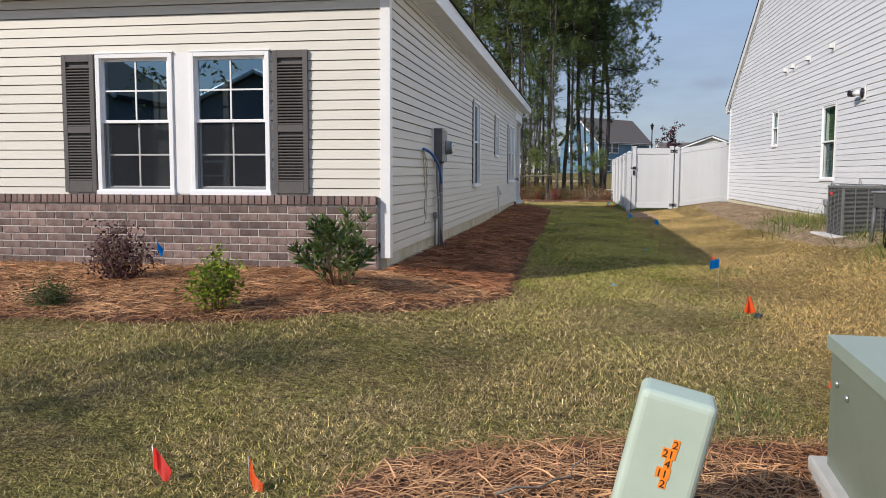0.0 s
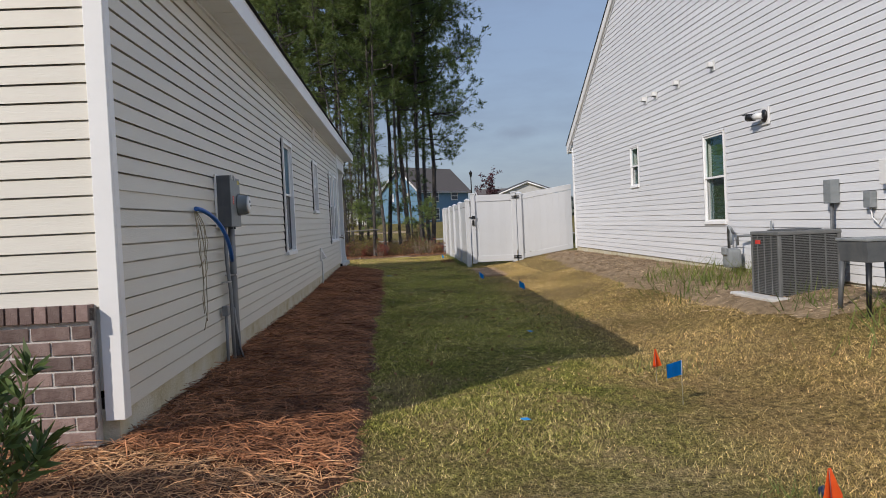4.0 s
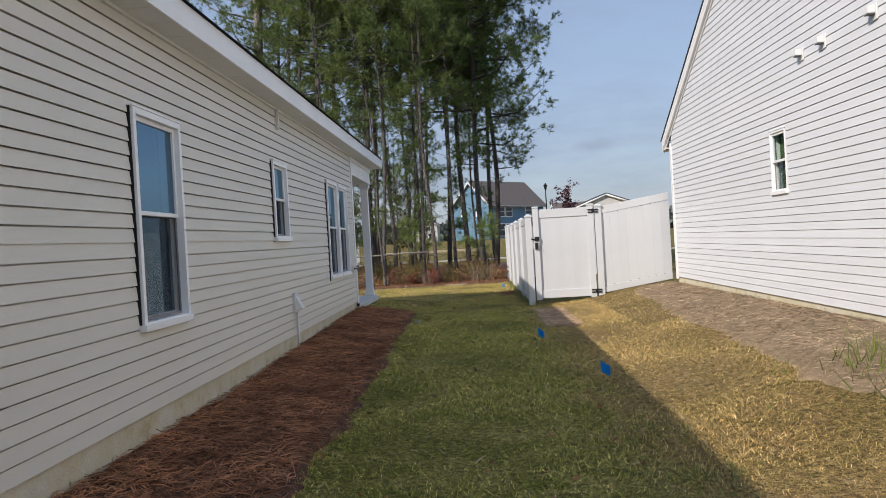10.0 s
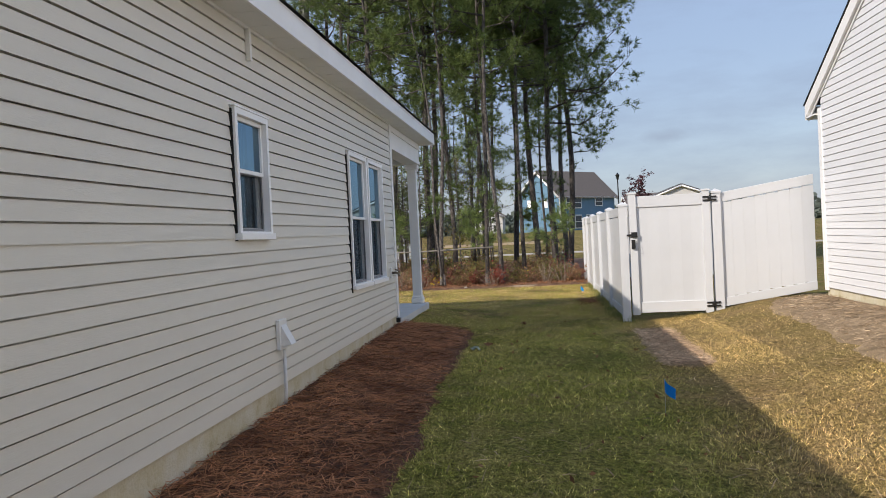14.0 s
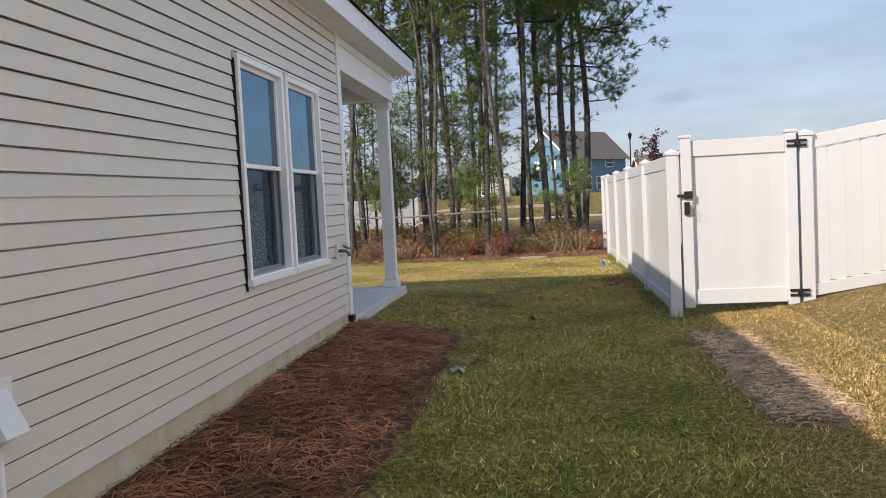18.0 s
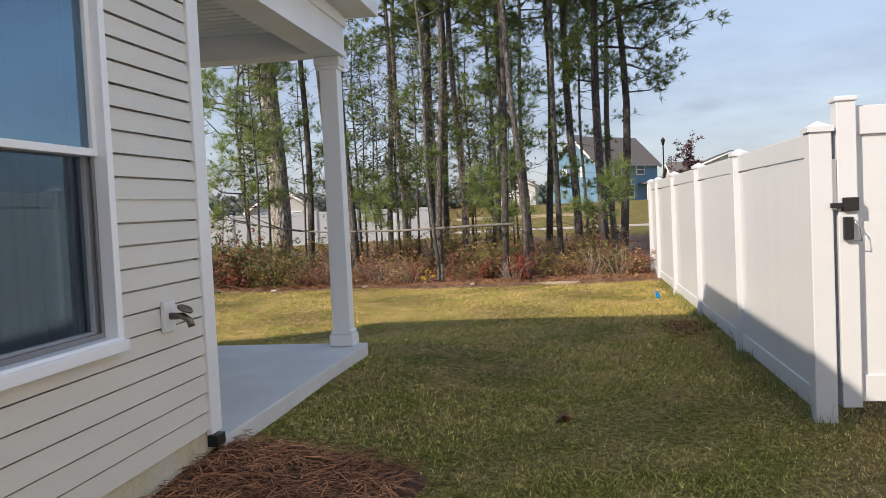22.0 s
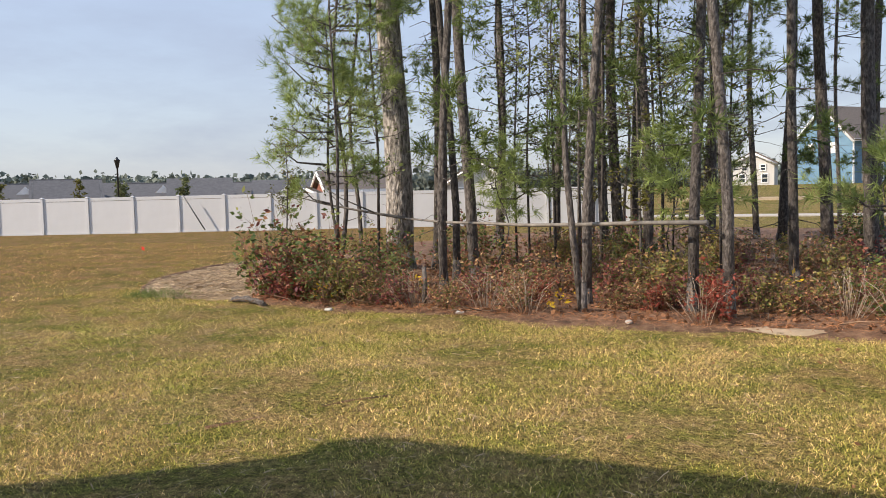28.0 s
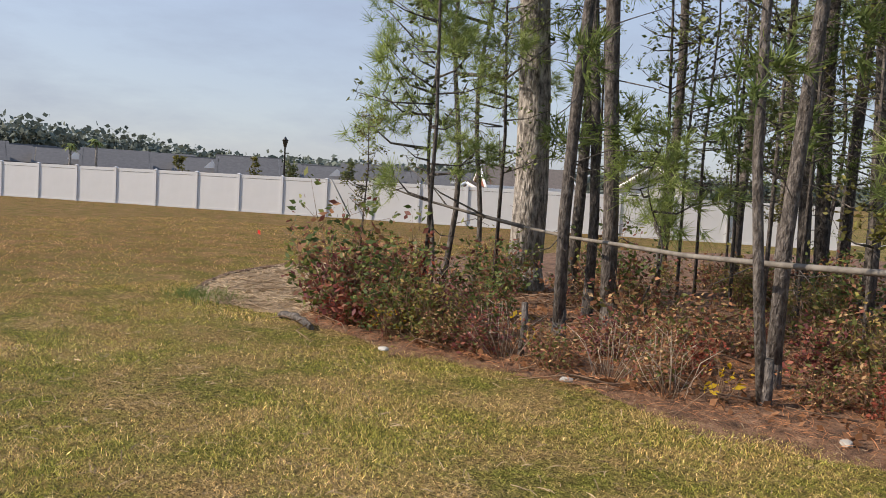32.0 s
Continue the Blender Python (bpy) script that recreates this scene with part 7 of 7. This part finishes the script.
# grey-blue with some distance haze put into the roof colour
M["shingle_far"] = vary(mat("hazed grey shingle", (0.12, 0.12, 0.13), 0.95), [(0.07, 0.072, 0.08), (0.11, 0.112, 0.12)], 2, bump=0.3)
M["road"] = vary(mat("pale gravel road", (0.4, 0.37, 0.33), 0.95), [(0.34, 0.31, 0.28), (0.45, 0.42, 0.38)], 3, bump=0.3)

bh = house("house", "two-storey blue house with a brown shingle roof", 8.14, 112, 11.3, 7.0, 4.65, 3.3, M["blue_wall"], M["shingle_br"], rz=49, z=1.4, wins=((-3.75, 3.05, 1.45, 1.5), (-2.15, 3.05, 1.45, 1.5), (2.2, 3.3, 1.6, 1.25), (-3.75, 0.5, 1.45, 1.75), (-2.15, 0.5, 1.45, 1.75), (0.2, 0.5, 1.4, 1.75)))
part("porch_roof", boxes((1.6, -1.6, 2.15, 5.4, 0.0, 2.35), bevel=0.03), M["shingle_br"], bh)
for x in (1.75, 5.25):
    part("porch_post", boxes((x - 0.09, -1.5, 0.0, x + 0.09, -1.32, 2.15)), M["trim"], bh)
for yy, zz in ((1.9, 3.3), (4.6, 3.3)):
    part("side_window", boxes((-5.73, yy, zz, -5.65, yy + 0.7, zz + 1.1), bevel=0.01), M["trim"], bh)
house("house", "cream house with two gables far behind the trees", -5.4, 118, 4.4, 8, 2.7, 1.15, M["pale_wall"], M["shingle_br"], gable_x=False, z=1.55, wins=((-1.2, 0.4, 0.8, 1.1), (1.2, 0.4, 0.8, 1.1), (-1.0, 1.75, 0.7, 0.8), (1.0, 1.75, 0.7, 0.8)))
house("house", "cream house with a grey roof beyond the fence", 21.2, 120, 8.0, 9, 4.2, 1.5, M["pale_wall"], M["shingle_far"], gable_x=False, z=1.5)
house("house", "low house with a brown roof beyond the fence", 18.0, 124, 7.0, 9, 3.6, 1.5, M["pale_wall"], M["shingle_br"], z=1.4)
house("house", "red brown house with a grey roof behind the far fence", -29.2, 72.0, 6.0, 5.0, 2.3, 1.35, M["red_wall"], M["shingle_br"], rz=45, z=-0.2, wins=((-1.6, 0.9, 1.2, 1.0), (1.2, 0.9, 1.2, 1.0)))
house("house", "small red brown annexe with a low gable beyond the fence", -32.4, 68.5, 2.4, 3.0, 1.75, 0.6, M["red_wall"], M["shingle_br"], rz=30, gable_x=False, z=-0.2, wins=((0.0, 0.9, 1.0, 0.7),))
house("house", "cream gabled house behind the far fence", -21.0, 74.0, 5.0, 8, 2.4, 1.7, M["pale_wall"], M["shingle_br"], rz=20, gable_x=False, z=-0.2, wins=((-1.2, 1.0, 0.9, 1.2), (1.2, 1.0, 0.9, 1.2)))
house("house", "tan house with a steep dark roof beyond the far fence", -73.5, 49.5, 10.0, 12, 3.5, 2.6, M["tan_wall"], M["shingle"], rz=68, gable_x=False, z=-0.1)
rh = random.Random(9)
for k in range(13):
    az = math.radians(33.5 + 2.75 * k)
    x, y = 1.5 - (120 + 4 * (k % 3)) * math.sin(az), 20.5 + (120 + 4 * (k % 3)) * math.cos(az)
    lab = ["grey low house with a dark roof in the far row", "low tan house with a dark roof in the far row", "low blue-grey house in the far row"][k % 3]
    h_ = house("house", lab, x, y, 8.6, 10, 2.3, 2.3 + rh.uniform(-0.3, 0.3), [M["grey_wall"], M["tan_wall"], M["grey_wall"]][k % 3], M["shingle_far"], rz=math.degrees(az), z=-0.4 + 0.035 * k, trim=False, wins=((-2.2, 0.7, 1.2, 1.4), (2.0, 0.7, 1.6, 1.4)))
    if k % 3 == 1:
        gb = bmesh.new()
        prism(gb, [(-1.1, 0.0), (1.1, 0.0), (0.0, 1.1)], 0.0, 0.5, pose(0.8, -0.6, 2.9, 90, 0, 0))
        part("gable", gb, M["trim"], h_)


def palm(x, y, h, seed):
    """A young palm: thin trunk and a tuft of drooping fronds."""
    r = np.random.default_rng(seed)
    p = thing("palm_tree", "young palm with a small tuft of fronds beyond the fence", "palm tree", pose(x, y, gz(x, y)), group="palms along the far street")
    bm = bmesh.new()
    rod(bm, [(0, 0, -0.1), (0.06, 0, h * 0.5), (0, 0.05, h)], 0.14, 8, 0.11)
    part("trunk", bm, M["bark_pale"], p)
    fr = bmesh.new()
    for k in range(26):
        a, up = r.uniform(0, math.tau), r.uniform(-0.5, 0.9)
        L = r.uniform(0.6, 1.0)
        o = Vector((0, 0.05, h))
        d = Vector((math.cos(a), math.sin(a), 0))
        s = Vector((-d.y, d.x, 0)) * 0.13
        pts = [o, o + d * L * 0.5 + Vector((0, 0, up * 0.45)), o + d * L + Vector((0, 0, up * 0.5 - 0.35))]
        v = [fr.verts.new(q + s * w) for q, w in ((pts[0], 0.2), (pts[0], -0.2), (pts[1], 1), (pts[1], -1), (pts[2], 0.1), (pts[2], -0.1))]
        fr.faces.new((v[0], v[1], v[3], v[2]))
        fr.faces.new((v[2], v[3], v[5], v[4]))
    part("fronds", fr, M["leaf_lime"], p)["label"] = "yellow-green fronds"
    return p


for k, (az, dd, hh) in enumerate(((66.4, 72, 3.9), (60.9, 88, 3.6), (59.4, 88, 4.2))):
    a = math.radians(az)
    palm(1.5 - dd * math.sin(a), 20.5 + dd * math.cos(a), hh, 300 + k)


def street_lamp(x, y, h, z=None):
    s = thing("street_lamp", "black street lamp post with a lantern head", "street lamp", pose(x, y, gz(x, y) if z is None else z))
    b = bmesh.new()
    lathe(b, [(0.16, 0), (0.16, 0.3), (0.09, 0.45), (0.075, 0.6), (0.06, h - 0.7), (0.09, h - 0.65)], 12)
    part("post", b, M["black"], s)
    b = bmesh.new()
    lathe(b, [(0.10, h - 0.65), (0.2, h - 0.2), (0.22, h - 0.18)], 10)
    part("lantern", b, M["glass_far"], s)
    b = bmesh.new()
    lathe(b, [(0.25, h - 0.18), (0.12, h - 0.02), (0.03, h + 0.12)], 10)
    part("cap", b, M["black"], s)
    return s


street_lamp(10.43, 95, 5.2, 2.3)
street_lamp(-45.0, 63.0, 4.6)
# gravel road and clearing behind the trees
bm = boxes((-40, 62, -0.2, 60, 65, 0.06))
thing("road", "pale gravel track behind the trees", "road", kind="structure", bm=bm, material=M["road"])
bm = boxes((-8, 80, -0.2, 2.5, 86, 0.75))
thing("sand_heap", "pale bare ground before the blue house", "bare ground", kind="structure", bm=bm, material=M["sand"])
# purple tree by the lamp
pt = broad("tree", "small purple-leaved tree beside the lamp post", 5.4, 0.09, 91, 46, 0.26, M["leaf_plum"], M["bark"], spread=2.7)
pt.matrix_basis = pose(12.5, 94, 1.2)
for k, (x, y, hh) in enumerate(((-52, 70, 3.0), (-62, 66, 3.3), (-56, 74, 2.9), (-66, 78, 3.6), (-47, 72, 3.2), (-40, 78, 3.0))):
    q = broad("tree", "young green street tree beyond the far fence", hh, 0.07, 95 + k, 18, 0.3, M["leaf_olive"] if k % 2 else M["leaf_green"], M["bark"], spread=1.1)
    q.matrix_basis = pose(x, y, 0.0)
# far woods: ragged crowns, one object, rising towards the west
fw = np.random.default_rng(77)
cs = []
for k in range(520):
    az = -20 + 95 * (k / 520)
    a = math.radians(az)
    dist = fw.uniform(215, 265)
    x, y = -dist * math.sin(a), dist * math.cos(a)
    h = (7.0 + 5.0 * float(smooth(46, 58, az))) * fw.uniform(0.82, 1.12)
    m = 150
    cc = fw.normal(0, 1, (m, 3)) * (2.4, 2.4, h * 0.22) + (x, y, h * 0.55)
    cc[:, 2] = np.clip(cc[:, 2], 0.2, h * 1.05)
    cs.append(cc)
# greyed green: the haze of the distance is put into the leaf colour
M["far_leaf"] = leafy("hazed far woodland", [(0.10, 0.125, 0.105), (0.15, 0.175, 0.15)], 0.8, 0.3, 0.2, 0.02)
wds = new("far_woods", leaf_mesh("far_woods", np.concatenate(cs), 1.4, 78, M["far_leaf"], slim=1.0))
tagged(wds, "dark line of woods on the horizon", "woods", kind="stuff")
# unseen tree, added to cast the soft band of shade on the front lawn
st = broad("tree", "unseen tree added to shade the front lawn", 7.4, 0.06, 401, 21, 0.14, M["leaf_green"], M["bark"], spread=1.9)
st.matrix_basis = pose(-7.1, -9.9, -0.45)
# houses across the street, behind the walk
house("house", "grey two-storey house across the street", -26.2, -30, 10.6, 9, 5.7, 3.0, M["grey_wall"], M["shingle"], rz=180, gable_x=False, z=-0.5, wins=((-2, 0.8, 1.2, 1.5), (2, 3.4, 1.2, 1.5)))
house("house", "dark house across the street", -13.4, -30, 8.0, 9, 4.8, 1.8, M["grey_wall"], M["shingle"], rz=180, gable_x=False, z=-0.5, wins=((-2.5, 0.8, 1.2, 1.5), (2.5, 0.8, 1.6, 1.5)))

# ---------------------------------------------------------------- weeds, pine straw and grass
def blades(name, pts, h, w, seed, material, lean=0.45, label="", category=""):
    """Upright thin triangles with a random lean, one per root."""
    r = np.random.default_rng(seed)
    n = len(pts)
    a = r.uniform(0, math.tau, n)
    H = h * r.uniform(0.4, 1.3, n) * (0.8 + 0.3 * np.sin(pts[:, 0] * 31 + 3 * np.sin(pts[:, 1] * 17)) * np.sin(pts[:, 1] * 29 + 3 * np.sin(pts[:, 0] * 13)))
    W = w * r.uniform(0.6, 1.3, n)
    l = r.normal(0, lean, (n, 2)) * H[:, None]
    s = np.stack([np.cos(a) * W, np.sin(a) * W, np.zeros(n)], 1)
    tip = pts + np.stack([l[:, 0], l[:, 1], H], 1)
    v = np.stack([pts - s, pts + s, tip], 1).reshape(-1, 3)
    ob = new(name, sheet(name, v, np.arange(len(v)).reshape(-1, 3), material))
    return tagged(ob, label, category, kind="stuff")


BEDS = [BED_SIDE, BED_FRONT, BED_ISLE, WOODS, CIRCLE, MULCH_WALL]


def lawn_points(x0, x1, y0, y1, density, seed):
    r = np.random.default_rng(seed)
    n = int((x1 - x0) * (y1 - y0) * density)
    x, y = r.uniform(x0, x1, n), r.uniform(y0, y1, n)
    keep = ~((x < 0.03) & (y > -0.1) & (y < 16.25)) & ~((x < 0.035) & (y > 16.0) & (y < 19.24)) & ~((x > 6.05) & (y < 17.3))
    for b in BEDS:
        keep &= ~outline_inside(x + r.normal(0, 0.03, n), y + r.normal(0, 0.03, n), b)
    strip = outline_inside(x, y, MULCH_STRIP)
    keep &= ~(strip & (r.random(n) < 0.93))
    x, y = x[keep], y[keep]
    return np.stack([x, y, ground_z(x, y) - 0.004], 1)


GRASS = "short lawn grass"
near = np.concatenate([lawn_points(-2.8, 5.2, -5.6, 1.5, 4700, 101), lawn_points(0.9, 5.2, 1.5, 12.0, 3800, 102), lawn_points(0.0, 4.4, 12.0, 20.0, 4200, 103), lawn_points(-3.5, 3.35, 20.0, 27.2, 5500, 104), lawn_points(-9.0, -3.5, 21.0, 28.5, 2800, 105), lawn_points(4.2, 6.05, 12.0, 17.3, 900, 109)])
blades("grass_blades", near, 0.031, 0.0018, 111, M["blade"], 0.75, "short mown blades of the lawn", "grass")
far = np.concatenate([lawn_points(-7.0, -2.8, -5.6, -2.2, 900, 106), lawn_points(-24.0, -9.0, 21.0, 40.0, 260, 107), lawn_points(-9.0, -5.5, 27.0, 40.0, 500, 108), lawn_points(-3.8, 0.0, 19.2, 20.0, 900, 110), lawn_points(-9.0, -3.5, 16.6, 21.0, 700, 112)])
blades("grass_blades", far, 0.035, 0.006, 112, M["blade"], 0.7, "thin far blades of the lawn", "grass")
# taller tufts along the fence, the lot line and the foundation
r = np.random.default_rng(120)
tuft = []
for x, y, n, sp in [(3.36, 17.3, 60, 0.08), (3.2, 18.5, 50, 0.05), (3.2, 19.4, 60, 0.05), (3.2, 20.2, 60, 0.06), (3.2, 21.2, 60, 0.06), (3.22, 22.3, 60, 0.06), (3.5, 2.1, 120, 0.15), (3.35, 5.5, 90, 0.2), (3.2, -0.8, 60, 0.12), (2.75, -3.5, 160, 0.2), (2.2, -3.55, 100, 0.15), (3.35, 6.6, 90, 0.2)] + [(3.22, 17.6 + 0.35 * k, 26, 0.05) for k in range(26)]:
    q = r.normal(0, sp, (n, 2)) + (x, y)
    tuft.append(np.stack([q[:, 0], q[:, 1], ground_z(q[:, 0], q[:, 1])], 1))
blades("grass_tufts", np.concatenate(tuft), 0.13, 0.004, 121, M["weed"], 0.35, "taller tufts of unmown grass", "grass")
wd = []
for x, y, n, sp in [(5.6, 6.2, 420, 0.42), (5.45, 7.3, 260, 0.35), (5.3, 5.2, 160, 0.3), (5.35, 3.2, 80, 0.2), (5.5, 2.0, 140, 0.3), (5.2, 1.4, 60, 0.3)]:
    q = r.normal(0, sp, (n, 2)) + (x, y)
    q[:, 0] = np.minimum(q[:, 0], 6.05)
    wd.append(np.stack([q[:, 0], q[:, 1], ground_z(q[:, 0], q[:, 1])], 1))
blades("tall_weeds", np.concatenate(wd), 0.25, 0.007, 122, M["weed_green"], 0.5, "long green weeds by the white house", "weeds")


def straw(name, poly, density, seed, length, material, lift=0.045, label="", spread=0.3, width=0.0023, ragged=0.05):
    """Loose pine needles lying over a bed, thin bent strips."""
    r = np.random.default_rng(seed)
    xs, ys = [p[0] for p in poly], [p[1] for p in poly]
    n = int((max(xs) - min(xs)) * (max(ys) - min(ys)) * density)
    x, y = r.uniform(min(xs) - 0.05, max(xs) + 0.05, n), r.uniform(min(ys) - 0.05, max(ys) + 0.05, n)
    k = outline_inside(x + r.normal(0, ragged, n), y + r.normal(0, ragged, n), poly) & ~((x < 0.02) & (y > -0.11) & (y < 16.2))
    x, y = x[k], y[k]
    n = len(x)
    a = r.uniform(0, math.tau, n)
    L = length * r.uniform(0.5, 1.2, n)
    d = np.stack([np.cos(a), np.sin(a), r.normal(0, spread, n) * 0.5], 1)
    s = np.stack([-np.sin(a), np.cos(a), r.normal(0, 0.4, n)], 1)
    c = np.stack([x, y, ground_z(x, y) + lift + np.abs(r.normal(0, 0.012, n))], 1)
    W = width * r.uniform(0.7, 1.6, (n, 1))
    p0, p2 = c - d * L[:, None] / 2, c + d * L[:, None] / 2
    p1 = c + np.stack([np.zeros(n), np.zeros(n), 0.06 * L], 1)
    v = np.stack([p0 - s * W, p0 + s * W, p1 + s * W, p1 - s * W, p2 + s * W * 0.5, p2 - s * W * 0.5], 1).reshape(-1, 3)
    b = np.arange(n)[:, None] * 6
    f = np.concatenate([b + [0, 1, 2, 3], b + [3, 2, 4, 5]], 0)
    ob = new(name, sheet(name, v, f, material))
    return tagged(ob, label, "pine straw", kind="stuff")


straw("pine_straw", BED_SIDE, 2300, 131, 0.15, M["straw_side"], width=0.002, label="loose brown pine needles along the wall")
straw("pine_straw", BED_FRONT, 2100, 132, 0.16, M["straw"], lift=0.022, width=0.0017, ragged=0.1, label="loose sunlit pine needles in the front bed")
straw("pine_straw", BED_ISLE, 2300, 133, 0.18, M["straw"], lift=0.026, width=0.0016, ragged=0.07, label="loose pine needles around the utility boxes")
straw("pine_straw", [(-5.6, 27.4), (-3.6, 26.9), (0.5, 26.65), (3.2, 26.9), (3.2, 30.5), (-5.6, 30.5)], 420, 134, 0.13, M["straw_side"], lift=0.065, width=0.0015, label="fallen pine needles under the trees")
straw("dry_stalks", [(-7.5, 20.5), (3.2, 20.5), (3.2, 27.0), (-7.5, 27.6)], 70, 138, 0.08, M["straw_tan"], lift=0.02, label="pale dry stalks lying on the mown lawn", width=0.0017, spread=0.5)
straw("dry_stalks", [(1.0, 1.5), (5.0, 1.5), (5.0, 12.5), (1.0, 12.5)], 30, 139, 0.09, M["straw_tan"], lift=0.018, label="pale dry stalks lying on the side lawn", width=0.002, spread=0.5)
straw("pine_straw", MULCH_STRIP, 7500, 135, 0.07, M["straw_pale"], lift=0.02, label="bleached straw in the lawn strip")
straw("pine_straw", MULCH_WALL, 900, 136, 0.08, M["straw_tan"], lift=0.025, label="dry straw along the white house")
# leaf litter under the trees and a few dead leaves on the lawn
q = np.random.default_rng(140)
n = 9000
c = np.stack([q.uniform(-6, 3.2, n), q.uniform(26.9, 34.0, n), np.zeros(n)], 1)
c = c[outline_inside(c[:, 0], c[:, 1], WOODS)]
c[:, 2] = ground_z(c[:, 0], c[:, 1]) + 0.06
ob = new("leaf_litter", leaf_mesh("leaf_litter", c, 0.085, 141, M["leaf_brown"], slim=0.6))
tagged(ob, "dead brown leaves on the forest floor", "leaf litter", kind="stuff")
n = 320
c = np.stack([q.uniform(0.8, 3.2, n), q.uniform(0.0, 27.0, n), np.zeros(n)], 1)
c[:, 2] = ground_z(c[:, 0], c[:, 1]) + 0.035
ob = new("fallen_leaves", leaf_mesh("fallen_leaves", c, 0.05, 142, M["leaf_brown"], slim=0.5))
tagged(ob, "a few dead leaves scattered on the lawn", "leaves", kind="stuff")
# turf lip round the far side of the bare patch
lip = bmesh.new()
edge = [(-7.9, 27.85), (-8.6, 28.6), (-9.35, 29.6), (-9.85, 30.8), (-10.1, 32.0), (-10.3, 33.6)]
rod(lip, [(x, y, gz(x, y) - 0.008) for x, y in edge], 0.05, 7)
for v in lip.verts:
    v.co += Vector(noise.noise_vector(v.co * 6.0)) * 0.03
# litter brown puts the shade under the turf lip into its colour
thing("turf_edge", "raised edge of cut turf, darkened for the shade of its lip", "turf edge", kind="stuff", bm=lip, material=M["litter"])
q2 = np.random.default_rng(150).normal(0, 1, (900, 2)) * (0.32, 0.2) + (-7.5, 27.75)
blades("grass_tufts", np.stack([q2[:, 0], q2[:, 1], ground_z(q2[:, 0], q2[:, 1])], 1), 0.11, 0.005, 151, M["weed"], 0.5, "fresh green tuft of grass by the bare patch", "grass")
straw("pine_straw", CIRCLE, 600, 137, 0.12, M["straw_tan"], lift=0.02, label="dry straw and needles on the bare patch", width=0.004)
# low seam where two strips of turf meet
seam = bmesh.new()
rod(seam, [(x, y, gz(x, y) - 0.004) for x, y in ((-1.75, 22.2), (-1.55, 22.6), (-1.38, 22.85), (-1.22, 23.15), (-1.02, 23.4))], 0.015, 6)
for v in seam.verts:
    v.co += Vector(noise.noise_vector(v.co * 11.0)) * 0.022
# dark litter colour stands in for the shade at the step
thing("turf_seam", "turf seam, dark for the shade of its step", "turf edge", kind="stuff", bm=seam, material=M["litter"])
yl = np.random.default_rng(160).normal(0, 1, (9, 3)) * (0.06, 0.05, 0.07) + (-0.98, 27.3, 0.22)
ob = new("yellow_leaves", leaf_mesh("yellow_leaves", yl, 0.1, 161, M["leaf_yellow"], slim=0.4))
tagged(ob, "bright yellow leaves on a low stem at the edge of the woods", "leaves", kind="stuff")
